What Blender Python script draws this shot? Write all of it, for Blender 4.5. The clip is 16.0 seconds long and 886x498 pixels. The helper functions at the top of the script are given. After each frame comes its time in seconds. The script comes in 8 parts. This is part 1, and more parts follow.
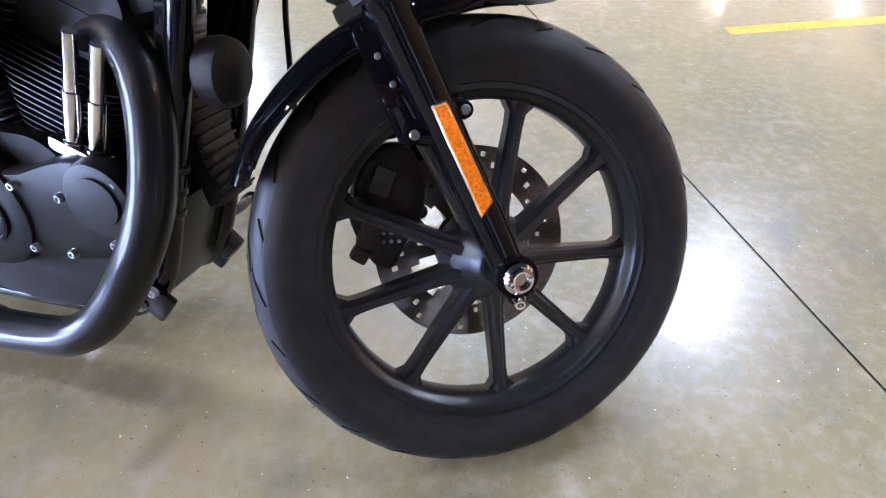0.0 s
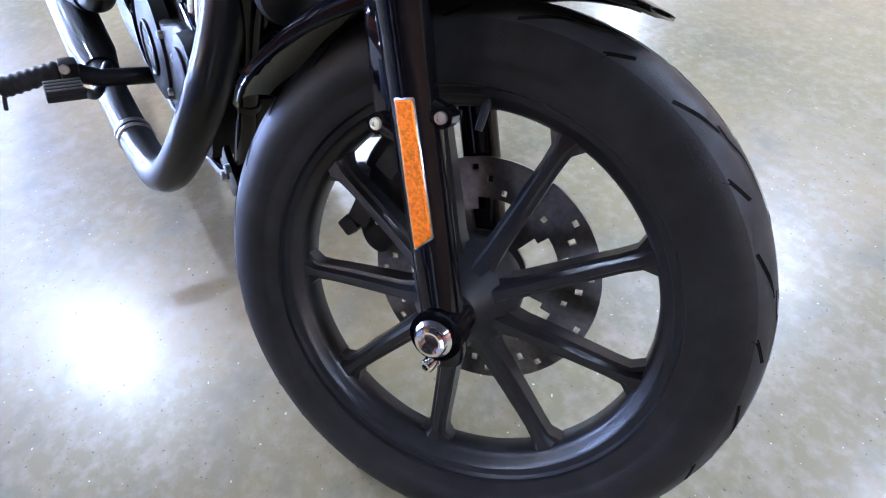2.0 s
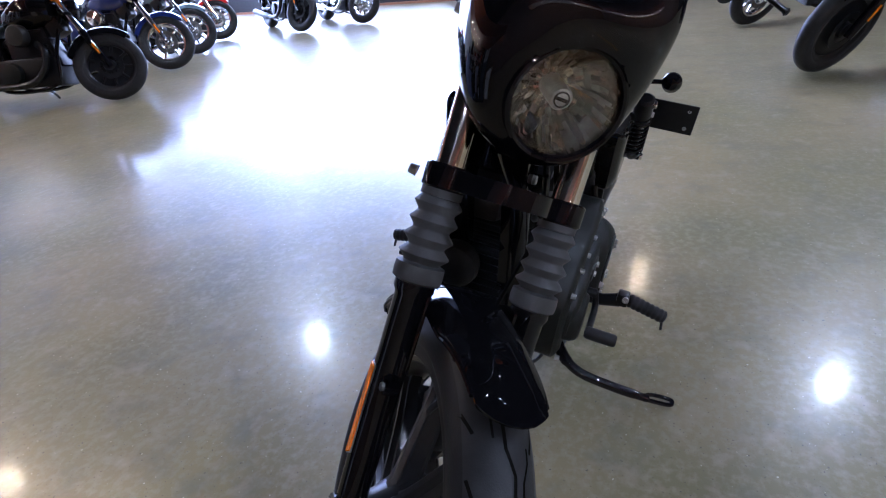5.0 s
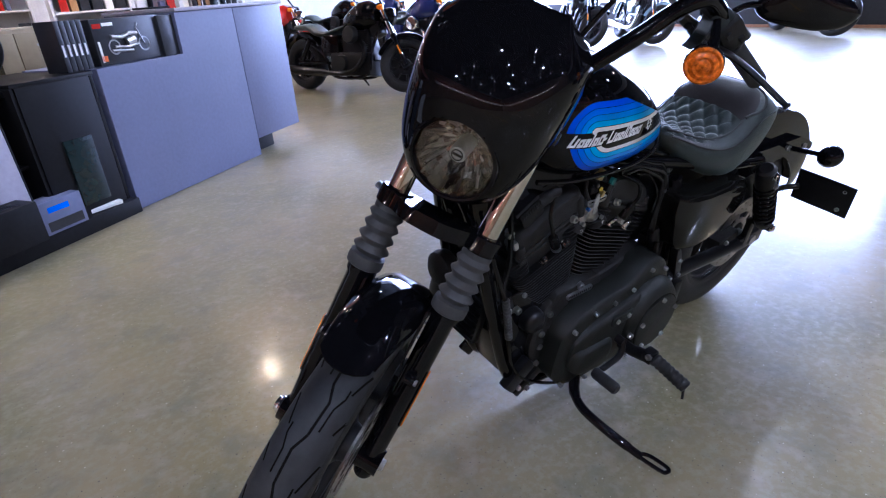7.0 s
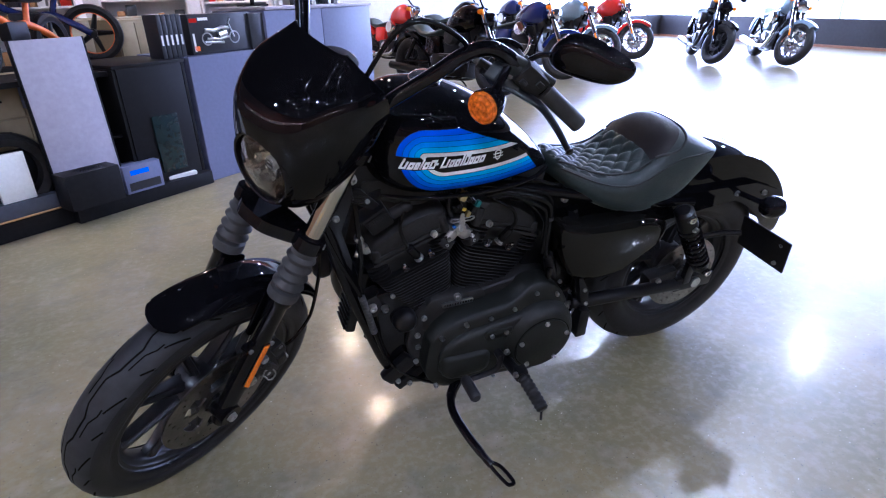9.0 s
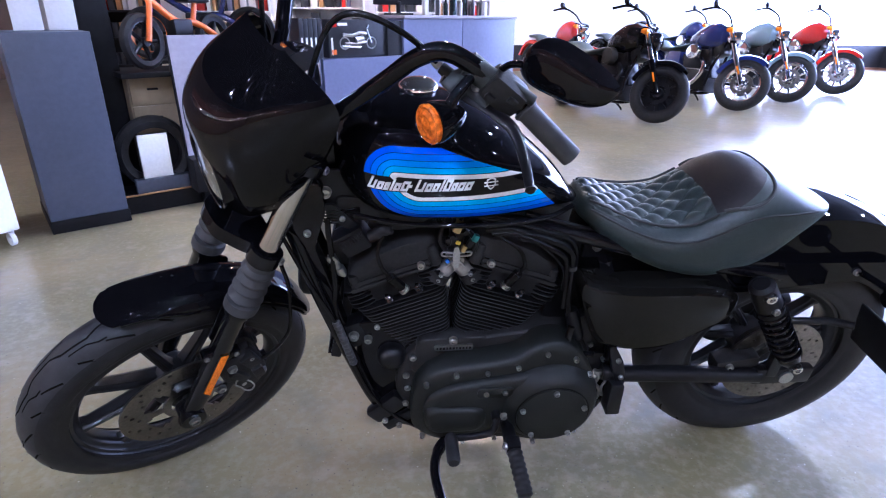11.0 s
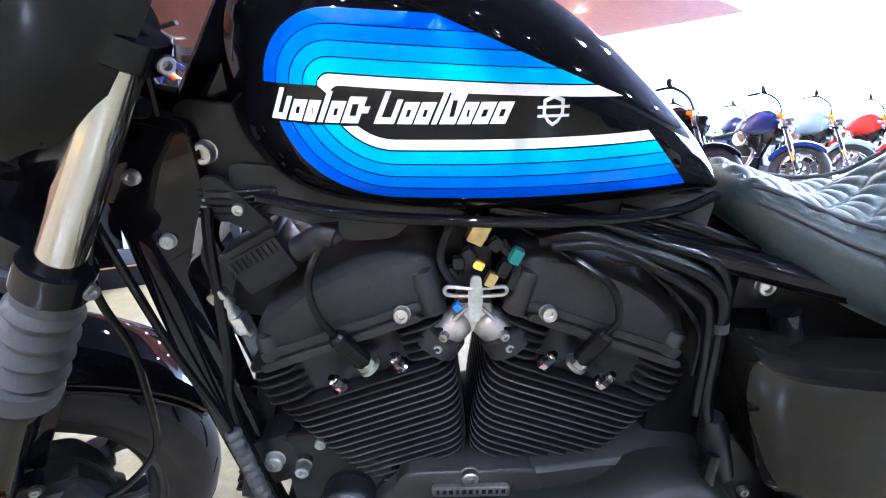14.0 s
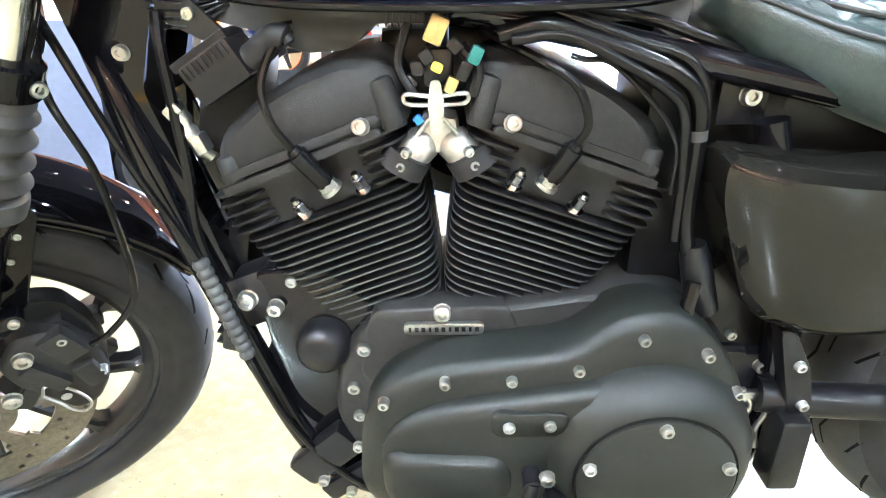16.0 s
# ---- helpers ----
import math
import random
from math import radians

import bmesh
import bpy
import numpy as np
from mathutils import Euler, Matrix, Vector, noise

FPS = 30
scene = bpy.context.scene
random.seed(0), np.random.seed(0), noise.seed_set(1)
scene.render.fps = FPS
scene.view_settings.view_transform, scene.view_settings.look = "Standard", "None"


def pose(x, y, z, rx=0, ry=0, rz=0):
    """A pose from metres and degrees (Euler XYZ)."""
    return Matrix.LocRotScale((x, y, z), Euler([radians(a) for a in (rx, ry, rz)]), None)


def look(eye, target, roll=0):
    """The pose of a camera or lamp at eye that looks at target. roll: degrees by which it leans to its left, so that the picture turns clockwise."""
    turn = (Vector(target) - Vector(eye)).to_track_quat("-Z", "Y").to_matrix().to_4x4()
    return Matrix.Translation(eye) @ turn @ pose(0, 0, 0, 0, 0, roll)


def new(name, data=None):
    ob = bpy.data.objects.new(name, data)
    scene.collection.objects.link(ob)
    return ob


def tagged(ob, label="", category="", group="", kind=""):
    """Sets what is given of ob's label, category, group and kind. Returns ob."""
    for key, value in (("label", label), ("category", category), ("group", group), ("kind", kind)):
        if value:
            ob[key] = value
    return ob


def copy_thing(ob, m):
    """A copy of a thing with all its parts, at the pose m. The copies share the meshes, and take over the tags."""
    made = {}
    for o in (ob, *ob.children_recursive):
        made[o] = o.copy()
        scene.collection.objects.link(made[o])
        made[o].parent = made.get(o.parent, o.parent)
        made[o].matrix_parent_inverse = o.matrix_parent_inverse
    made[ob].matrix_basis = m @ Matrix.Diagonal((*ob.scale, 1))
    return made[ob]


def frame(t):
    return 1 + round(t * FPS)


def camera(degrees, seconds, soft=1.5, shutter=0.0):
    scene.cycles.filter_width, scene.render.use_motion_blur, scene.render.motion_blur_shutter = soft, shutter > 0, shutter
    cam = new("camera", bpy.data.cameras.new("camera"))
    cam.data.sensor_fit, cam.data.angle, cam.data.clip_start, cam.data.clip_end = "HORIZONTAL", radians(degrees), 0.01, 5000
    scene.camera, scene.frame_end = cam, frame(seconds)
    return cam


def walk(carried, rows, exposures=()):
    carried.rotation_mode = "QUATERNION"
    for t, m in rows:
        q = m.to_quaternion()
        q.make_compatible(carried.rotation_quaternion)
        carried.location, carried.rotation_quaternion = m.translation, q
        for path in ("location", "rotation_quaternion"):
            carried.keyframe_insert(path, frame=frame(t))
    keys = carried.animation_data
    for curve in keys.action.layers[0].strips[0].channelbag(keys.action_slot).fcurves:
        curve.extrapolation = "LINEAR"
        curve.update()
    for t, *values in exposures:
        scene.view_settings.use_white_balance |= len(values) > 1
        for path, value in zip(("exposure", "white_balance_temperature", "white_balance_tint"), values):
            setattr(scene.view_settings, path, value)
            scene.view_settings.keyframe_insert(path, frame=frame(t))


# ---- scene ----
cam = camera(76.4, 16.0, 1.15)
PATH = [
    (0, (1.614, -0.471, 0.856), (1.149, 0.914, -0.511), -2.5),
    (0.5, (1.668, -0.385, 0.825), (1.032, 0.86, -0.605), -2.0),
    (1, (1.72, -0.292, 0.821), (0.927, 0.784, -0.666), -1.2),
    (1.5, (1.772, -0.218, 0.814), (0.839, 0.715, -0.689), -1.7),
    (2, (1.828, -0.135, 0.823), (0.665, 0.564, -0.646), -3.0),
    (2.5, (1.854, -0.055, 0.822), (0.584, 0.459, -0.635), -3.9),
    (3, (1.864, 0.035, 0.841), (0.499, 0.309, -0.596), -5.3),
    (3.5, (1.877, 0.117, 0.901), (0.365, 0.224, -0.404), -5.3),
    (4, (1.920, 0.215, 0.976), (0.277, 0.026, -0.150), -4.2),
    (4.5, (1.948, 0.335, 1.024), (0.294, -0.15, 0.011), -3.6),
    (5, (1.945, 0.442, 1.045), (0.361, -0.334, 0.103), -6.1),
    (5.2, (1.94, 0.496, 1.051), (0.41, -0.397, 0.121), -6.3),
    (7.3, (1.728, 1.071, 1.121), (0.721, -0.443, 0.286), -4.1),
    (7.5, (1.678, 1.120, 1.127), (0.684, -0.402, 0.292), -4.1),
    (8, (1.576, 1.222, 1.144), (0.638, -0.334, 0.308), -3.7),
    (8.5, (1.466, 1.348, 1.158), (0.644, -0.276, 0.331), -3.0),
    (8.7, (1.419, 1.392, 1.157), (0.654, -0.261, 0.333), -2.5),
    (10.8, (0.977, 1.332, 1.122), (0.773, -0.496, 0.338), 0.5),
    (11, (0.95, 1.297, 1.115), (0.784, -0.543, 0.348), 0.3),
    (11.5, (0.908, 1.163, 1.086), (0.707, -0.693, 0.367), 0.8),
    (12, (0.908, 1.006, 1.048), (0.656, -0.862, 0.377), 1.5),
    (12.5, (0.912, 0.884, 0.988), (0.677, -0.994, 0.341), 0.8),
    (13, (0.897, 0.818, 0.927), (0.703, -1.085, 0.345), 1.3),
    (13.5, (0.879, 0.779, 0.87), (0.731, -1.155, 0.382), 1.9),
    (14, (0.874, 0.766, 0.816), (0.815, -1.188, 0.395), 0.1),
    (14.5, (0.86, 0.762, 0.765), (0.872, -1.192, 0.342), -0.4),
    (15, (0.844, 0.767, 0.717), (0.914, -1.181, 0.269), -1.5),
    (15.5, (0.824, 0.773, 0.686), (0.896, -1.166, 0.201), -1.8),
    (16, (0.807, 0.782, 0.658), (0.857, -1.148, 0.138), -1.3),
]
EXPOSURES = [(0, 1.89, 5300, 17), (1, 1.9, 5150, 17), (2, 1.92, 4950, 17), (3, 1.52, 4950, 15), (4, 1.25, 5000, 15), (5, 0.66, 5000, 19), (8, 0.9, 5000, 22), (11, 1.36, 4850, 26), (12, 1.95, 4750, 25), (13.5, 2.48, 4850, 20), (14.5, 3.02, 5150, 14), (15, 3.4, 5350, 11), (16, 3.88, 5550, 4)]
walk(cam, [(t, look(eye, target, roll)) for t, eye, target, roll in PATH], EXPOSURES)

# ---- world, sun-free daylight through the west glazing, ceiling lamps ----
world = bpy.data.worlds.new("world")
scene.world = world
world.use_nodes = True
sky = world.node_tree.nodes.new("ShaderNodeTexSky")
sky.sky_type, sky.sun_disc = "NISHITA", False
sky.sun_elevation, sky.sun_rotation = radians(35), radians(250)
world.node_tree.links.new(sky.outputs["Color"], world.node_tree.nodes["Background"].inputs["Color"])
world.node_tree.nodes["Background"].inputs["Strength"].default_value = 0.1
scene.view_settings.exposure = 0.0

CEILING = 4.6
# (6.0, 1.6) is an unseen lamp, added to brighten the bike's front
LAMPS = [(-3.9, -9.15), (-3.8, -4.8), (-4.95, 2.4), (-7.05, -3.55), (-3.05, -1.48), (-5.4, 8.5), (6.0, 1.6)]
BRIGHT_LAMPS = [(3.07, 4.65), (0.16, 4.75)]
SPOTS = [(-3.2 + 1.35 * k, 2.9 + 0.35 * (k % 2)) for k in range(7)] + [(-2.6 + 1.5 * k, 6.4) for k in range(5)]
WARM_LAMPS = [(-0.2, -5.13), (-0.2, -7.0), (-7.0, -0.2)]
# made-up lamps without a known source, added to brighten counter and nearby floor
COUNTER_FILL_LAMPS = [(2.7, -2.5), (2.1, -3.1), (1.2, -3.5), (0.2, -4.0), (2.0, -2.0), (0.7, -2.6)]
# unseen small lamps in an invented layout, added for glints on gloss paint
TRACK = [(-2.3 + 1.4 * i + 0.4 * (j % 2), y) for i in range(7) for j, y in enumerate((2.0, 3.6, 5.4))]
LEAN, STEER, WHEELBASE = radians(11.55), radians(35.4), 1.497


# ---- materials ----
def material(name, color, rough=0.5, metal=0.0, coat=0.0, grain=0.0, grain_scale=200.0, bump=0.0, bump_scale=300.0,
             spots=0.0, spot_scale=8.0, emit=0.0, island=0.0, spec=0.5, glass=0.0):
    m = bpy.data.materials.new(name)
    m.use_nodes = True
    nt = m.node_tree
    b = nt.nodes["Principled BSDF"]
    b.inputs["Base Color"].default_value = (*color, 1)
    b.inputs["Roughness"].default_value, b.inputs["Metallic"].default_value = rough, metal
    b.inputs["Coat Weight"].default_value, b.inputs["Coat Roughness"].default_value = coat, 0.03
    b.inputs["Specular IOR Level"].default_value = spec
    if glass:
        b.inputs["Transmission Weight"].default_value = glass
    if emit:
        b.inputs["Emission Color"].default_value = (*color, 1)
        b.inputs["Emission Strength"].default_value = emit
    tex = nt.nodes.new("ShaderNodeTexCoord")
    if grain or spots or island:
        last = None
        for amount, scale, detail in ((grain, grain_scale, 4), (spots, spot_scale, 6)):
            if not amount:
                continue
            n = nt.nodes.new("ShaderNodeTexNoise")
            n.inputs["Scale"].default_value, n.inputs["Detail"].default_value = scale, detail
            nt.links.new(tex.outputs["Object"], n.inputs["Vector"])
            r = nt.nodes.new("ShaderNodeMapRange")
            r.inputs["From Min"].default_value, r.inputs["From Max"].default_value = 0.3, 0.7
            r.inputs["To Min"].default_value, r.inputs["To Max"].default_value = 1 - amount, 1 + amount
            nt.links.new(n.outputs["Fac"], r.inputs["Value"])
            mul = nt.nodes.new("ShaderNodeMix")
            mul.data_type, mul.blend_type = "RGBA", "MULTIPLY"
            mul.inputs["Factor"].default_value = 1
            if last is None:
                mul.inputs[6].default_value = (*color, 1)
            else:
                nt.links.new(last, mul.inputs[6])
            nt.links.new(r.outputs["Result"], mul.inputs[7])
            last = mul.outputs[2]
        if last is not None:
            nt.links.new(last, b.inputs["Base Color"])
    if bump:
        n = nt.nodes.new("ShaderNodeTexNoise")
        n.inputs["Scale"].default_value, n.inputs["Detail"].default_value = bump_scale, 3
        nt.links.new(tex.outputs["Object"], n.inputs["Vector"])
        k = nt.nodes.new("ShaderNodeBump")
        k.inputs["Strength"].default_value, k.inputs["Distance"].default_value = bump, 0.001
        nt.links.new(n.outputs["Fac"], k.inputs["Height"])
        nt.links.new(k.outputs["Normal"], b.inputs["Normal"])
    return m


GLOSS = material("gloss_black_paint", (0.003, 0.003, 0.004), 0.2, coat=0.85, grain=0.3, grain_scale=900, spec=0.0)
GLOSS.node_tree.nodes["Principled BSDF"].inputs["Coat IOR"].default_value = 1.38
SATIN = material("satin_black", (0.0058, 0.0058, 0.0068), 0.28, grain=0.25, grain_scale=60, bump=0.15, bump_scale=500, spec=0.25)
WRINKLE = material("wrinkle_black", (0.0138, 0.0136, 0.0137), 0.5, grain=0.25, grain_scale=120, bump=0.5, bump_scale=900, spots=0.15, spot_scale=14, spec=0.25)
COVER = material("engine_cover_black", (0.0078, 0.0088, 0.0078), 0.4, grain=0.2, grain_scale=150, bump=0.35, bump_scale=1100, spots=0.15, spot_scale=9, spec=0.25)
FIN = material("fin_black", (0.0065, 0.0065, 0.0075), 0.36, grain=0.25, grain_scale=90, bump=0.2, bump_scale=700, spec=0.25)
FIN_EDGE = material("machined_fin_edge", (0.085, 0.085, 0.09), 0.38, metal=0.8, grain=0.3, grain_scale=200)
RUBBER = material("tyre_rubber", (0.0175, 0.0172, 0.0182), 0.42, grain=0.2, grain_scale=40, bump=0.3, bump_scale=600, spots=0.25, spot_scale=6, spec=0.16)
# tread band a little paler than the sidewall
TREAD = material("paler_tread_rubber", (0.025, 0.0257, 0.028), 0.46, grain=0.2, grain_scale=40, bump=0.25, bump_scale=500, spots=0.2, spot_scale=7, spec=0.22)
WHEELBLACK = material("satin_wheel_black", (0.0145, 0.0148, 0.0168), 0.3, grain=0.2, grain_scale=70, bump=0.15, bump_scale=500, spec=0.35)
# near-black for surface strips that stand in for shaded recesses
GROOVE_SHADE = material("recess_shade_black", (0.003, 0.003, 0.003), 0.9, grain=0.3, spec=0.1)
GAITER = material("gaiter_rubber", (0.034, 0.0352, 0.037), 0.62, grain=0.2, grain_scale=60, bump=0.25, bump_scale=400, spots=0.15, spot_scale=20)
CHROME = material("chrome", (0.78, 0.78, 0.8), 0.07, metal=1.0, grain=0.05, grain_scale=300)
# chrome toned darker and warmer; tan reflections are put into its colour
STANCHION = material("reflection_toned_chrome", (0.56, 0.54, 0.49), 0.1, metal=1.0, grain=0.06, grain_scale=300)
BOWL = material("faceted_mirror_bowl", (0.46, 0.44, 0.39), 0.05, metal=1.0, grain=0.2, grain_scale=60)
STEEL = material("zinc_steel", (0.44, 0.45, 0.45), 0.28, metal=1.0, grain=0.15, grain_scale=300)
ALU = material("cast_aluminium", (0.4, 0.39, 0.365), 0.4, metal=0.85, grain=0.15, grain_scale=120, bump=0.3, bump_scale=500)
DISC = material("brake_disc_steel", (0.2, 0.185, 0.17), 0.28, metal=1.0, grain=0.2, grain_scale=150, spots=0.35, spot_scale=10)
PIPE = material("black_ceramic_pipe", (0.005, 0.0053, 0.0062), 0.45, grain=0.15, grain_scale=70, spots=0.15, spot_scale=10, spec=0.1, bump=0.1, bump_scale=400)
PIPE.node_tree.nodes["Principled BSDF"].inputs["Coat Weight"].default_value = 0.4
PIPE.node_tree.nodes["Principled BSDF"].inputs["Coat Roughness"].default_value = 0.09
VINYL = material("seat_vinyl", (0.0185, 0.0275, 0.0275), 0.38, grain=0.2, grain_scale=150, bump=0.4, bump_scale=700, spec=0.42)
VINYL.node_tree.nodes["Principled BSDF"].inputs["Sheen Weight"].default_value = 0.1
VINYL.node_tree.nodes["Principled BSDF"].inputs["Sheen Roughness"].default_value = 0.4
VINYL.node_tree.nodes["Principled BSDF"].inputs["Sheen Tint"].default_value = (0.75, 1.0, 0.92, 1)
INSERT = material("bolster_vinyl", (0.0125, 0.0098, 0.0105), 0.5, grain=0.2, grain_scale=150, bump=0.3, bump_scale=900, spec=0.3)
STITCH = material("seat_stitching", (0.02, 0.022, 0.022), 0.7, grain=0.2)
AMBER = material("amber_lens", (0.8, 0.2, 0.001), 0.25, grain=0.3, grain_scale=350, bump=0.9, bump_scale=450, coat=0.15, spec=0.25)
BLUES = [material("stripe_blue_%s" % n, c, 0.3, coat=0.6, grain=0.06, grain_scale=500, spec=0.1) for n, c in (
    ("deep", (0.0, 0.085, 0.8)), ("mid", (0.0, 0.15, 0.88)), ("bright", (0.0, 0.25, 0.9)), ("light", (0.0, 0.4, 0.88)))]
WHITE_LINE = material("stripe_white", (0.78, 0.8, 0.83), 0.22, coat=1.0, grain=0.04, grain_scale=400)
GLASS = material("clear_glass", (1, 1, 1), 0.02, glass=1.0)
SIGNAL = material("amber_signal_lens", (0.62, 0.13, 0.002), 0.2, grain=0.55, grain_scale=130, bump=1.0, bump_scale=160, coat=0.4, spec=0.2)
CABLE = material("cable_rubber", (0.003, 0.003, 0.0034), 0.22, grain=0.2, grain_scale=90, spec=0.22)
PLASTIC = material("matte_grey_plastic", (0.022, 0.022, 0.021), 0.55, grain=0.15, grain_scale=90, bump=0.25, bump_scale=600, spots=0.12, spot_scale=15, spec=0.3)
BRASS = material("brass", (0.5, 0.38, 0.17), 0.3, metal=0.9, grain=0.15, grain_scale=150)
PERCH = material("grey_cast_bracket", (0.02, 0.024, 0.024), 0.42, grain=0.2, grain_scale=120, bump=0.25, bump_scale=700, spots=0.15, spot_scale=20, spec=0.4)
TEAL = material("teal_connector", (0.009, 0.11, 0.1), 0.4, grain=0.1)
YELLOW_TAG = material("yellow_tag", (0.75, 0.55, 0.05), 0.5, grain=0.1)
BLUE_TAG = material("blue_clip", (0.03, 0.14, 0.5), 0.4, grain=0.1)
SCREEN = material("smoked_side_cover", (0.005, 0.0048, 0.0042), 0.2, coat=0.6, grain=0.3, grain_scale=900, spec=0.0)


# ---- mesh helpers ----
def catmull(pts, n=6):
    p = [Vector(q) for q in pts]
    p = [2 * p[0] - p[1], *p, 2 * p[-1] - p[-2]]
    out = []
    for i in range(1, len(p) - 2):
        for k in range(n):
            t = k / n
            a, b, c, d = p[i - 1], p[i], p[i + 1], p[i + 2]
            out.append(0.5 * ((2 * b) + (c - a) * t + (2 * a - 5 * b + 4 * c - d) * t * t + (3 * b - a - 3 * c + d) * t ** 3))
    return out + [p[-2]]


def skin(bm, rings, closed=True, caps=True):
    """Joins rings of points with quads."""
    vs = [[bm.verts.new(q) for q in ring] for ring in rings]
    n = len(rings[0])
    for a, b in zip(vs, vs[1:]):
        for i in range(n if closed else n - 1):
            bm.faces.new((a[i], a[(i + 1) % n], b[(i + 1) % n], b[i]))
    if caps and closed:
        bm.faces.new(vs[0][::-1])
        bm.faces.new(vs[-1])
    return vs


def tube(bm, pts, r, seg=12, caps=True):
    """A round bar along points; r: a number or one radius for each point."""
    pts = [Vector(q) for q in pts]
    rs = [float(v) for v in np.interp(np.linspace(0, 1, len(pts)), np.linspace(0, 1, len(r)), r)] if isinstance(r, (list, tuple)) else [r] * len(pts)
    way = (pts[1] - pts[0]).normalized()
    side = way.orthogonal().normalized()
    rings = []
    for i, q in enumerate(pts):
        d = (pts[min(i + 1, len(pts) - 1)] - pts[max(i - 1, 0)])
        d = d.normalized() if d.length > 1e-9 else way
        side = (side - d * side.dot(d)).normalized()
        up = d.cross(side)
        rings.append([q + rs[i] * (math.cos(a) * side + math.sin(a) * up) for a in [2 * math.pi * k / seg for k in range(seg)]])
    skin(bm, rings, True, caps)
    return bm


def lathe(bm, profile, centre=(0, 0, 0), axis="Y", seg=48, closed=False, a0=0.0, a1=360.0):
    """Turns (r, h) points round an axis through centre. closed: the profile is a loop."""
    full = abs(a1 - a0) >= 359.9
    n = seg if full else seg + 1
    rings = []
    for k in range(n):
        a = radians(a0 + (a1 - a0) * k / seg)
        c, s = math.cos(a), math.sin(a)
        ring = []
        for r, h in profile:
            p = {"Y": (r * c, h, r * s), "Z": (r * c, r * s, h), "X": (h, r * c, r * s)}[axis]
            ring.append(Vector(p) + Vector(centre))
        rings.append(ring)
    vs = [[bm.verts.new(q) for q in ring] for ring in rings]
    m = len(profile)
    for i in range(n if full else n - 1):
        a, b = vs[i], vs[(i + 1) % n]
        for j in range(m if closed else m - 1):
            bm.faces.new((a[j], a[(j + 1) % m], b[(j + 1) % m], b[j]))
    if not full and closed:
        bm.faces.new(vs[0][::-1])
        bm.faces.new(vs[-1])
    return bm


def block(bm, c, size, bevel=0.004, m=None, taper=1.0):
    """A bevelled block; taper narrows its top."""
    new_bm = bmesh.new()
    bmesh.ops.create_cube(new_bm, size=1)
    for v in new_bm.verts:
        k = taper if v.co.z > 0 else 1.0
        v.co = Vector((v.co.x * size[0] * k, v.co.y * size[1] * k, v.co.z * size[2]))
    if bevel:
        bmesh.ops.bevel(new_bm, geom=new_bm.edges[:], offset=bevel, segments=2, affect="EDGES", profile=0.6)
    mat = Matrix.Translation(c) @ (m or Matrix())
    join(bm, new_bm, mat)
    return bm


def join(bm, other, m=None):
    m = m or Matrix()
    made = {v: bm.verts.new(m @ v.co) for v in other.verts}
    for f in other.faces:
        bm.faces.new([made[v] for v in f.verts])
    other.free()


def prism(bm, outline, y0, y1, inset=0.0, rise=0.0, swap=1):
    """A plate with an (x, z) outline from y0 to y1, its outer edge rounded by inset and rise."""
    n = len(outline)
    cx, cz = sum(p[0] for p in outline) / n, sum(p[1] for p in outline) / n
    size = max(math.hypot(p[0] - cx, p[1] - cz) for p in outline)

    def ring(k, y):
        return [(cx + (x - cx) * k, y, cz + (z - cz) * k) for x, z in outline]
    rings = [ring(1, y0), ring(1, y1)]
    if inset:
        k = inset / size
        rings += [ring(1 - 0.35 * k, y1 + rise * 0.55), ring(1 - k, y1 + rise)]
    skin(bm, rings)
    bmesh.ops.recalc_face_normals(bm, faces=bm.faces[:])
    return bm


def rounded(points, r=0.02, n=4):
    """Rounds the corners of a closed (x, z) outline."""
    out = []
    m = len(points)
    for i in range(m):
        p, a, b = Vector(points[i]), Vector(points[i - 1]), Vector(points[(i + 1) % m])
        k = min(r, 0.45 * (a - p).length, 0.45 * (b - p).length)
        s, e = p + (a - p).normalized() * k, p + (b - p).normalized() * k
        for j in range(n + 1):
            t = j / n
            q = (1 - t) ** 2 * s + 2 * t * (1 - t) * p + t * t * e
            out.append((q.x, q.y))
    return out


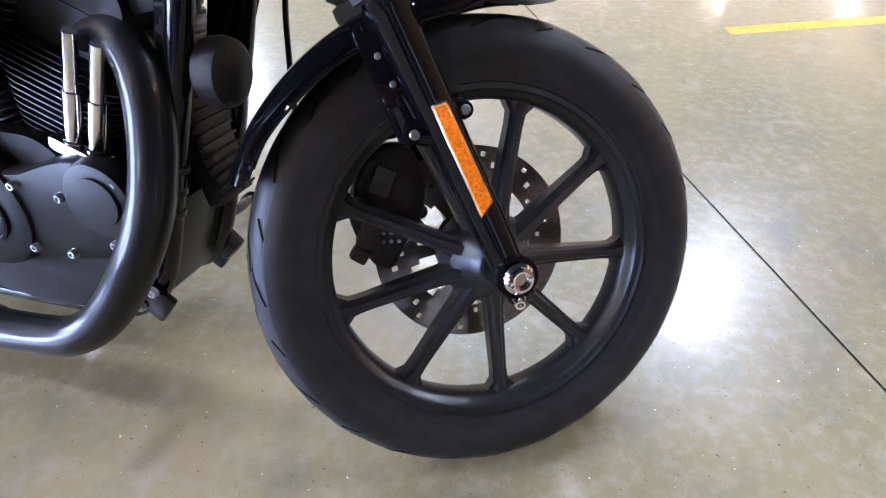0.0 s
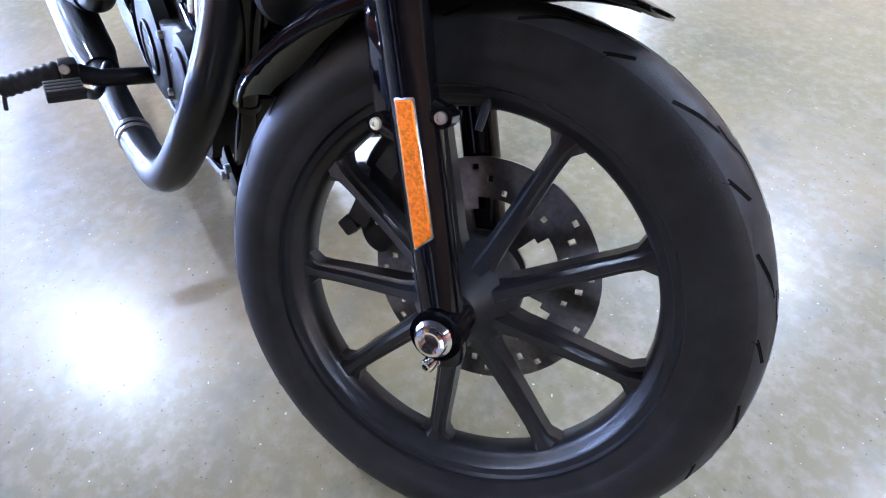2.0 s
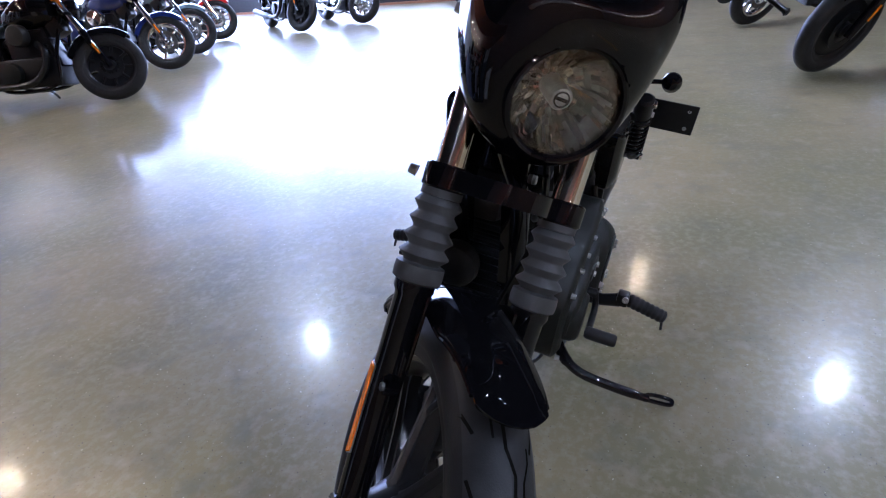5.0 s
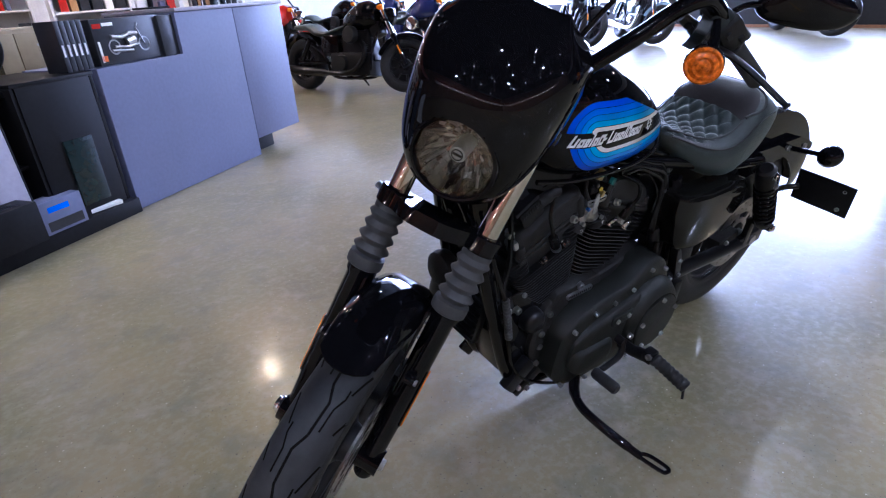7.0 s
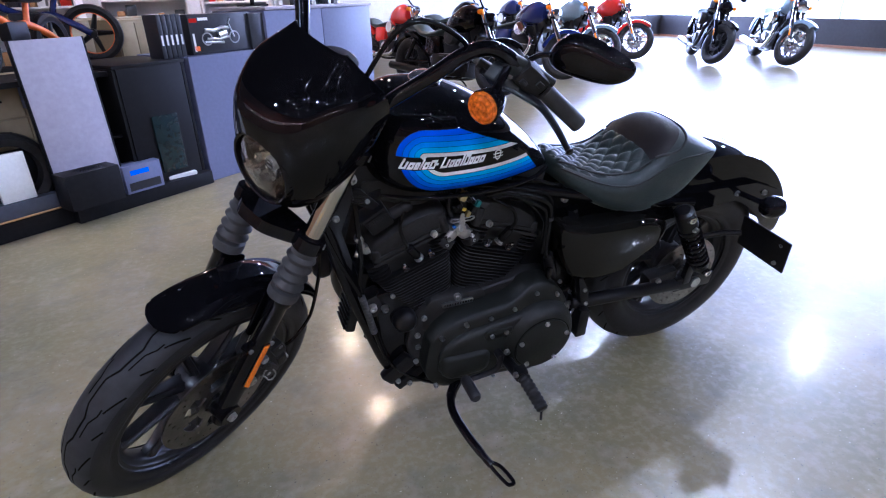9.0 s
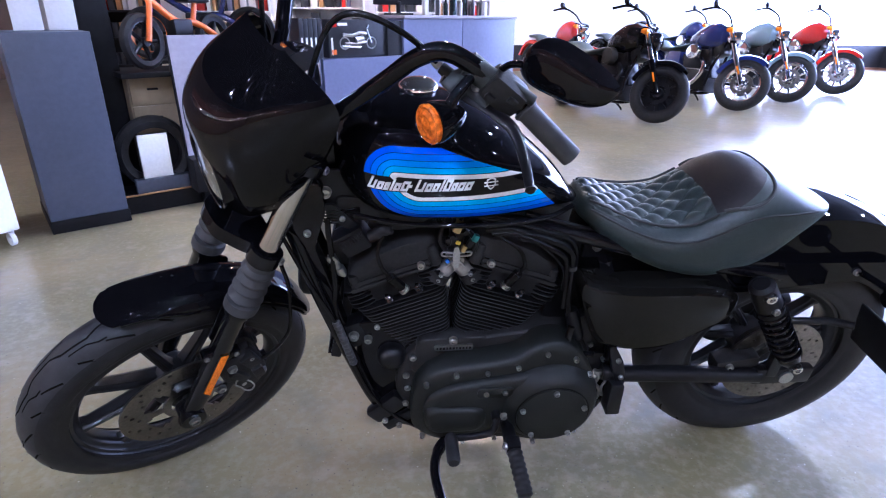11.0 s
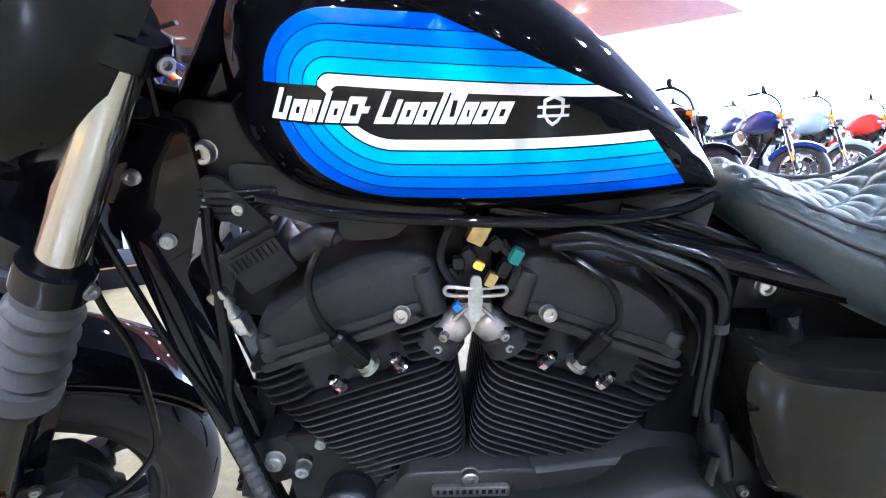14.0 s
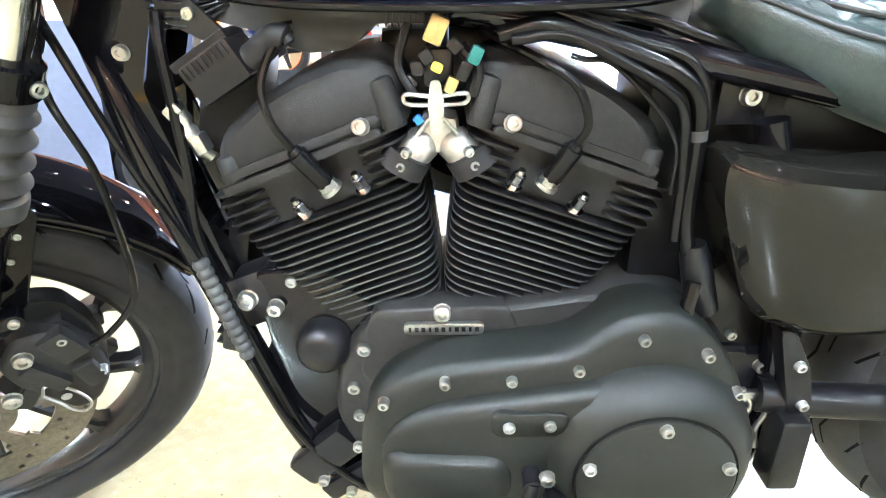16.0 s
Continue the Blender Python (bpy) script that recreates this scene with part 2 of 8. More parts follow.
def plate_with_holes(bm, radii, n, keep, y0, y1, centre):
    """A round plate on a polar grid, with a wall round each cell that is left out."""
    def at(i, j, y):
        a = 2 * math.pi * (j % n) / n
        return (centre[0] + radii[i] * math.cos(a), centre[1] + y, centre[2] + radii[i] * math.sin(a))
    cache = {}

    def v(i, j, k):
        key = (i, j % n, k)
        if key not in cache:
            cache[key] = bm.verts.new(at(i, j, (y0, y1)[k]))
        return cache[key]
    m = len(radii) - 1
    there = [[keep(i, j) for j in range(n)] for i in range(m)]
    for i in range(m):
        for j in range(n):
            if not there[i][j]:
                continue
            bm.faces.new((v(i, j, 0), v(i, j + 1, 0), v(i + 1, j + 1, 0), v(i + 1, j, 0)))
            bm.faces.new((v(i, j, 1), v(i + 1, j, 1), v(i + 1, j + 1, 1), v(i, j + 1, 1)))
            if i == 0 or not there[i - 1][j]:
                bm.faces.new((v(i, j, 0), v(i, j, 1), v(i, j + 1, 1), v(i, j + 1, 0)))
            if i == m - 1 or not there[i + 1][j]:
                bm.faces.new((v(i + 1, j, 0), v(i + 1, j + 1, 0), v(i + 1, j + 1, 1), v(i + 1, j, 1)))
            if not there[i][j - 1]:
                bm.faces.new((v(i, j, 0), v(i + 1, j, 0), v(i + 1, j, 1), v(i, j, 1)))
            if not there[i][(j + 1) % n]:
                bm.faces.new((v(i, j + 1, 0), v(i, j + 1, 1), v(i + 1, j + 1, 1), v(i + 1, j + 1, 0)))
    return bm


def mesh_of(name, bm, mat, sharp=38):
    bmesh.ops.recalc_face_normals(bm, faces=bm.faces[:])
    me = bpy.data.meshes.new(name)
    bm.to_mesh(me)
    bm.free()
    me.polygons.foreach_set("use_smooth", [True] * len(me.polygons))
    me.set_sharp_from_angle(angle=radians(sharp))
    for q in (mat if isinstance(mat, (list, tuple)) else [mat]):
        me.materials.append(q)
    return me


def part(name, bm, mat, parent, label="", m=None, sharp=38):
    ob = new(name, bm if isinstance(bm, bpy.types.Mesh) else mesh_of(name, bm, mat, sharp))
    ob.parent = parent
    if m is not None:
        ob.matrix_basis = m
    return tagged(ob, label)


def thing(name, label, category, m=None, group=""):
    ob = new(name)
    ob.empty_display_size = 0.1
    if m is not None:
        ob.matrix_basis = m
    return tagged(ob, label, category, group)


def solid(name, bm, mat, label, category, group="", kind="", m=None, sharp=38):
    ob = new(name, mesh_of(name, bm, mat, sharp))
    if m is not None:
        ob.matrix_basis = m
    return tagged(ob, label, category, group, kind)


BOLT = {}


def bolt(parent, p, r=0.0065, h=0.007, way=(0, 1, 0), m=None, mat=None, name="bolt"):
    """A hexagon-socket bolt head, its mesh shared by all of one size."""
    key = (r, h, (mat or STEEL).name)
    if key not in BOLT:
        bm = bmesh.new()
        lathe(bm, [(0.0001, h * 0.45), (r * 0.45, h * 0.45), (r * 0.5, h), (r * 0.85, h), (r, h * 0.8), (r, 0.0), (r * 1.1, -0.0005), (r * 1.1, -0.002)], axis="Z", seg=12)
        BOLT[key] = mesh_of("bolt", bm, mat or STEEL)
    turn = Vector(way).to_track_quat("Z", "Y").to_matrix().to_4x4()
    ob = new(name, BOLT[key])
    ob.parent = parent
    ob.matrix_basis = (m or Matrix()) @ Matrix.Translation(p) @ turn
    return ob


# ---- the motorcycle in the middle of the floor ----
bike = thing("motorcycle", "gloss black cruiser motorcycle with blue and white striped tank", "motorcycle",
             Matrix.Rotation(-LEAN, 4, "X"))
AXIS_AT, AXIS = Vector((WHEELBASE + 0.117, 0, 0)), Vector((-0.5, 0, 0.8660254))
FORK = Matrix.Translation(AXIS_AT) @ Matrix.Rotation(STEER, 4, AXIS) @ Matrix.Translation(-AXIS_AT)
HUB_F, HUB_R = Vector((WHEELBASE, 0.0115, 0.318)), Vector((0, 0, 0.323))


def tyre_profile(r, w, bead):
    """(radius, offset) over the tread from bead to bead."""
    side = [(bead - 0.004, 0.42 * w), (bead + 0.008, 0.455 * w), (bead + 0.013, 0.452 * w), (bead + 0.016, 0.47 * w), (bead + 0.3 * (r - bead), 0.505 * w), (bead + 0.52 * (r - bead), 0.5 * w),
            (bead + 0.72 * (r - bead), 0.455 * w), (bead + 0.87 * (r - bead), 0.35 * w), (bead + 0.965 * (r - bead), 0.19 * w), (r - 0.0008, 0.07 * w)]
    return side + [(r, 0)] + [(a, -b) for a, b in side[::-1]]


def tread_radius(profile, y):
    pts = sorted((abs(h), r) for r, h in profile[4:-4])
    return float(np.interp(abs(y), [p[0] for p in pts], [p[1] for p in pts]))


# Dark ribbons just proud of the tread paint in the grooves' shade.
def groove_shade_mesh(profile, centre, repeats, w, tilt=1):
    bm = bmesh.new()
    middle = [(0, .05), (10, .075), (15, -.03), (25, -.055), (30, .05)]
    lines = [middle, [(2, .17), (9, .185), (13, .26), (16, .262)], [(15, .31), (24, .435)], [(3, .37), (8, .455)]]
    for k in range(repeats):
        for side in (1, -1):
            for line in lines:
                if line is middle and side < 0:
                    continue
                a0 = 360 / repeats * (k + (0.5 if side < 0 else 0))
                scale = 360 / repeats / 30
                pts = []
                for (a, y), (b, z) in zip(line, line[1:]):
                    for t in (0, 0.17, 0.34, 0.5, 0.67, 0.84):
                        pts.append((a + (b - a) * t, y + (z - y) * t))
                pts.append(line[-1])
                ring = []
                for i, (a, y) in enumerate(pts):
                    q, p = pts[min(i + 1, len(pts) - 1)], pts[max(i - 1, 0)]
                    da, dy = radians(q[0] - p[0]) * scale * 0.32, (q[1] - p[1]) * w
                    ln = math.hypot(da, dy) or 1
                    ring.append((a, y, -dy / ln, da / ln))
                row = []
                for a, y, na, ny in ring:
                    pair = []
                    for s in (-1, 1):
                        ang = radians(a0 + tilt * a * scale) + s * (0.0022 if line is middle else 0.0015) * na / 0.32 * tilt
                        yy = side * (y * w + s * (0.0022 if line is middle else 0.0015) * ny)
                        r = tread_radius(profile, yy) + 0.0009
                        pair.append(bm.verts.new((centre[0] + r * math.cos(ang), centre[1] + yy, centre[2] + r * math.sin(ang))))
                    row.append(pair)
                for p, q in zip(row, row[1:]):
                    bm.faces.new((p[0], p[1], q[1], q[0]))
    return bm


def spoke(ang, centre, r0, r1, w0, w1, wy0, wy1, y_hub):
    """A cast spoke: broad at hub and rim, with a ridge along both faces."""
    bm = bmesh.new()
    rings = []
    for k in range(11):
        t = k / 10
        r = r0 + (r1 - r0) * t
        w = w0 + (w1 - w0) * t
        w += 0.016 * max(0, (t - 0.86) / 0.14) ** 2 + 0.008 * max(0, (0.15 - t) / 0.15)
        wy = wy0 + (wy1 - wy0) * t
        yc = y_hub * (1 - t) ** 1.5
        sec = [(-w, 0.55 * wy), (-0.62 * w, 0.62 * wy), (-0.34 * w, wy), (0.34 * w, wy), (0.62 * w, 0.62 * wy), (w, 0.55 * wy),
               (w, -0.55 * wy), (0.62 * w, -0.62 * wy), (0.34 * w, -wy), (-0.34 * w, -wy), (-0.62 * w, -0.62 * wy), (-w, -0.55 * wy)]
        c, s = math.cos(ang), math.sin(ang)
        rings.append([(centre[0] + r * c - u * s, centre[1] + yc + v, centre[2] + r * s + u * c) for u, v in sec])
    skin(bm, rings)
    return bm


def wheel(name, hub, r, w, bead, rim_w, disc_r, parent, m, label, spin=0.0, disc_y=0.058):
    bm = bmesh.new()
    h = rim_w / 2
    inner = bead - 0.028
    profile = [(bead + 0.012, h + 0.004), (bead + 0.004, h + 0.004), (bead, h), (bead - 0.005, h - 0.001), (bead - 0.007, h - 0.006), (bead - 0.014, h - 0.008), (bead - 0.017, h - 0.014),
               (bead - 0.023, h - 0.017), (inner, h - 0.024)]
    lathe(bm, profile + [(a, -b) for a, b in profile[::-1]], hub, seg=96, closed=True)
    lathe(bm, [(0.012, -0.068), (0.027, -0.068), (0.032, -0.064), (0.037, -0.054), (0.056, -0.032), (0.066, -0.016), (0.064, 0.022), (0.044, 0.034), (0.038, 0.052), (0.012, 0.052)], hub, seg=48, closed=True)
    ob = part(name, bm, WHEELBLACK, parent, label, m)
    pr = tyre_profile(r, w, bead)
    bm = bmesh.new()
    lathe(bm, pr, hub, seg=128)
    tyre = part("tyre", bm, [RUBBER, TREAD], ob, "black rubber road tyre with angled tread grooves", sharp=60)
    for f in tyre.data.polygons:
        if abs(f.center.y - hub[1]) < 0.42 * w and math.hypot(f.center.x - hub[0], f.center.z - hub[2]) > bead + 0.6 * (r - bead):
            f.material_index = 1
    part("tread", groove_shade_mesh(pr, hub, 12, w), GROOVE_SHADE, ob)["kind"] = "stuff"
    for k in range(9):
        part("spoke", spoke(radians(40 * k + spin), hub, 0.04, inner + 0.004, 0.0125, 0.0105, 0.024, 0.017, -0.02), WHEELBLACK, ob)
    radii = [0.04, 0.058, 0.07, 0.085, disc_r - 0.05, disc_r - 0.044, disc_r - 0.037, disc_r - 0.031, disc_r - 0.022, disc_r - 0.016, disc_r - 0.009, disc_r]
    n = 216

    def keep(i, j):
        if 1 <= i <= 3:
            return (j % 36) < 9 or (i == 3 and ((j % 36) < 12 or (j % 36) > 32))
        if i == 5:
            return j % 18 not in (3, 4)
        if i == 7:
            return j % 18 not in (9, 10)
        if i == 9:
            return j % 18 not in (14, 15)
        return True
    bm = bmesh.new()
    plate_with_holes(bm, radii, n, keep, disc_y, disc_y + 0.005, hub)
    part("brake_disc", bm, DISC, ob, "drilled steel brake disc", sharp=30)
    return ob


front = wheel("front_wheel", HUB_F, 0.3225, 0.1, 0.2435, 0.076, 0.15, bike, FORK, "black nine-spoke cast front wheel")
rear = wheel("rear_wheel", HUB_R, 0.323, 0.145, 0.206, 0.1, 0.13, bike, None, "black nine-spoke cast rear wheel", 12, 0.085)

# fork legs, gaiters, stanchions
LEG = Vector((-0.526, 0, 1)).normalized()
for side in (1, -1):
    y = 0.0915 * side + 0.0115
    foot = Vector((1.503, y, 0.318))
    at = lambda k, dx=0.0: foot + LEG * k + Vector((dx, 0, 0))
    bm = bmesh.new()
    tube(bm, [at(-0.042), at(-0.036), at(-0.02), at(0.05), at(0.1), at(0.34), at(0.348), at(0.365)],
         [0.016, 0.02, 0.022, 0.0225, 0.0235, 0.0245, 0.029, 0.029], 24)
    tube(bm, [foot + Vector((0, -0.024 * side, 0)), foot + Vector((0, 0.026 * side, 0))], [0.028, 0.028], 20)
    for dx, k, z in ((0.033, 0.228, 0.0), (-0.042, 0.194, 0.0)):
        p = at(k, dx)
        tube(bm, [p + Vector((0, -0.01, 0)), p + Vector((0, 0.01, 0))], 0.0105, 14)
        tube(bm, [p, at(k)], [0.012, 0.016], 10)
    leg = part("fork_leg", bm, GLOSS, bike, "gloss black fork leg", FORK)
    for dx, k in ((0.033, 0.228), (-0.042, 0.194)):
        bolt(leg, at(k, dx) + Vector((0, 0.01 * side, 0)), 0.006, 0.005, (0, side, 0))
    bm = bmesh.new()
    n = 4
    base, span = 0.358, 0.122
    rows, rs = [at(base), at(base + 0.004), at(base + 0.014), at(base + 0.026)], [0.028, 0.0345, 0.0355, 0.0345]
    for k in range(n):
        b = base + 0.028 + (span - 0.028) * k / n
        step = (span - 0.028) / n
        rows += [at(b + step * 0.04), at(b + step * 0.12), at(b + step * 0.5), at(b + step * 0.58), at(b + step * 0.97)]
        rs += [0.0262, 0.0265, 0.0358 - 0.0008 * k, 0.0356 - 0.0008 * k, 0.0262]
    rows += [at(base + span), at(base + span + 0.012), at(base + span + 0.014)]
    rs += [0.029, 0.029, 0.025]
    tube(bm, rows, rs, 32)
    part("gaiter", bm, GAITER, leg, "ribbed grey-black rubber fork gaiter", sharp=50)
    bm = bmesh.new()
    tube(bm, [at(0.5), at(0.505), at(0.74)], [0.0205, 0.0205, 0.0205], 32)
    part("fork_tube", bm, STANCHION, leg, "polished chrome fork tube")
    # amber reflector with its frame
    lo, hi = at(0.105, 0.001), at(0.232, 0.001)
    out = Vector((0, side * 0.0225, 0))
    across = LEG.cross(Vector((0, 1, 0))).normalized()

    def slab(w, ends, thick):
        bm = bmesh.new()
        a, b = lo - LEG * ends, hi + LEG * ends
        skin(bm, [[a + out * d - across * w, b + out * d - across * w * 0.9, b + out * d + across * w * 0.9 + LEG * 0.002, a + out * d + across * w - LEG * 0.012] for d in (1.0, 1 + thick)])
        bmesh.ops.bevel(bm, geom=bm.edges[:], offset=0.0015, segments=1, affect="EDGES")
        return bm
    part("reflector_frame", slab(0.0112, 0.002, 0.1), STEEL if side < 0 else SATIN, leg, "bright reflector frame")
    part("reflector", slab(0.0096, 0, 0.2), AMBER, leg, "amber plastic side reflector")
    if side < 0:
        bm = bmesh.new()
        tube(bm, [foot + Vector((0, -0.02, 0)), foot + Vector((0, -0.032, 0)), foot + Vector((0, -0.036, 0))], [0.0205, 0.0205, 0.017], 6 * 4)
        lathe(bm, [(0.0095, -0.03), (0.0095, -0.041), (0.012, -0.042), (0.0155, -0.041), (0.0155, -0.034)], foot, seg=24)
        part("axle_nut", bm, CHROME, leg, "chrome axle end")
        bolt(leg, at(-0.035, -0.01) + Vector((0, -0.02, 0)), 0.008, 0.014, (-0.2, -1, -0.3), mat=CHROME)
    else:
        bolt(leg, foot + Vector((0, 0.027, 0)), 0.012, 0.008, (0, 1, 0))

# triple clamps
def clamp(name, k, thick, back):
    bm = bmesh.new()
    mid = Vector((1.503, 0, 0.318)) + LEG * k
    for side in (1, -1):
        p = mid + Vector((0, 0.0915 * side + 0.0115, 0))
        tube(bm, [p - LEG * thick, p - LEG * thick * 0.85, p + LEG * thick * 0.85, p + LEG * thick], [0.029, 0.032, 0.032, 0.029], 24)
    outline = rounded([(-0.02, -0.09), (0.028, -0.09), (0.034, -0.04), (0.034, 0.04), (0.028, 0.09), (-0.02, 0.09), (-back, 0.035), (-back, -0.035)], 0.02)
    f = LEG.cross(Vector((0, 1, 0))).normalized() * -1
    skin(bm, [[mid + f * a * (-1) + Vector((0, b, 0)) + LEG * d * thick * 0.8 for a, b in outline] for d in (-1, 1)])
    ob = part(name, bm, GLOSS, bike, "gloss black fork clamp", FORK)
    for side in (1, -1):
        bolt(ob, mid + Vector((-0.02, 0.118 * side, -0.012)), 0.008, 0.01, (-0.4, side, 0))
    return ob


clamp("lower_clamp", 0.507, 0.017, 0.075)
clamp("upper_clamp", 0.728, 0.013, 0.075)
bm = bmesh.new()
tube(bm, [AXIS_AT + AXIS * 0.86 + Vector((-0.03, 0, 0)), AXIS_AT + AXIS * 1.1 + Vector((-0.03, 0, 0))], 0.034, 24)
part("steering_head", bm, GLOSS, bike)

# front fender
bm = bmesh.new()
prof = [(0.334, -0.062), (0.343, -0.0625), (0.349, -0.054), (0.354, -0.036), (0.3565, -0.014), (0.3565, 0.014), (0.354, 0.036), (0.349, 0.054), (0.343, 0.0625), (0.334, 0.062),
        (0.336, 0.058), (0.344, 0.05), (0.35, 0.034), (0.353, 0.012), (0.353, -0.012), (0.35, -0.034), (0.344, -0.05), (0.336, -0.058)]
rings = []
for k in range(41):
    a = 79 + (162 - 79) * k / 40
    edge = min(1, (k + 0.3) / 3.5, (40.3 - k) / 3.0) ** 0.5
    deep = 0.014 * math.sin(math.pi * min(1, 0.12 + k / 40))
    ring = []
    for r, y in prof:
        rr = r - deep * max(0, (abs(y) - 0.04) / 0.022)
        flat = max(0.0, 1 - k / 11) ** 0.8
        rr += ((0.3545 if len(ring) < 10 else 0.351) - rr) * 0.8 * flat
        b = radians(a + max(0.0, 1 - k / 9) * (3.5 * (abs(y) / 0.062) ** 2.5 - 2.0))
        ring.append((HUB_F.x + rr * math.cos(b), 0.006 + y * (0.74 + 0.26 * min(1, k / 13, (40.3 - k) / 3.0)), HUB_F.z + rr * math.sin(b)))
    rings.append(ring)
skin(bm, rings)
fender = part("front_fender", bm, GLOSS, bike, "short gloss black front fender", FORK)
for j in (0, 9):
    bm = bmesh.new()
    tube(bm, [Vector(r[j]) + Vector((0, 0.0008 * (1 if j else -1), 0)) for r in rings[1:-1]], 0.0032, 8)
    part("fender_edge", bm, GLOSS, fender, "rolled edge of the fender")
strut = rounded([(1.302, 0.6), (1.33, 0.627), (1.358, 0.64), (1.41, 0.53), (1.402, 0.505), (1.384, 0.478), (1.362, 0.472), (1.35, 0.498)], 0.008, 3)
for side in (1, -1):
    bm = bmesh.new()
    prism(bm, strut if side > 0 else strut[::-1], 0.006 + side * 0.064, 0.006 + side * 0.0685, 0.0015, 0.001 * side)
    part("fender_bracket", bm, GLOSS, fender, "gloss black plate from the fender to the fork leg")
    for x, z in ((1.332, 0.575), (1.35, 0.545)):
        bolt(fender, (x, 0.006 + 0.0685 * side, z), 0.004, 0.003, (0, side, 0))
bm = bmesh.new()
tube(bm, [(1.4415, 0.0, 0.548), (1.4455, -0.012, 0.53), (1.4485, -0.02, 0.514), (1.449, -0.021, 0.506)], [0.0065, 0.005, 0.0045, 0.004], 12)
part("valve_stem", bm, RUBBER, front, "short black rubber tyre valve")

# brake caliper: a cast body astride the disc, with a kidney-shaped mark
body_line = rounded([(1.392, 0.47), (1.36, 0.472), (1.332, 0.46), (1.316, 0.415), (1.311, 0.362), (1.322, 0.33), (1.345, 0.297), (1.372, 0.292), (1.388, 0.33), (1.412, 0.372), (1.418, 0.42)], 0.012, 3)
bm = bmesh.new()
face_line = rounded([(1.392, 0.452), (1.36, 0.452), (1.335, 0.44), (1.316, 0.405), (1.311, 0.362), (1.322, 0.33), (1.345, 0.297), (1.372, 0.292), (1.388, 0.33), (1.412, 0.372), (1.418, 0.415)], 0.012, 3)
prism(bm, face_line, 0.084, 0.1, 0.01, 0.006)
prism(bm, rounded([(1.385, 0.44), (1.335, 0.45), (1.318, 0.4), (1.317, 0.34), (1.35, 0.305), (1.372, 0.32)], 0.01, 2), 0.04, 0.086)
prism(bm, body_line[::-1], 0.066, 0.038, 0.012, -0.006)
caliper = part("brake_caliper", bm, WRINKLE, bike, "black cast brake caliper", FORK)
for c, size, turn in (((1.345, 0.104, 0.424), (0.034, 0.02, 0.05), 20), ((1.378, 0.106, 0.385), (0.022, 0.022, 0.06), 28), ((1.334, 0.107, 0.365), (0.026, 0.018, 0.044), 10), ((1.352, 0.036, 0.42), (0.03, 0.03, 0.04), 20), ((1.335, 0.034, 0.35), (0.03, 0.028, 0.05), 8),
                      ((1.316, 0.03, 0.385), (0.02, 0.024, 0.026), 0), ((1.322, 0.03, 0.318), (0.024, 0.024, 0.022), 30), ((1.41, 0.1, 0.35), (0.04, 0.012, 0.022), 50)):
    bm = bmesh.new()
    block(bm, c, size, 0.005, Matrix.Rotation(radians(turn), 4, "Y"))
    part("caliper_lug", bm, WRINKLE, caliper)
for x, z, r in ((1.388, 0.424, 0.0105), (1.424, 0.362, 0.0105), (1.342, 0.437, 0.006), (1.322, 0.362, 0.007)):
    bolt(caliper, (x, 0.107, z), r, 0.008)
for k in range(9):
    bolt(caliper, (1.355 + 0.011 * (k % 3), 0.031, 0.335 + 0.012 * (k // 3)), 0.0028, 0.002, (0, -1, 0))
bm = bmesh.new()
loop = catmull([(1.394, 0.1105, 0.352), (1.386, 0.1105, 0.368), (1.37, 0.1105, 0.356), (1.358, 0.1105, 0.334), (1.353, 0.1105, 0.308), (1.364, 0.1105, 0.295), (1.377, 0.1105, 0.309), (1.383, 0.1105, 0.328), (1.394, 0.1105, 0.352)], 5)
tube(bm, loop, 0.0019, 8)
lathe(bm, [(0.0001, 0.0012), (0.006, 0.001), (0.0065, 0.0)], (1.3735, 0.1085, 0.334), "Y", 16)
part("caliper_mark", bm, STEEL, caliper, "bright kidney-shaped line and dot")
bm = bmesh.new()
tube(bm, catmull([(1.318, 0.106, 0.41), (1.295, 0.11, 0.422), (1.258, 0.111, 0.458), (1.242, 0.111, 0.502), (1.234, 0.111, 0.597), (1.233, 0.111, 0.664), (1.242, 0.11, 0.75), (1.22, 0.08, 0.82), (1.17, 0.05, 0.93)]), 0.0042, 8)
part("brake_hose", bm, CABLE, caliper)

# headlamp and its cowl
LAMP = Vector((1.283, 0.004, 0.925))
sections = [  # height, half width, front, rear
    (0.826, 0.028, 1.275, 1.25), (0.836, 0.058, 1.292, 1.236), (0.858, 0.088, 1.304, 1.222), (0.895, 0.111, 1.311, 1.205), (0.94, 0.125, 1.316, 1.18), (0.985, 0.132, 1.32, 1.15),
    (1.03, 0.1345, 1.318, 1.127), (1.062, 0.134, 1.302, 1.118), (1.09, 0.127, 1.276, 1.125), (1.115, 0.105, 1.246, 1.14), (1.137, 0.083, 1.216, 1.158), (1.15, 0.071, 1.197, 1.167), (1.156, 0.065, 1.188, 1.17)]
bm = bmesh.new()


def cowl_ring(z, w, f, r, inset):
    ring = []
    for k in range(65):
        a = math.pi * (k / 64 - 0.5)
        c = math.cos(a)
        x = r + (f - inset - r) * abs(c) ** 0.62
        y = (w - inset) * (1 if a > 0 else -1) * abs(math.sin(a)) ** 0.86
        ring.append((x, y, z))
    return ring


fine = []
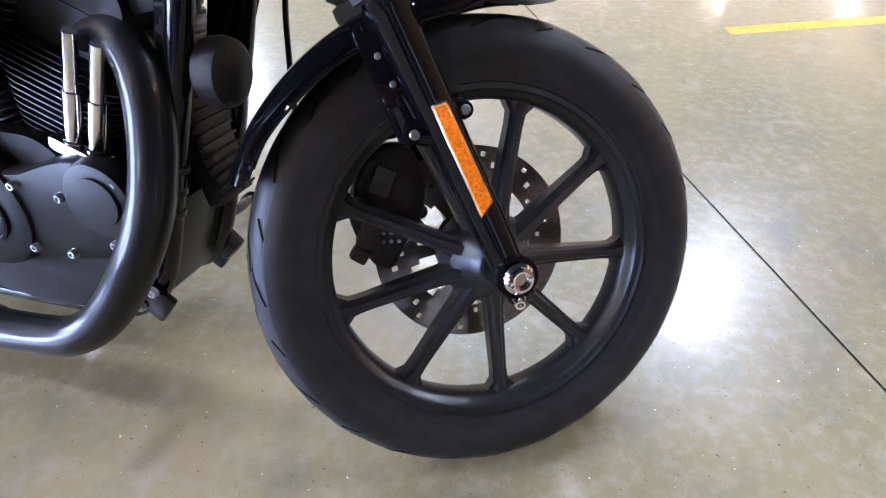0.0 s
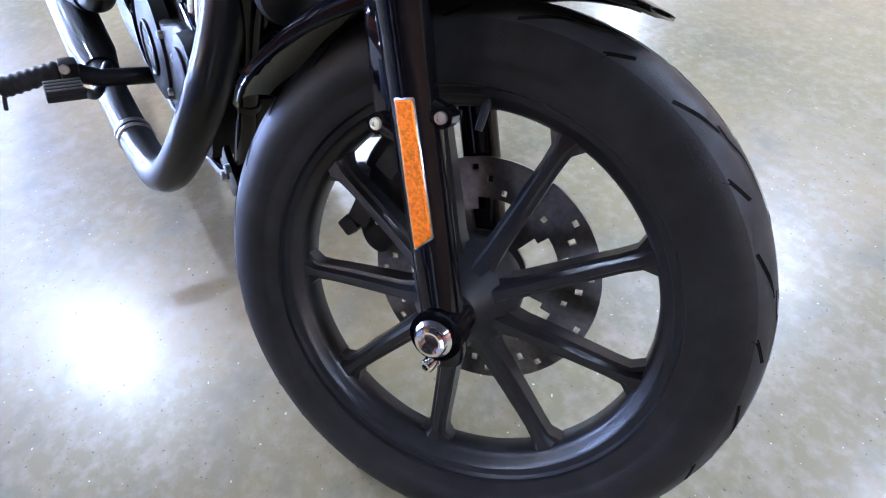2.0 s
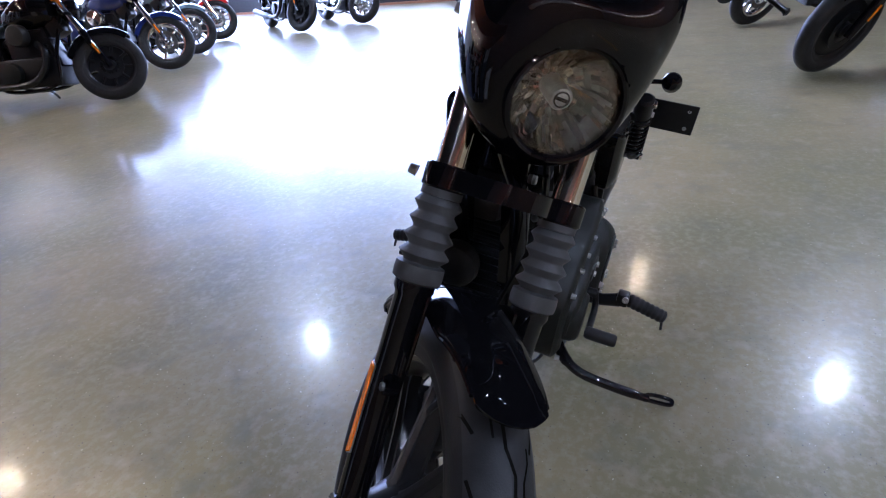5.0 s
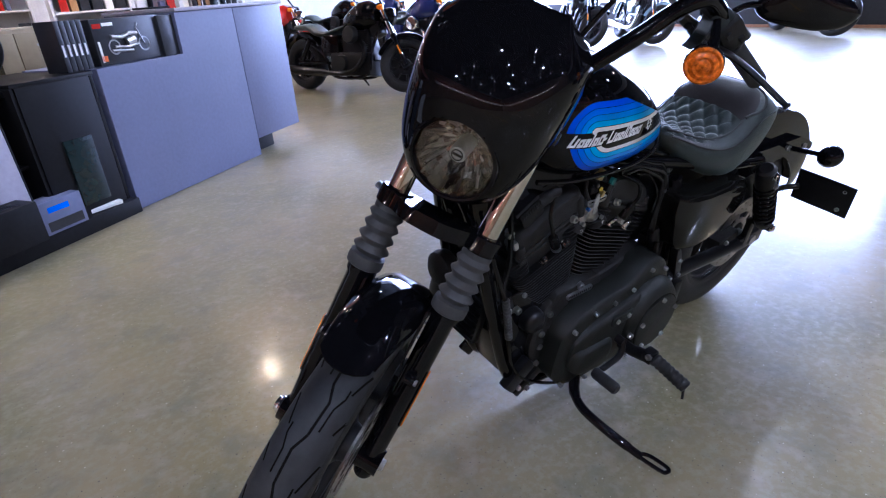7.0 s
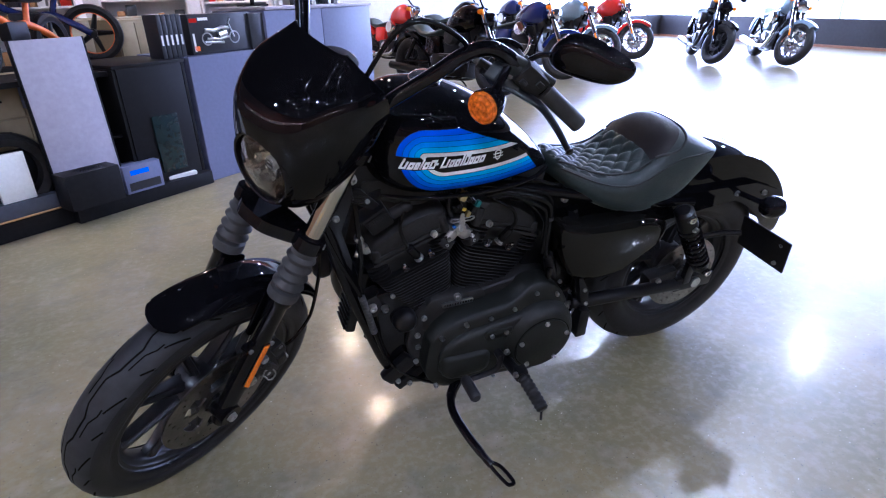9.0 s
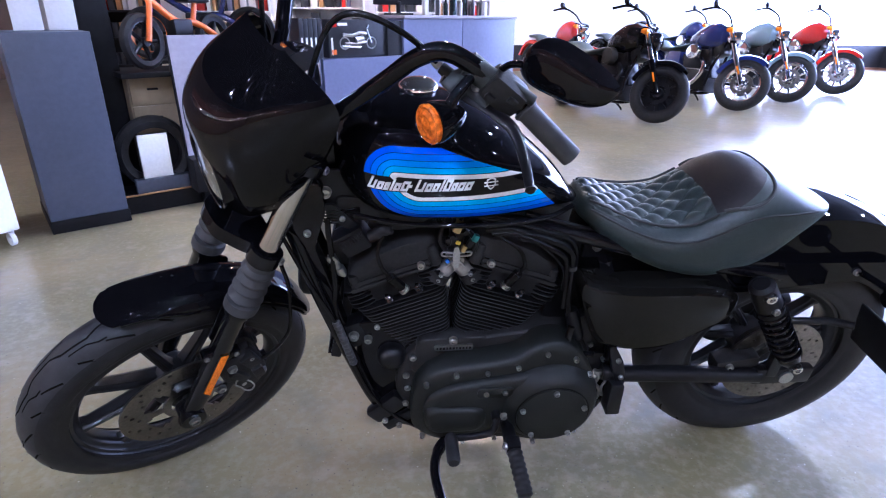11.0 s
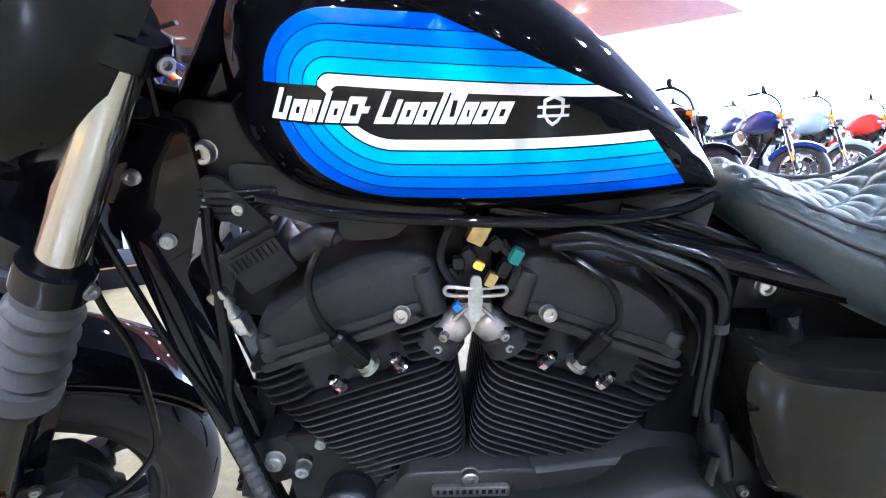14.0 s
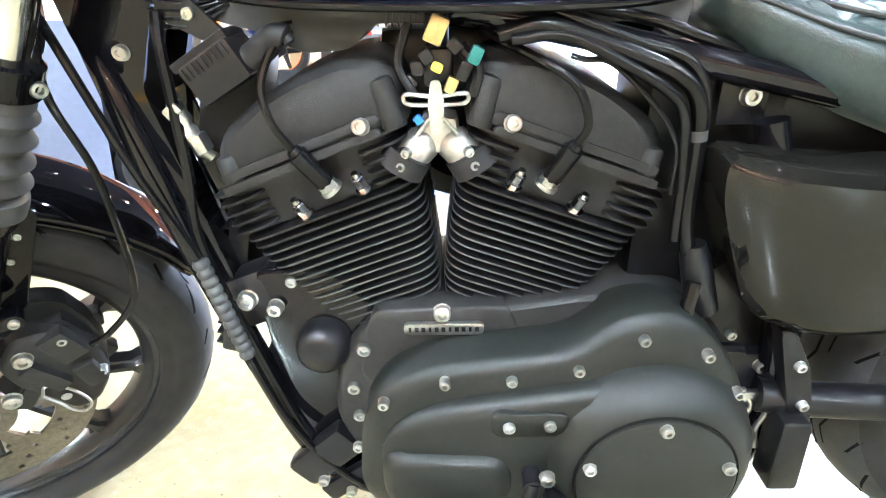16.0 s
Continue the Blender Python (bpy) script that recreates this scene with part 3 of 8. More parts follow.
for i in range(len(sections) - 1):
    quad = [sections[min(max(i + j, 0), len(sections) - 1)] for j in (-1, 0, 1, 2)]
    for k in range(5):
        t = k / 5
        fine.append([0.5 * (2 * b + (c - a) * t + (2 * a - 5 * b + 4 * c - d) * t * t + (3 * b - a - 3 * c + d) * t ** 3) for a, b, c, d in zip(*quad)])
fine.append(sections[-1])
rings = [cowl_ring(*s, 0.0) for s in fine]
inner = [cowl_ring(*s, 0.004) for s in fine]
skin(bm, [a + b[::-1] for a, b in zip(rings, inner)], caps=True)
# a round recess for the lamp
for v in bm.verts:
    dy, dz = v.co.y - LAMP.y, v.co.z - LAMP.z
    r = math.hypot(dy, dz)
    if v.co.x > 1.24 and r < 0.0775:
        if r > 0.069:
            v.co.y, v.co.z = LAMP.y + dy * 0.0745 / r, LAMP.z + dz * 0.0745 / r
        else:
            v.co.x = LAMP.x - 0.058
cowl = part("headlamp_cowl", bm, GLOSS, bike, "gloss black headlamp cowl with a smoked top", FORK, sharp=55)
bm = bmesh.new()
lathe(bm, [(0.0765, -0.01), (0.0765, 0.022), (0.0755, 0.028), (0.0725, 0.0295), (0.069, 0.028), (0.0675, 0.022), (0.0675, -0.01)], LAMP, "X", 48, closed=True)
lamp = part("headlamp", bm, GLOSS, bike, "round headlamp in a black bezel", FORK)
bm = bmesh.new()
rnd = random.Random(4)
bowl = [(0.0675, 0.02), (0.066, 0.01), (0.062, -0.004), (0.056, -0.018), (0.048, -0.029), (0.041, -0.036), (0.031, -0.042), (0.022, -0.046), (0.012, -0.046)]
lathe(bm, bowl, LAMP, "X", 52)
for v in bm.verts:
    r = math.hypot(v.co.y, v.co.z - LAMP.z)
    if r < 0.066:
        v.co.x += rnd.uniform(-0.0034, 0.0034)
for k in range(7):
    a = 2 * math.pi * (k + 0.3) / 7
    p = [LAMP + Vector((x, r * math.cos(a), r * math.sin(a))) for r, x in ((0.065, 0.01), (0.054, -0.015), (0.04, -0.032))]
    tube(bm, p, [0.003, 0.005, 0.004], 5)
part("reflector_bowl", bm, BOWL, lamp, "faceted mirror bowl", sharp=4)
bm = bmesh.new()
lathe(bm, [(0.0001, 0.004), (0.013, 0.004), (0.015, 0.001), (0.015, -0.05), (0.0001, -0.05)], LAMP, "X", 24)
part("bulb_shield", bm, STEEL, lamp, "bulb shield in the lamp's middle")
bm = bmesh.new()
lathe(bm, [(0.0085, 0.0048), (0.0085, 0.006), (0.0105, 0.006), (0.0105, 0.0048)], LAMP, "X", 24, closed=True)
block(bm, LAMP + Vector((0.0052, 0, 0)), (0.001, 0.016, 0.0045), 0)
part("shield_mark", bm, SATIN, lamp)
bm = bmesh.new()
lathe(bm, [(0.0001, 0.034), (0.026, 0.0325), (0.048, 0.029), (0.067, 0.023), (0.067, 0.021), (0.048, 0.027), (0.026, 0.0305), (0.0001, 0.032)], LAMP, "X", 48)
glass = part("lens", bm, GLASS, lamp, "clear headlamp lens")
glass.visible_shadow = False
bm = bmesh.new()
tube(bm, [(1.19, 0.09, 0.9), (1.24, 0.1, 0.9)], 0.012, 12)
tube(bm, [(1.19, -0.09, 0.9), (1.24, -0.1, 0.9)], 0.012, 12)
tube(bm, [(1.16, -0.085, 0.9), (1.26, 0, 0.875), (1.16, 0.085, 0.9)], 0.009, 10)
part("cowl_bracket", bm, SATIN, cowl)

# handlebar, grips, controls, mirrors, signals
bar_half = [(1.142, 0.0, 1.012), (1.14, 0.05, 1.012), (1.131, 0.088, 1.024), (1.1, 0.12, 1.07), (1.06, 0.17, 1.14), (1.03, 0.205, 1.192), (1.005, 0.235, 1.214), (0.972, 0.262, 1.2), (0.938, 0.29, 1.172), (0.905, 0.33, 1.142), (0.87, 0.397, 1.102)]
bm = bmesh.new()
tube(bm, [(x, -y, z) for x, y, z in catmull(bar_half, 5)[::-1]][:-1] + catmull(bar_half, 5), 0.0138, 16)
bar = part("handlebar", bm, GLOSS, bike, "black mini ape handlebar", FORK)
bm = bmesh.new()
block(bm, (1.14, 0, 1.0), (0.05, 0.13, 0.05), 0.01)
part("riser_clamp", bm, GLOSS, bar)
for side in (1, -1):
    F = lambda x, y, z: Vector((x, side * y, z))
    g0, g1 = F(0.908, 0.322, 1.146), F(0.864, 0.408, 1.096)
    d = (g1 - g0).normalized()
    bm = bmesh.new()
    tube(bm, [g0, g0 + d * 0.005, g0 + d * 0.01, g1 - d * 0.006, g1 - d * 0.002, g1], [0.019, 0.0205, 0.017, 0.017, 0.016, 0.011], 24)
    part("grip", bm, GAITER, bar, "dark grey rubber grip")
    bm = bmesh.new()
    h0, h1 = F(0.956, 0.276, 1.188), F(0.91, 0.32, 1.148)
    hm = Matrix.Translation((h0 + h1) / 2) @ (h1 - h0).to_track_quat("X", "Z").to_matrix().to_4x4()
    block(bm, (0, 0, 0), (0.066, 0.046, 0.048), 0.013, hm)
    block(bm, hm @ Vector((-0.004, 0.018, -0.006)), (0.04, 0.024, 0.034), 0.008, hm.to_3x3().to_4x4())
    sw = part("switch_housing", bm, WRINKLE, bar, "satin black switch housing")
    for u, v in ((0.012, 0.008), (-0.016, -0.01)):
        bm = bmesh.new()
        block(bm, hm @ Vector((u, -0.024, v)), (0.016, 0.008, 0.011), 0.003, hm.to_3x3().to_4x4())
        part("switch", bm, RUBBER, sw)
    bm = bmesh.new()
    o = rounded([(1.012, 1.168), (0.99, 1.186), (0.958, 1.186), (0.93, 1.158), (0.9, 1.132), (0.912, 1.112), (0.945, 1.118), (0.985, 1.142)], 0.008, 3)
    if side > 0:
        prism(bm, o, 0.244, 0.262, 0.006, 0.005)
    else:
        prism(bm, o[::-1], -0.244, -0.262, 0.006, -0.005)
    tube(bm, [F(0.99, 0.215, 1.172), F(0.968, 0.26, 1.155), F(0.956, 0.295, 1.145)], [0.009, 0.0135, 0.01], 12)
    tube(bm, [F(0.972, 0.252, 1.197), F(0.942, 0.285, 1.172)], [0.019, 0.0195], 16)
    perch = part("lever_perch", bm, PERCH, bar, "grey-black cast lever bracket")
    bm = bmesh.new()
    tube(bm, [F(0.976, 0.262, 1.204), F(0.962, 0.272, 1.198), F(0.93, 0.305, 1.181), F(0.905, 0.335, 1.166)], [0.009, 0.0105, 0.0105, 0.0085], 10)
    part("clamp_cap", bm, PERCH, perch)
    bolt(perch, F(0.965, 0.272, 1.168), 0.0075, 0.006, (0.4, 0.2 * side, 0.9))
    bm = bmesh.new()
    line = catmull([F(1.0, 0.232, 1.166), F(0.978, 0.255, 1.15), F(0.958, 0.29, 1.144), F(0.948, 0.325, 1.139), F(0.946, 0.352, 1.134), F(0.962, 0.395, 1.126), F(0.983, 0.435, 1.118), F(0.989, 0.447, 1.116)], 5)
    rings = []
    for k, q in enumerate(line):
        d = (line[min(k + 1, len(line) - 1)] - line[max(k - 1, 0)]).normalized()
        wide = d.cross(Vector((0, 0, 1))).normalized()
        flat = wide.cross(d)
        t = k / (len(line) - 1)
        wa = float(np.interp(t, [0, 0.2, 0.45, 0.6, 0.9, 0.95, 1.0], [0.008, 0.0155, 0.013, 0.0095, 0.0068, 0.0088, 0.005]))
        wb = float(np.interp(t, [0, 0.3, 0.9, 0.95, 1.0], [0.006, 0.0062, 0.005, 0.0085, 0.005]))
        rings.append([q + wide * wa * math.cos(a) + flat * wb * math.sin(a) for a in [2 * math.pi * j / 12 for j in range(12)]])
    skin(bm, rings)
    part("lever", bm, SATIN, bar, "black brake or clutch lever")
    bm = bmesh.new()
    loop = [F(0.99, 0.212, 1.173), F(1.035, 0.19, 1.218), F(1.091, 0.159, 1.247), F(1.122, 0.128, 1.228), F(1.138, 0.1, 1.16), F(1.15, 0.075, 1.05), F(1.15, 0.06, 0.88)]
    tube(bm, catmull(loop), 0.0045, 8)
    part("control_cable", bm, CABLE, bar)
    bm = bmesh.new()
    c0, c1 = F(0.99, 0.212, 1.173), F(1.012, 0.182, 1.197)
    tube(bm, [c0, c0.lerp(c1, 0.3), c0.lerp(c1, 0.32), c1], [0.0078, 0.0078, 0.0062, 0.0055], 12)
    part("cable_adjuster", bm, STEEL, bar)
    # mirror
    bm = bmesh.new()
    tube(bm, catmull([F(0.94, 0.282, 1.19), F(0.935, 0.3, 1.214), F(0.93, 0.325, 1.226), F(0.926, 0.365, 1.238)]), 0.0052, 10)
    part("mirror_stem", bm, GLOSS, bar)
    bm = bmesh.new()
    mm = Matrix.Translation(F(0.916, 0.388, 1.246)) @ Matrix.Rotation(radians(6 * side), 4, "Z")
    oval = [(math.copysign(abs(math.cos(a)) ** 0.75, math.cos(a)), math.copysign(abs(math.sin(a)) ** 0.75, math.sin(a))) for a in [2 * math.pi * k / 36 for k in range(36)]]
    shape = lambda u, v, k: (side * k * (u * 0.072 + 0.013 * v), k * v * (0.037 - 0.008 * u) + 0.0055 * k * u)
    rows = [(-0.004, 1.0), (0.004, 1.0), (0.012, 0.95), (0.019, 0.8), (0.024, 0.5), (0.025, 0.05)]
    skin(bm, [[mm @ Vector((x, *shape(u, v, k))) for u, v in oval] for x, k in rows])
    part("mirror", bm, GLOSS, bar, "oval black mirror")
    bm = bmesh.new()
    skin(bm, [[mm @ Vector((x, *shape(u, v, 0.94))) for u, v in oval] for x in (-0.0062, -0.0042)])
    part("mirror_glass", bm, CHROME, bar, "mirror glass")
    # turn signal
    sc = F(1.048, 0.282, 1.136)
    bm = bmesh.new()
    lathe(bm, [(0.0001, -0.058), (0.01, -0.056), (0.02, -0.043), (0.028, -0.024), (0.0315, -0.006), (0.0315, 0.0), (0.029, 0.001)], sc, "X", 32)
    tube(bm, [sc + Vector((-0.028, 0, 0.016)), sc + F(-0.04, -0.004, 0.034), F(0.975, 0.268, 1.186)], [0.011, 0.008, 0.008], 12)
    sig = part("turn_signal", bm, GLOSS, bar, "black bullet turn signal with an amber lens")
    bm = bmesh.new()
    lathe(bm, [(0.0295, 0.0), (0.03, 0.006), (0.027, 0.009), (0.023, 0.0075), (0.016, 0.012), (0.012, 0.0105), (0.006, 0.0135), (0.0001, 0.014)], sc, "X", 32)
    part("signal_lens", bm, SIGNAL, sig, "amber lens")

# small round speedometer behind the cowl
bm = bmesh.new()
lathe(bm, [(0.0001, 0.03), (0.04, 0.03), (0.046, 0.026), (0.048, -0.02), (0.03, -0.04), (0.0001, -0.04)], (1.135, 0, 1.075), "Z", 32)
part("speedometer", bm, CHROME, bike, "round chrome-rimmed gauge", FORK)

# ---- fuel tank with its painted bands ----
TANK_X = [0.565, 0.58, 0.61, 0.66, 0.73, 0.80, 0.87, 0.93, 0.98, 1.02, 1.05, 1.065]
TANK_TOP = [0.785, 0.80, 0.838, 0.885, 0.94, 0.98, 1.006, 1.014, 1.012, 0.998, 0.965, 0.93]
TANK_LOW = [0.777, 0.776, 0.775, 0.772, 0.768, 0.765, 0.766, 0.770, 0.780, 0.80, 0.83, 0.87]
TANK_W = [0.02, 0.045, 0.068, 0.095, 0.122, 0.138, 0.143, 0.14, 0.128, 0.10, 0.06, 0.03]


def smooth_step(xs, ys, x):
    i = int(np.clip(np.searchsorted(xs, x) - 1, 0, len(xs) - 2))
    def slope(k):
        a, b = max(k - 1, 0), min(k + 1, len(xs) - 1)
        return (ys[b] - ys[a]) / (xs[b] - xs[a])
    h = xs[i + 1] - xs[i]
    t = float(np.clip((x - xs[i]) / h, 0, 1))
    return ((2 * t ** 3 - 3 * t ** 2 + 1) * ys[i] + (t ** 3 - 2 * t * t + t) * h * slope(i) + (-2 * t ** 3 + 3 * t * t) * ys[i + 1] + (t ** 3 - t * t) * h * slope(i + 1))


def tank_side(x, z, lift=0.0):
    top, low, w = (smooth_step(TANK_X, c, x) for c in (TANK_TOP, TANK_LOW, TANK_W))
    h, c = (top - low) / 2, (top + low) / 2
    t = min(abs(z - c) / h, 0.999)
    p = 2.3 if z > c else 3.0
    return w * (1 - t ** p) ** (1 / p) + lift


bm = bmesh.new()
rings = []
for k in range(49):
    x = TANK_X[0] + (TANK_X[-1] - TANK_X[0]) * (0.5 - 0.5 * math.cos(math.pi * k / 48))
    top, low, w = (smooth_step(TANK_X, c, x) for c in (TANK_TOP, TANK_LOW, TANK_W))
    h, c = (top - low) / 2, (top + low) / 2
    ring = []
    for j in range(48):
        a = 2 * math.pi * j / 48
        p = 2.3 if math.sin(a) > 0 else 3.0
        ring.append((x, w * math.copysign(abs(math.cos(a)) ** (2 / p), math.cos(a)), c + h * math.copysign(abs(math.sin(a)) ** (2 / p), math.sin(a))))
    rings.append(ring)
skin(bm, rings)
tank = part("fuel_tank", bm, GLOSS, bike, "gloss black peanut fuel tank with blue and white bands", sharp=60)


def band(edge, d0, d1, mat, side, name):
    """A painted band between two offsets of an edge path, laid on the tank's side."""
    a, b = edge(d0), edge(d1)
    bm = bmesh.new()
    n = 44
    def along(path, k):
        t = k / (n - 1) * (len(path) - 1)
        i = min(int(t), len(path) - 2)
        return Vector(path[i]).lerp(Vector(path[i + 1]), t - i)
    rows = []
    for k in range(n):
        p, q = along(a, k), along(b, k)
        row = []
        for s in (0, 0.5, 1):
            v = p.lerp(q, s)
            row.append(bm.verts.new((v.x, side * tank_side(v.x, v.y, 0.0011), v.y)))
        rows.append(row)
    for r, s in zip(rows, rows[1:]):
        for i in range(2):
            bm.faces.new((r[i], r[i + 1], s[i + 1], s[i]))
    part(name, bm, mat, tank, sharp=80)


def upper_edge(d):
    x0, z1, rad = 1.004 - d, 0.949 - d, max(0.008, 0.056 - d)
    pts = [(x0, 0.897), (x0, z1 - rad)]
    pts += [(x0 - rad + rad * math.cos(a), z1 - rad + rad * math.sin(a)) for a in np.linspace(0, math.pi / 2, 10)[1:]]
    x_end = (0.952 - 0.886 * 0.4 - (z1 - 0.96 * 0.05)) / (0.05 - 0.4)
    x1 = x0 - rad
    pts += [(x1 + (x_end - x1) * t, z1 - (x1 - (x1 + (x_end - x1) * t)) * 0.05) for t in np.linspace(0, 1, 14)[1:]]
    return pts


def lower_edge(d):
    x0, z0, rad = 1.0 - d, 0.797 + d, 0.102 - d
    arc = [(x0 - rad + rad * math.cos(a), z0 + rad - rad * math.sin(a)) for a in np.linspace(0, math.pi / 2, 40)]
    pts = [p for p in arc if p[1] <= 0.864]
    x_end = 0.628 + (z0 - 0.797) * 0.95
    x1 = pts[-1][0]
    return pts + [(x1 + (x_end - x1) * t, z0) for t in np.linspace(0, 1, 14)[1:]]


for side in (1, -1):
    for edge in (upper_edge, lower_edge):
        for k, mat in enumerate(BLUES):
            band(edge, 0.0116 * k, 0.0116 * k + 0.0108, mat, side, "blue_band")
        band(edge, 0.0468, 0.0555, WHITE_LINE, side, "white_band")


def tank_patch(outline, side, name, mat=WHITE_LINE):
    bm = bmesh.new()
    bm.faces.new([bm.verts.new((x, side * tank_side(x, z, 0.0014), z)) for x, z in outline])
    part(name, bm, mat, tank)


# the white wordmark as plain slanted bars, and the emblem as a plain shield
words = [(1.0, 0.987, 0.028), (0.984, 0.974, 0.019), (0.971, 0.963, 0.019), (0.960, 0.956, 0.027), (0.953, 0.943, 0.019), (0.940, 0.928, 0.023), (0.924, 0.919, 0.006),
         (0.915, 0.899, 0.028), (0.896, 0.886, 0.019), (0.883, 0.873, 0.019), (0.870, 0.866, 0.027), (0.863, 0.852, 0.027), (0.849, 0.840, 0.019), (0.837, 0.826, 0.019), (0.823, 0.812, 0.019)]
for side in (1, -1):
    for x0, x1, tall in words:
        base = 0.865 if tall > 0.01 else 0.873
        thick, tall = 0.0044, tall * 0.9
        if 0.008 < x0 - x1 and tall < 0.025:
            ring = [(x0 + 0.0008, base), (x1 - 0.0008, base), (x1 - 0.0008 - tall * 0.42, base + tall), (x0 + 0.0008 - tall * 0.42, base + tall)]
            cx, cz = sum(p[0] for p in ring) / 4, sum(p[1] for p in ring) / 4
            kx, kz = 1 - 2 * thick / (x0 - x1 + 0.0016), 1 - 2 * 0.0058 / tall
            hole = [(cx + (x - cx) * kx, cz + (z - cz) * kz) for x, z in ring]
            bm = bmesh.new()
            vs = [[bm.verts.new((x, side * tank_side(x, z, 0.0014), z)) for x, z in q] for q in (ring, hole)]
            for i in range(4):
                bm.faces.new((vs[0][i], vs[0][(i + 1) % 4], vs[1][(i + 1) % 4], vs[1][i]))
            part("wordmark_bar", bm, WHITE_LINE, tank)
            continue
        strokes = [(x0, x0 - thick, tall), (x1 + thick, x1, min(tall, 0.019)), (x0, x1, 0.0052)] if x0 - x1 > 0.008 else [(x0, x0 - thick if tall > 0.01 else x1, tall)]
        for a, b, h in strokes:
            tank_patch([(a, base), (b, base), (b - h * 0.42, base + h), (a - h * 0.42, base + h)], side, "wordmark_bar")
    bm = bmesh.new()
    cx, cz = 0.772, 0.874
    shield = [(-0.009, 0.009), (0.0, 0.0125), (0.009, 0.009), (0.009, -0.002), (0.005, -0.009), (0.0, -0.0125), (-0.005, -0.009), (-0.009, -0.002)]
    n = len(shield)
    vo = [bm.verts.new((cx + x, side * tank_side(cx + x, cz + z, 0.0014), cz + z)) for x, z in shield]
    vi = [bm.verts.new((cx + x * 0.72, side * tank_side(cx + x, cz + z, 0.0014), cz + z * 0.74)) for x, z in shield]
    for i in range(n):
        bm.faces.new((vo[i], vo[(i + 1) % n], vi[(i + 1) % n], vi[i]))
    for dz in (0.002, -0.005):
        bm.faces.new([bm.verts.new((cx + x, side * tank_side(cx + x, cz + z + dz, 0.0017), cz + z + dz)) for x, z in ((-0.0135, 0), (0.0135, 0), (0.0135, 0.0022), (-0.0135, 0.0022))])
    part("emblem", bm, WHITE_LINE, tank)
bm = bmesh.new()
lathe(bm, [(0.0001, 0.0145), (0.014, 0.0138), (0.026, 0.0108), (0.034, 0.0055), (0.0372, 0.001), (0.0375, -0.004), (0.035, -0.008)], (0.9, 0.0, 1.014), "Z", 36)
part("filler_cap", bm, CHROME, tank, "chrome filler cap")

# ---- frame ----
bm = bmesh.new()
for side in (1, -1):
    S = lambda x, y, z: (x, side * y, z)
    tube(bm, catmull([S(1.185, 0.03, 0.80), S(1.15, 0.058, 0.70), S(1.115, 0.065, 0.56), S(1.055, 0.068, 0.36), S(1.01, 0.07, 0.235), S(0.955, 0.075, 0.172), S(0.86, 0.08, 0.155), S(0.6, 0.09, 0.155), S(0.47, 0.1, 0.2), S(0.44, 0.1, 0.33), S(0.46, 0.1, 0.5), S(0.5, 0.085, 0.66)]), 0.0165, 14)
    tube(bm, catmull([S(1.17, 0.02, 0.84), S(1.0, 0.03, 0.79), S(0.75, 0.05, 0.755), S(0.55, 0.075, 0.71), S(0.3, 0.105, 0.655), S(0.1, 0.115, 0.625)]), 0.015, 12)
tube(bm, [(1.19, 0, 0.86), (0.95, 0, 0.82), (0.6, 0, 0.755)], 0.024, 16)
frame_ob = part("main_frame", bm, GLOSS, bike, "gloss black tubular frame")
for side in (1, -1):
    bm = bmesh.new()
    o = rounded([(1.2, 0.87), (1.178, 0.755), (1.12, 0.6), (1.08, 0.46), (1.062, 0.46), (1.092, 0.596), (1.118, 0.70), (1.085, 0.79), (1.09, 0.85)], 0.012, 3)
    prism(bm, o if side > 0 else o[::-1], side * 0.03, side * 0.058, 0.014, side * 0.009)
    part("neck_gusset", bm, GLOSS, frame_ob, sharp=50)
for p in ((1.15, 0.068, 0.80), (1.128, 0.068, 0.735)):
    bolt(frame_ob, p, 0.0075, 0.006)

# oil cooler and voltage regulator ahead of the downtubes
bm = bmesh.new()
tilt = Matrix.Rotation(radians(-14), 4, "Y")
block(bm, (1.082, 0, 0.45), (0.026, 0.08, 0.19), 0.006, tilt)
cooler = part("oil_cooler", bm, SATIN, bike, "black finned oil cooler")
for k in range(12):
    bm = bmesh.new()
    block(bm, tilt.to_3x3() @ Vector((0.015, 0, -0.084 + 0.0152 * k)) + Vector((1.082, 0, 0.45)), (0.01, 0.076, 0.004), 0.0012, tilt)
    part("fin", bm, SATIN, cooler)
bm = bmesh.new()
block(bm, (1.0, 0, 0.285), (0.055, 0.13, 0.19), 0.012, Matrix.Rotation(radians(20), 4, "Y"))
part("regulator", bm, SATIN, bike, "black voltage regulator")
bm = bmesh.new()
lathe(bm, [(0.0001, -0.024), (0.03, -0.024), (0.041, -0.016), (0.044, 0.0), (0.041, 0.014), (0.03, 0.022), (0.0001, 0.024)], (1.154, -0.035, 0.553), "X", 28)
part("horn", bm, WRINKLE, bike, "round black horn")

# ---- engine ----
bm = bmesh.new()
case = rounded([(0.945, 0.40), (0.965, 0.30), (0.92, 0.185), (0.80, 0.15), (0.58, 0.15), (0.50, 0.22), (0.49, 0.40), (0.55, 0.47), (0.66, 0.47), (0.76, 0.455), (0.89, 0.455)], 0.03)
prism(bm, case, -0.1, 0.088, 0.012, 0.008)
crank = part("crankcase", bm, WRINKLE, bike, "black crankcase")
bm = bmesh.new()
prism(bm, rounded([(0.905, 0.455), (0.93, 0.36), (0.88, 0.33), (0.76, 0.33), (0.73, 0.40), (0.745, 0.46)], 0.02), 0.06, 0.094, 0.006, 0.004)
part("case_face", bm, WRINKLE, crank)
bm = bmesh.new()
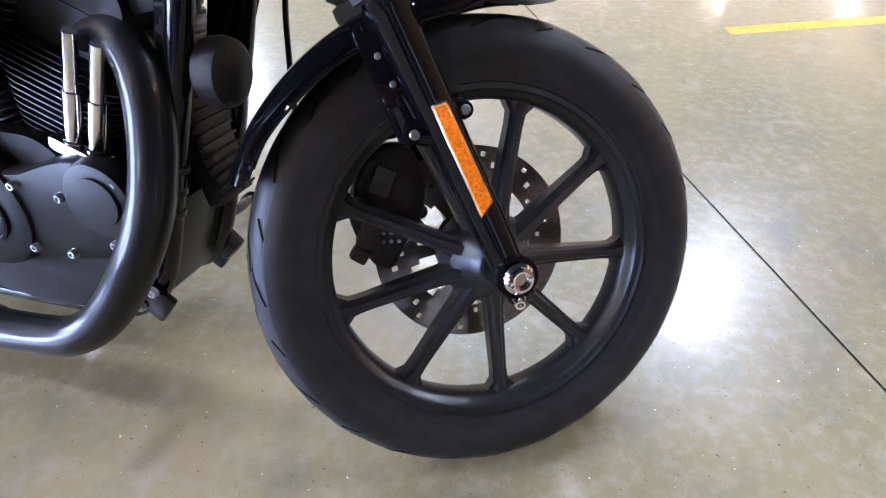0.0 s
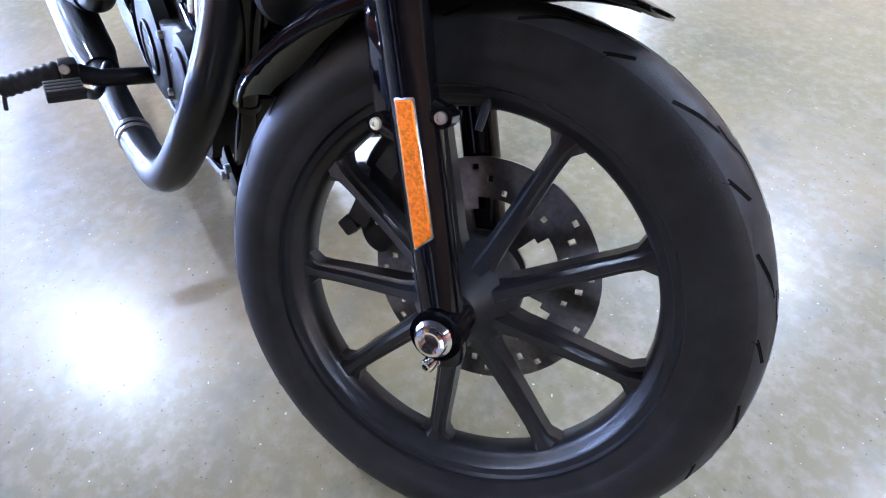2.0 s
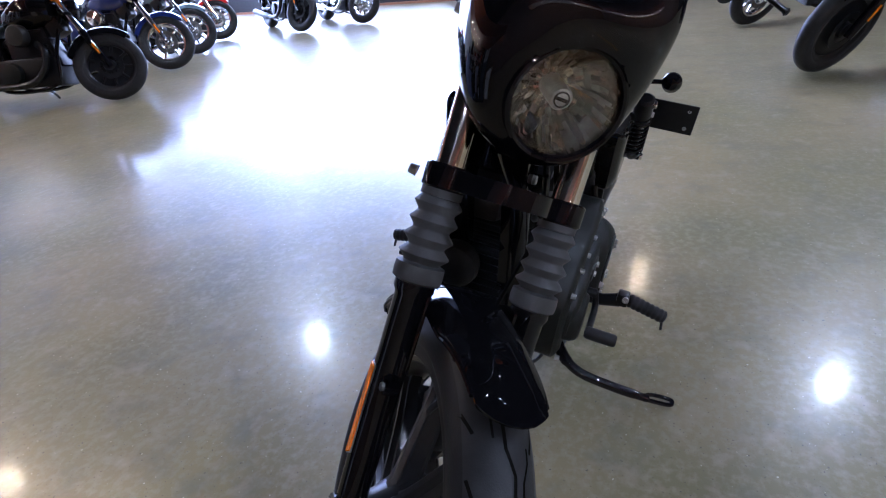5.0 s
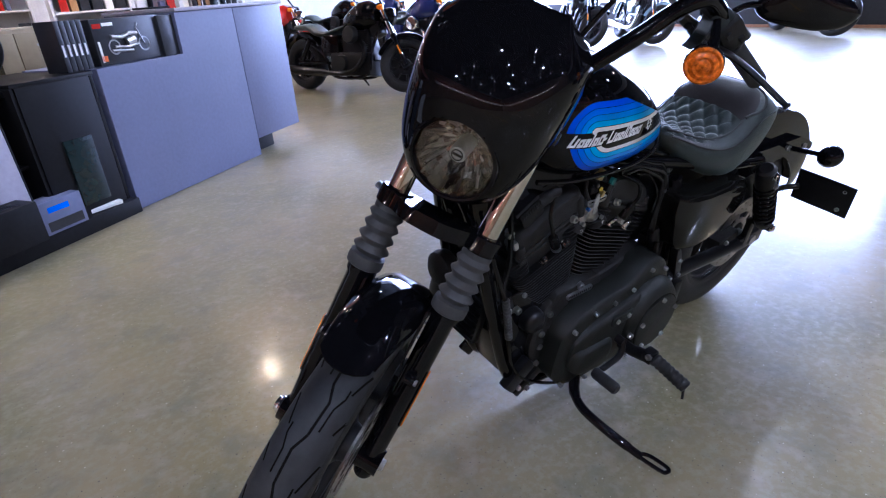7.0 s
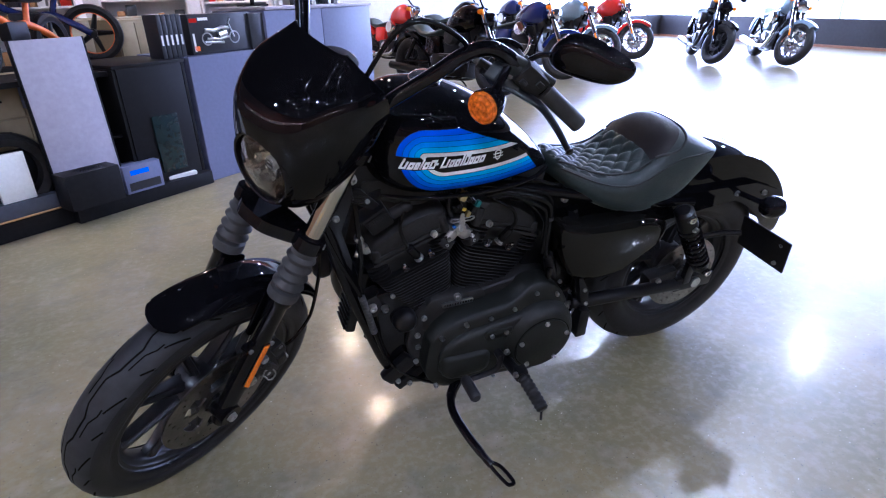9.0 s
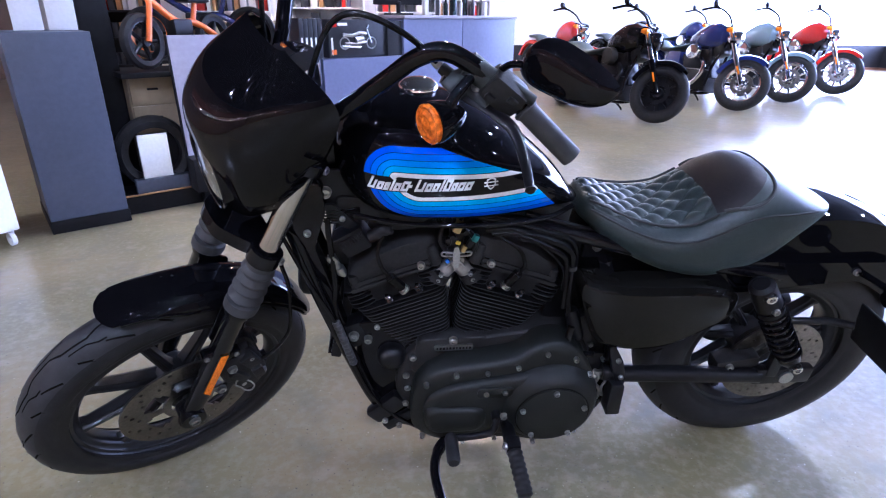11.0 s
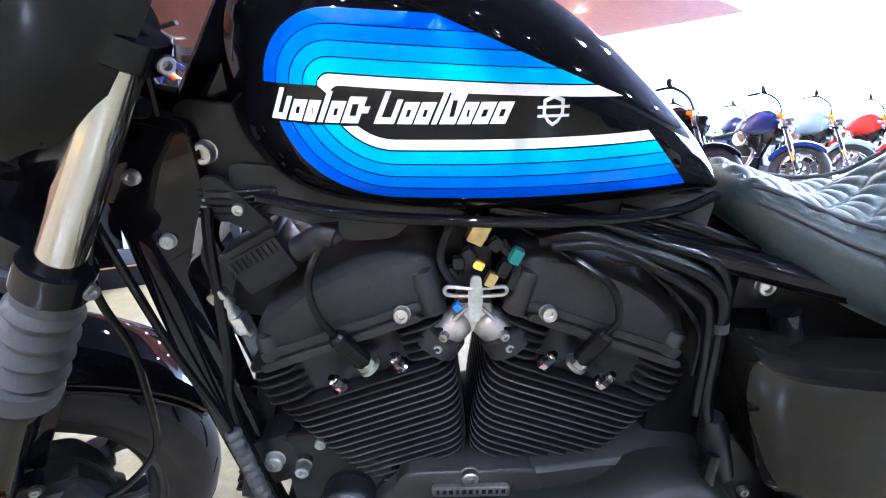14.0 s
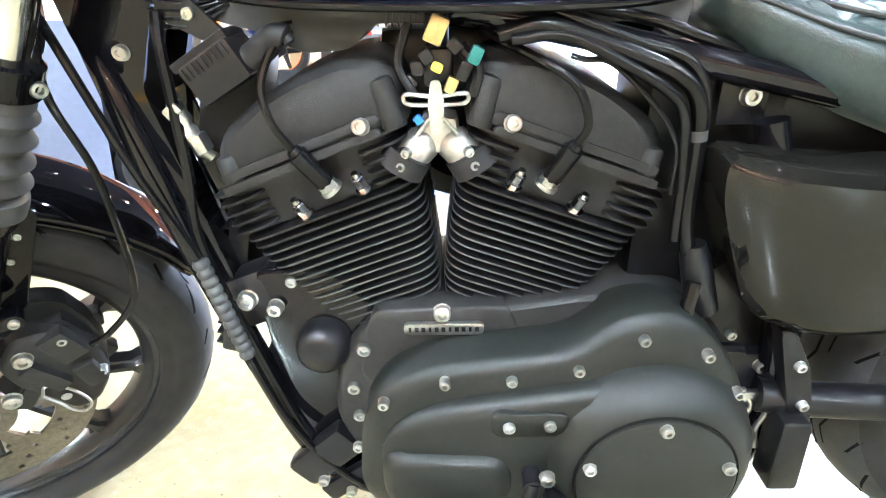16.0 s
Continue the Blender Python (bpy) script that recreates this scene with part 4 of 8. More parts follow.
prism(bm, rounded([(0.869, 0.4255), (0.869, 0.4405), (0.778, 0.4405), (0.778, 0.4255)], 0.007), 0.097, 0.1035, 0.001, 0.0006)
badge = part("badge_plate", bm, STEEL, crank, "small steel plate with unreadable letters")
for k in range(11):
    bm = bmesh.new()
    block(bm, (0.862 - 0.0076 * k, 0.1042, 0.433), (0.0045 if k % 3 else 0.003, 0.0006, 0.006), 0)
    part("letter_bar", bm, SATIN, badge)
bolt(crank, (0.825, 0.097, 0.452), 0.0098, 0.009)
for p in ((0.918, 0.095, 0.402), (0.935, 0.095, 0.345), (0.932, 0.093, 0.30)):
    bolt(crank, p, 0.0085, 0.008)
bm = bmesh.new()
lathe(bm, [(0.0001, 0.026), (0.018, 0.0245), (0.027, 0.019), (0.0315, 0.01), (0.033, 0.0), (0.033, -0.04)], (0.968, 0.085, 0.4), "Y", 32)
part("oil_filter", bm, SATIN, crank, "black oil filter end")


def fin_outline(px, py, r):
    return rounded([(-px, -py), (px, -py), (px, py), (-px, py)], r, 5)


def cylinder(s):
    """One finned cylinder with head and rocker box, tipped along the frame."""
    a = radians(20) * s
    base = Vector((0.825 + 0.056 * s, 0, 0.415))
    M = Matrix.Translation(base) @ Matrix.Rotation(a, 4, "Y")
    bm = bmesh.new()
    tube(bm, [M @ Vector((0, 0, 0.0)), M @ Vector((0, 0, 0.2))], 0.057, 32)
    block(bm, M @ Vector((0, 0, 0.19)), (0.13, 0.135, 0.07), 0.012, Matrix.Rotation(a, 4, "Y"))
    body = part("cylinder", bm, FIN, bike, "black finned cylinder")
    for k in range(15):
        t = 0.022 + 0.0103 * k
        f = k / 14
        px, py = 0.064 + 0.04 * f ** 0.8, 0.074 + 0.013 * f
        shift = 0.006 * s * f
        for z0, z1, inset, mat, name in ((t - 0.0013, t + 0.0013, 0.0, FIN, "fin"), (t - 0.0014, t + 0.0014, -0.0006, FIN_EDGE, "fin_edge")):
            if name == "fin_edge" and k > 12:
                continue
            bm = bmesh.new()
            o = fin_outline(px, py, 0.03)
            if name == "fin":
                o2 = fin_outline(px - 0.004, py - 0.004, 0.028)
                skin(bm, [[M @ Vector((x + shift, y, zz)) for x, y in q] for zz, q in ((z0 - 0.001, o2), (z0, o), (z1, o), (z1 + 0.001, o2))])
            else:
                o1, o0 = fin_outline(px + 0.0006, py + 0.0006, 0.03), fin_outline(px - 0.001, py - 0.001, 0.03)
                n = len(o1)
                vs = [[bm.verts.new(M @ Vector((x + shift, y, zz))) for x, y in q] for zz, q in ((t - 0.0011, o0), (t - 0.0009, o1), (t + 0.0009, o1), (t + 0.0011, o0))]
                for u, v in zip(vs, vs[1:]):
                    for i in range(n):
                        bm.faces.new((u[i], u[(i + 1) % n], v[(i + 1) % n], v[i]))
            part(name, bm, mat, body)
    # head fins at the two ends, broken in the middle by the plug bay
    for k in range(5):
        t = 0.178 + 0.0115 * k
        for e in (1, -1):
            cx = e * 0.082 + 0.006 * s
            bm = bmesh.new()
            skin(bm, [[M @ Vector((cx + x * w, y * w, zz)) for x, y in fin_outline(0.028, 0.086, 0.022)] for zz, w in ((t - 0.0022, 0.96), (t - 0.0014, 1), (t + 0.0014, 1), (t + 0.0022, 0.96))])
            part("fin", bm, FIN, body)
    bm = bmesh.new()
    skin(bm, [[M @ Vector((x + 0.006 * s, y, zz)) for x, y in fin_outline(0.1, 0.072, 0.03)] for zz in (0.172, 0.23)])
    part("cylinder_head", bm, FIN, body)
    # rocker box: a cast cover on a flanged housing
    X = lambda x: 0.825 + (x - 0.825) * s
    order = 1 if s > 0 else -1
    bm = bmesh.new()
    o = rounded([(X(x), z) for x, z in ((1.052, 0.598), (1.057, 0.626), (1.045, 0.656), (1.005, 0.687), (0.955, 0.713), (0.905, 0.73), (0.872, 0.729), (0.857, 0.706), (0.851, 0.664), (0.874, 0.652))][::order], 0.016, 3)
    prism(bm, o, -0.07, 0.066, 0.03, 0.02)
    box = part("rocker_box", bm, WRINKLE, body, "wrinkle black rocker box", sharp=42)
    for dz, yy in ((0.0, 0.0905), (0.0135, 0.0885)):
        bm = bmesh.new()
        o = rounded([(X(x), z + dz) for x, z in ((1.046, 0.592), (1.049, 0.601), (0.885, 0.662), (0.879, 0.655))][::order], 0.003, 2)
        prism(bm, o, 0.06, yy, 0.002, 0.0012)
        part("rocker_flange", bm, WRINKLE, box)
    for p0, p1, yy in (((0.866, 0.660), (0.880, 0.709), 0.079), ((1.034, 0.600), (1.043, 0.634), 0.077)):
        bm = bmesh.new()
        a0, a1 = Vector((X(p0[0]), yy, p0[1])), Vector((X(p1[0]), yy, p1[1]))
        w = a1 - a0
        tube(bm, [a0, a0 + w * 0.1, a0 + w * 0.85, a0 + w * 0.96, a1], [0.0125, 0.0135, 0.0125, 0.0105, 0.005], 16)
        part("rocker_boss", bm, WRINKLE, body)
    bolt(body, (X(0.899), 0.0925, 0.664), 0.0082, 0.009, M.to_3x3() @ Vector((0, 1, 0.25)))
    for q, z in ((0.905, 0.607), (0.970, 0.580)):
        p = Vector((X(q), 0.091, z))
        ax = (M.to_3x3() @ Vector((0, 0.55, 1))).normalized()
        bm = bmesh.new()
        tube(bm, [p - ax * 0.011, p - ax * 0.009, p - ax * 0.0088], [0.0095, 0.0095, 0.0065], 16)
        tube(bm, [p - ax * 0.009, p + ax * 0.008, p + ax * 0.009], [0.0068, 0.0068, 0.005], 6)
        tube(bm, [p + ax * 0.007, p + ax * 0.014], [0.0042, 0.0038], 10)
        part("head_bolt", bm, CHROME, body, "bright head bolt")
    p0, p1 = Vector((0.825 + 0.112 * s, 0.09, 0.602)), Vector((0.828 + 0.139 * s, 0.1, 0.645))
    bm = bmesh.new()
    ax = (p1 - p0).normalized()
    tube(bm, [p0 - ax * 0.006, p0 - ax * 0.0055, p0 - ax * 0.001, p0 - ax * 0.0008], [0.0112, 0.0122, 0.0122, 0.009], 18)
    tube(bm, [p0 - ax * 0.001, p0 + ax * 0.006], [0.0105, 0.0105], 6)
    part("spark_plug", bm, STEEL, body)
    bm = bmesh.new()
    tube(bm, [p0 + ax * 0.004, p0 + ax * 0.008, p0 + ax * 0.02, p1 - ax * 0.006, p1 - ax * 0.005, p1], [0.009, 0.0108, 0.0104, 0.0108, 0.0088, 0.007], 16)
    over = [p1, Vector((0.981, 0.106, 0.672)), Vector((0.988, 0.1, 0.705)), Vector((0.975, 0.09, 0.738)), Vector((0.962, 0.087, 0.745))] if s > 0 else [p1, Vector((0.681, 0.104, 0.665)), Vector((0.694, 0.104, 0.7)), Vector((0.727, 0.09, 0.722)), Vector((0.78, 0.05, 0.745))]
    tube(bm, catmull(over), 0.0042, 8)
    part("plug_lead", bm, CABLE, body, "black spark plug lead")
    # pushrod tubes on the other side
    for q in (-0.03, 0.03):
        bm = bmesh.new()
        a0, a1 = Vector((base.x + q * 0.8, -0.118, 0.44)), M @ Vector((q, -0.1, 0.2))
        if s > 0:
            a0, a1 = (Vector((0.952, -0.098, 0.455)), Vector((1.0, -0.098, 0.6))) if q < 0 else (Vector((0.987, -0.098, 0.448)), Vector((1.038, -0.098, 0.588)))
        w = (a1 - a0)
        tube(bm, [a0, a0 + w * 0.04, a0 + w * 0.05, a0 + w * 0.5, a0 + w * 0.51, a1], [0.0145, 0.0145, 0.0115, 0.0115, 0.0095, 0.0095], 16)
        part("pushrod_tube", bm, CHROME, body, "chrome pushrod tube")


cylinder(1)
cylinder(-1)
for s in (1, -1):
    bm = bmesh.new()
    block(bm, (0.962, -0.1, 0.446) if s > 0 else (0.75, -0.112, 0.437), (0.078, 0.03, 0.02), 0.005, Matrix.Rotation(radians(20 if s > 0 else 0), 4, "Y"))
    part("tappet_block", bm, CHROME, crank, "chrome tappet cover")

# intake between the cylinders
bm = bmesh.new()
for s in (1, -1):
    tube(bm, catmull([(0.825, 0.05, 0.648), (0.825 + 0.014 * s, 0.062, 0.64), (0.825 + 0.036 * s, 0.066, 0.618)]), [0.016] * 6 + [0.019] * 6 + [0.023], 18)
block(bm, (0.823, 0.05, 0.648), (0.04, 0.05, 0.04), 0.012)
manifold = part("intake_manifold", bm, ALU, bike, "bare cast aluminium intake manifold")
for s in (1, -1):
    bm = bmesh.new()
    tube(bm, [(0.825 + 0.03 * s, 0.068, 0.63), (0.825 + 0.041 * s, 0.069, 0.612)], [0.026, 0.026], 18)
    part("intake_seal", bm, RUBBER, manifold)
    for dz in (0.0, -0.014):
        bolt(manifold, (0.825 + (0.031 - dz * 0.4) * s, 0.09, 0.636 + dz), 0.005, 0.005, (0.3 * s, 1, 0))
bm = bmesh.new()
M = Matrix.Translation((0.825, 0.09, 0.682))
def leaf(pts, wid):
    tube(bm, [M @ Vector(p) for p in pts], wid, 8)
skin(bm, [[M @ Vector((x, y, z)) for x, z in rounded([(-0.005, -0.028), (0.005, -0.028), (0.008, 0.002), (0.0045, 0.024), (-0.0045, 0.024), (-0.008, 0.002)], 0.004)] for y in (-0.0015, 0.0015)])
for s in (1, -1):
    loop = [(0.005 * s, 0, 0.001), (0.026 * s, 0, 0.002), (0.031 * s, 0, 0.006), (0.03 * s, 0, 0.0105), (0.025 * s, 0, 0.0115), (0.005 * s, 0, 0.009)]
    leaf(catmull(loop, 4), 0.0022)
    leaf([(0.006 * s, -0.002, -0.012), (0.02 * s, -0.008, -0.03)], 0.0024)
part("bracket", bm, STEEL, bike, "bright pressed steel bracket between the cylinders")
for x, mat, name in ((0.843, BLUE_TAG, "blue_clip"),):
    bm = bmesh.new()
    block(bm, (x, 0.085, 0.668), (0.008, 0.008, 0.009), 0.002, Matrix.Rotation(radians(40), 4, "Y"))
    part(name, bm, mat, manifold)
bm = bmesh.new()
block(bm, (0.823, 0.06, 0.715), (0.03, 0.035, 0.036), 0.006)
tube(bm, [(0.823, 0.06, 0.735), (0.823, 0.07, 0.765)], 0.0115, 14)
for q in ((0.842, 0.08, 0.716), (0.85, 0.075, 0.702), (0.833, 0.085, 0.727), (0.806, 0.08, 0.735)):
    block(bm, q, (0.012, 0.012, 0.013), 0.003, Matrix.Rotation(radians(q[0] * 4000 % 60), 4, "Y"))
tube(bm, catmull([(0.80, 0.075, 0.735), (0.785, 0.085, 0.715), (0.79, 0.085, 0.69)]), 0.006, 8)
tube(bm, catmull([(0.85, 0.07, 0.755), (0.86, 0.08, 0.72), (0.845, 0.085, 0.69)]), 0.0045, 8)
part("fuel_rail", bm, SATIN, bike)
for p, mat, name, size in (((0.787, 0.092, 0.728), TEAL, "teal_connector", (0.012, 0.011, 0.017)), ((0.823, 0.093, 0.718), YELLOW_TAG, "yellow_tag", (0.011, 0.004, 0.009)), ((0.81, 0.088, 0.701), BRASS, "fitting", (0.011, 0.011, 0.016)), ((0.798, 0.09, 0.714), SATIN, "plug", (0.012, 0.013, 0.018)), ((0.823, 0.08, 0.75), BRASS, "injector", (0.018, 0.018, 0.026))):
    bm = bmesh.new()
    block(bm, p, size, 0.003, Matrix.Rotation(radians(-25), 4, "Y"))
    part(name, bm, mat, bike)

# primary cover
bm = bmesh.new()
outline = rounded([(0.93, 0.225), (0.918, 0.345), (0.889, 0.39), (0.838, 0.418), (0.772, 0.426), (0.684, 0.436), (0.64, 0.478), (0.584, 0.484), (0.536, 0.45), (0.497, 0.385), (0.478, 0.30), (0.488, 0.20), (0.535, 0.152), (0.60, 0.14), (0.68, 0.165), (0.78, 0.16), (0.87, 0.165)], 0.035, 4)
prism(bm, outline, 0.088, 0.146, 0.03, 0.014)
prism(bm, rounded([(0.90, 0.25), (0.895, 0.335), (0.84, 0.375), (0.76, 0.39), (0.66, 0.405), (0.60, 0.43), (0.535, 0.40), (0.503, 0.33), (0.51, 0.23), (0.56, 0.175), (0.65, 0.185), (0.72, 0.215), (0.80, 0.195)], 0.04, 4), 0.15, 0.168, 0.03, 0.013)
lathe(bm, [(0.122, 0.15), (0.116, 0.172), (0.107, 0.187), (0.098, 0.197), (0.09, 0.2015), (0.086, 0.203), (0.0001, 0.203)], (0.6, 0, 0.305), "Y", 48)
skin(bm, [[(0.833 + x * k, y, 0.285 + z * k) for x, z in rounded([(-0.085, -0.045), (0.062, -0.045), (0.062, 0.04), (-0.085, 0.032)], 0.035, 5)] for k, y in ((1.05, 0.15), (1.0, 0.178), (0.9, 0.19), (0.75, 0.194))])
primary = part("primary_cover", bm, COVER, bike, "matte black primary cover", sharp=50)
bm = bmesh.new()
lathe(bm, [(0.0001, 0.2085), (0.081, 0.2085), (0.084, 0.2065), (0.0845, 0.203)], (0.6, 0, 0.305), "Y", 56)
derby = part("derby_cover", bm, COVER, primary, "round matte black clutch cover")
# raised near-black ring that paints in the dark gap round the cover
bm = bmesh.new()
lathe(bm, [(0.0847, 0.203), (0.0847, 0.2042), (0.0872, 0.2042), (0.0874, 0.2025)], (0.6, 0, 0.305), "Y", 56)
part("gap_shade_ring", bm, GROOVE_SHADE, derby)
for k in range(5):
    a = radians(90 + 72 * k)
    bolt(primary, (0.6 + 0.0755 * math.cos(a), 0.209, 0.305 + 0.0755 * math.sin(a)), 0.0066, 0.006)
bm = bmesh.new()
prism(bm, rounded([(0.775, 0.347), (0.695, 0.35), (0.69, 0.38), (0.775, 0.382)], 0.017, 5), 0.17, 0.1835, 0.003, 0.002)
part("inspection_cover", bm, COVER, primary)
for p in ((0.755, 0.1855, 0.364), (0.712, 0.1855, 0.366)):
    bolt(primary, p, 0.0066, 0.005)
for x, z in ((0.89, 0.376), (0.822, 0.403), (0.751, 0.406), (0.681, 0.419), (0.618, 0.457), (0.55, 0.436), (0.51, 0.386), (0.492, 0.31), (0.52, 0.19), (0.62, 0.155), (0.72, 0.178), (0.8, 0.172), (0.9, 0.2)):
    bolt(primary, (x, 0.1585, z), 0.0061, 0.009)

# shift shaft and lever, pegs, side stand
bm = bmesh.new()
tube(bm, [(0.728, 0.15, 0.292), (0.728, 0.205, 0.292)], 0.012, 16)
tube(bm, catmull([(0.728, 0.2, 0.298), (0.74, 0.21, 0.262), (0.79, 0.212, 0.252), (0.835, 0.212, 0.25)]), 0.0085, 10)
shift = part("shift_lever", bm, SATIN, bike, "black shift lever")
bm = bmesh.new()
tube(bm, [(0.835, 0.205, 0.25), (0.835, 0.212, 0.25), (0.835, 0.275, 0.25), (0.835, 0.28, 0.25)], [0.012, 0.0155, 0.0155, 0.012], 16)
part("toe_peg", bm, RUBBER, shift, "ribbed rubber toe peg")
bolt(shift, (0.715, 0.206, 0.312), 0.008, 0.008)
for side in (1, -1):
    S = lambda x, y, z: Vector((x, side * y, z))
    bm = bmesh.new()
    tube(bm, [S(0.7, 0.1, 0.255), S(0.7, 0.22, 0.262), S(0.702, 0.262, 0.278)], [0.016, 0.016, 0.018], 14)
    block(bm, S(0.703, 0.268, 0.286), (0.034, 0.03, 0.034), 0.007)
    mount = part("peg_mount", bm, SATIN, bike)
    bm = bmesh.new()
    tube(bm, [S(0.702 - 0.009 * k / 31, 0.28 + 0.098 * k / 31, 0.286 - 0.026 * k / 31) for k in range(32)], [0.011] + [0.0158, 0.0176, 0.0176, 0.0158] * 7 + [0.0165, 0.0165, 0.012], 16)
    tube(bm, [S(0.694, 0.37, 0.262), S(0.694, 0.376, 0.235), S(0.694, 0.378, 0.222)], 0.0035, 8)
    part("foot_peg", bm, RUBBER, bike, "black rubber foot peg with a feeler")
    bolt(mount, S(0.72, 0.275, 0.294), 0.008, 0.006, (1, 0, 0.3))
bm = bmesh.new()
tube(bm, catmull([(0.62, -0.2, 0.25), (0.7, -0.235, 0.235), (0.75, -0.255, 0.262), (0.775, -0.262, 0.278)]), 0.009, 10)
pedal = part("brake_pedal", bm, SATIN, bike, "black brake pedal")
bm = bmesh.new()
for k in range(4):
    block(bm, (0.757 + 0.012 * k, -0.285, 0.288), (0.009, 0.055, 0.01), 0.002)
block(bm, (0.775, -0.285, 0.28), (0.05, 0.058, 0.012), 0.003)
part("pedal_pad", bm, RUBBER, pedal)
bm = bmesh.new()
tube(bm, catmull([(0.8, 0.129, 0.195), (0.835, 0.157, 0.18), (0.862, 0.185, 0.168), (0.873, 0.228, 0.154), (0.862, 0.299, 0.138), (0.842, 0.363, 0.12), (0.832, 0.39, 0.112)]), [0.02, 0.019, 0.017] + [0.0145] * 8 + [0.012] * 14 + [0.01] * 6, 12)
loop = [(0.836, 0.377, 0.114), (0.832, 0.396, 0.108), (0.815, 0.441, 0.099), (0.806, 0.451, 0.099), (0.794, 0.445, 0.099), (0.808, 0.399, 0.106), (0.836, 0.377, 0.114)]
tube(bm, catmull(loop, 5), 0.0052, 8)
part("side_stand", bm, GLOSS, bike, "black side stand with a looped foot")
bm = bmesh.new()
prism(bm, rounded([(0.468, 0.45), (0.452, 0.45), (0.424, 0.4), (0.406, 0.335), (0.41, 0.312), (0.43, 0.322)], 0.006, 2), 0.118, 0.138, 0.003, 0.002)
prism(bm, rounded([(0.447, 0.338), (0.414, 0.336), (0.409, 0.234), (0.444, 0.234)], 0.005, 2), 0.122, 0.156, 0.003, 0.002)
bracket = part("passenger_peg_bracket", bm, SATIN, bike)
for p in ((0.438, 0.1405, 0.405), (0.422, 0.1405, 0.35)):
    bolt(bracket, p, 0.006, 0.006)
bm = bmesh.new()
block(bm, (0.495, 0.07, 0.425), (0.09, 0.03, 0.15), 0.008, Matrix.Rotation(radians(8), 4, "Y"))
block(bm, (0.465, 0.085, 0.36), (0.06, 0.03, 0.06), 0.006)
pivot_plate = part("pivot_plate", bm, SATIN, bike, "black swingarm pivot plate")
bolt(pivot_plate, (0.455, 0.101, 0.375), 0.008, 0.008)
bolt(pivot_plate, (0.49, 0.087, 0.41), 0.006, 0.006)
bm = bmesh.new()
tube(bm, catmull([(0.478, 0.115, 0.352), (0.468, 0.122, 0.335), (0.474, 0.124, 0.315), (0.458, 0.125, 0.29), (0.462, 0.125, 0.262)]), 0.0048, 10)
tube(bm, catmull([(0.455, 0.113, 0.352), (0.447, 0.122, 0.325), (0.455, 0.124, 0.3), (0.449, 0.124, 0.27)]), 0.0035, 10)
block(bm, (0.466, 0.118, 0.345), (0.026, 0.01, 0.014), 0.003)
part("linkage", bm, STEEL, bike, "bright zinc linkage with a return spring")

# ---- right side: gearcase cover and exhaust ----
bm = bmesh.new()
cover = rounded([(1.045, 0.44), (1.05, 0.36), (1.01, 0.30), (0.92, 0.28), (0.72, 0.27), (0.62, 0.3), (0.62, 0.38), (0.72, 0.42), (0.86, 0.41), (0.96, 0.45)], 0.03)
prism(bm, cover[::-1], -0.1, -0.122, 0.02, -0.01)
lathe(bm, [(0.058, -0.12), (0.053, -0.138), (0.045, -0.141), (0.0001, -0.141)], (1.005, 0, 0.395), "Y", 40)
lathe(bm, [(0.1, -0.115), (0.094, -0.137), (0.08, -0.142), (0.0001, -0.142)], (0.77, 0, 0.345), "Y", 48)
cam_cover = part("gearcase_cover", bm, COVER, bike, "matte black gearcase cover", sharp=50)
bm = bmesh.new()
lathe(bm, [(0.034, -0.142), (0.034, -0.1455), (0.031, -0.1465), (0.0001, -0.1465)], (1.01, 0, 0.399), "Y", 40)
part("timer_cover", bm, WRINKLE, cam_cover, "grey oval timer cover")
bm = bmesh.new()
lathe(bm, [(0.047, -0.142), (0.047, -0.1465), (0.043, -0.1475), (0.041, -0.1445), (0.0001, -0.1445)], (0.787, 0, 0.345), "Y", 48)
part("medallion", bm, SATIN, cam_cover, "round medallion with a pale plain shape")
bm = bmesh.new()
for k in range(3):
    block(bm, (0.787, -0.1452, 0.362 - 0.017 * k), (0.06 - 0.014 * (k == 2), 0.001, 0.009), 0)
part("medallion_bar", bm, WHITE_LINE, cam_cover)
for x, z in ((1.037, 0.423), (1.029, 0.366), (1.01, 0.33), (0.926, 0.299), (0.857, 0.296), (0.86, 0.395), (0.939, 0.39), (0.986, 0.43), (0.785, 0.278), (0.7, 0.29)):
    bolt(cam_cover, (x, -0.1325, z), 0.0066, 0.008, (0, -1, 0))

bm = bmesh.new()
path = catmull([(0.98, -0.05, 0.585), (1.035, -0.066, 0.59), (1.072, -0.08, 0.56), (1.084, -0.098, 0.49), (1.084, -0.126, 0.41), (1.06, -0.153, 0.33), (1.012, -0.175, 0.25), (0.955, -0.19, 0.203), (0.88, -0.195, 0.186), (0.74, -0.2, 0.18), (0.6, -0.203, 0.187), (0.5, -0.205, 0.195)], 6)
tube(bm, path, [0.026] * 8 + [0.0295] * (len(path) - 8), 28)
exhaust = part("front_exhaust", bm, PIPE, bike, "matte black swept exhaust pipe")
bm = bmesh.new()
tube(bm, [(0.52, -0.205, 0.193), (0.49, -0.206, 0.196), (0.44, -0.208, 0.203), (0.1, -0.212, 0.237), (-0.22, -0.215, 0.267), (-0.24, -0.215, 0.269)], [0.034, 0.038, 0.046, 0.048, 0.048, 0.04], 28)
part("muffler", bm, PIPE, exhaust)
bm = bmesh.new()
for p in ((0.79, 0.181), (0.77, 0.181)):
    lathe(bm, [(0.029, -0.004), (0.0325, -0.003), (0.0325, 0.003), (0.029, 0.004)], (p[0], -0.1985, p[1]), "X", 28, closed=True)
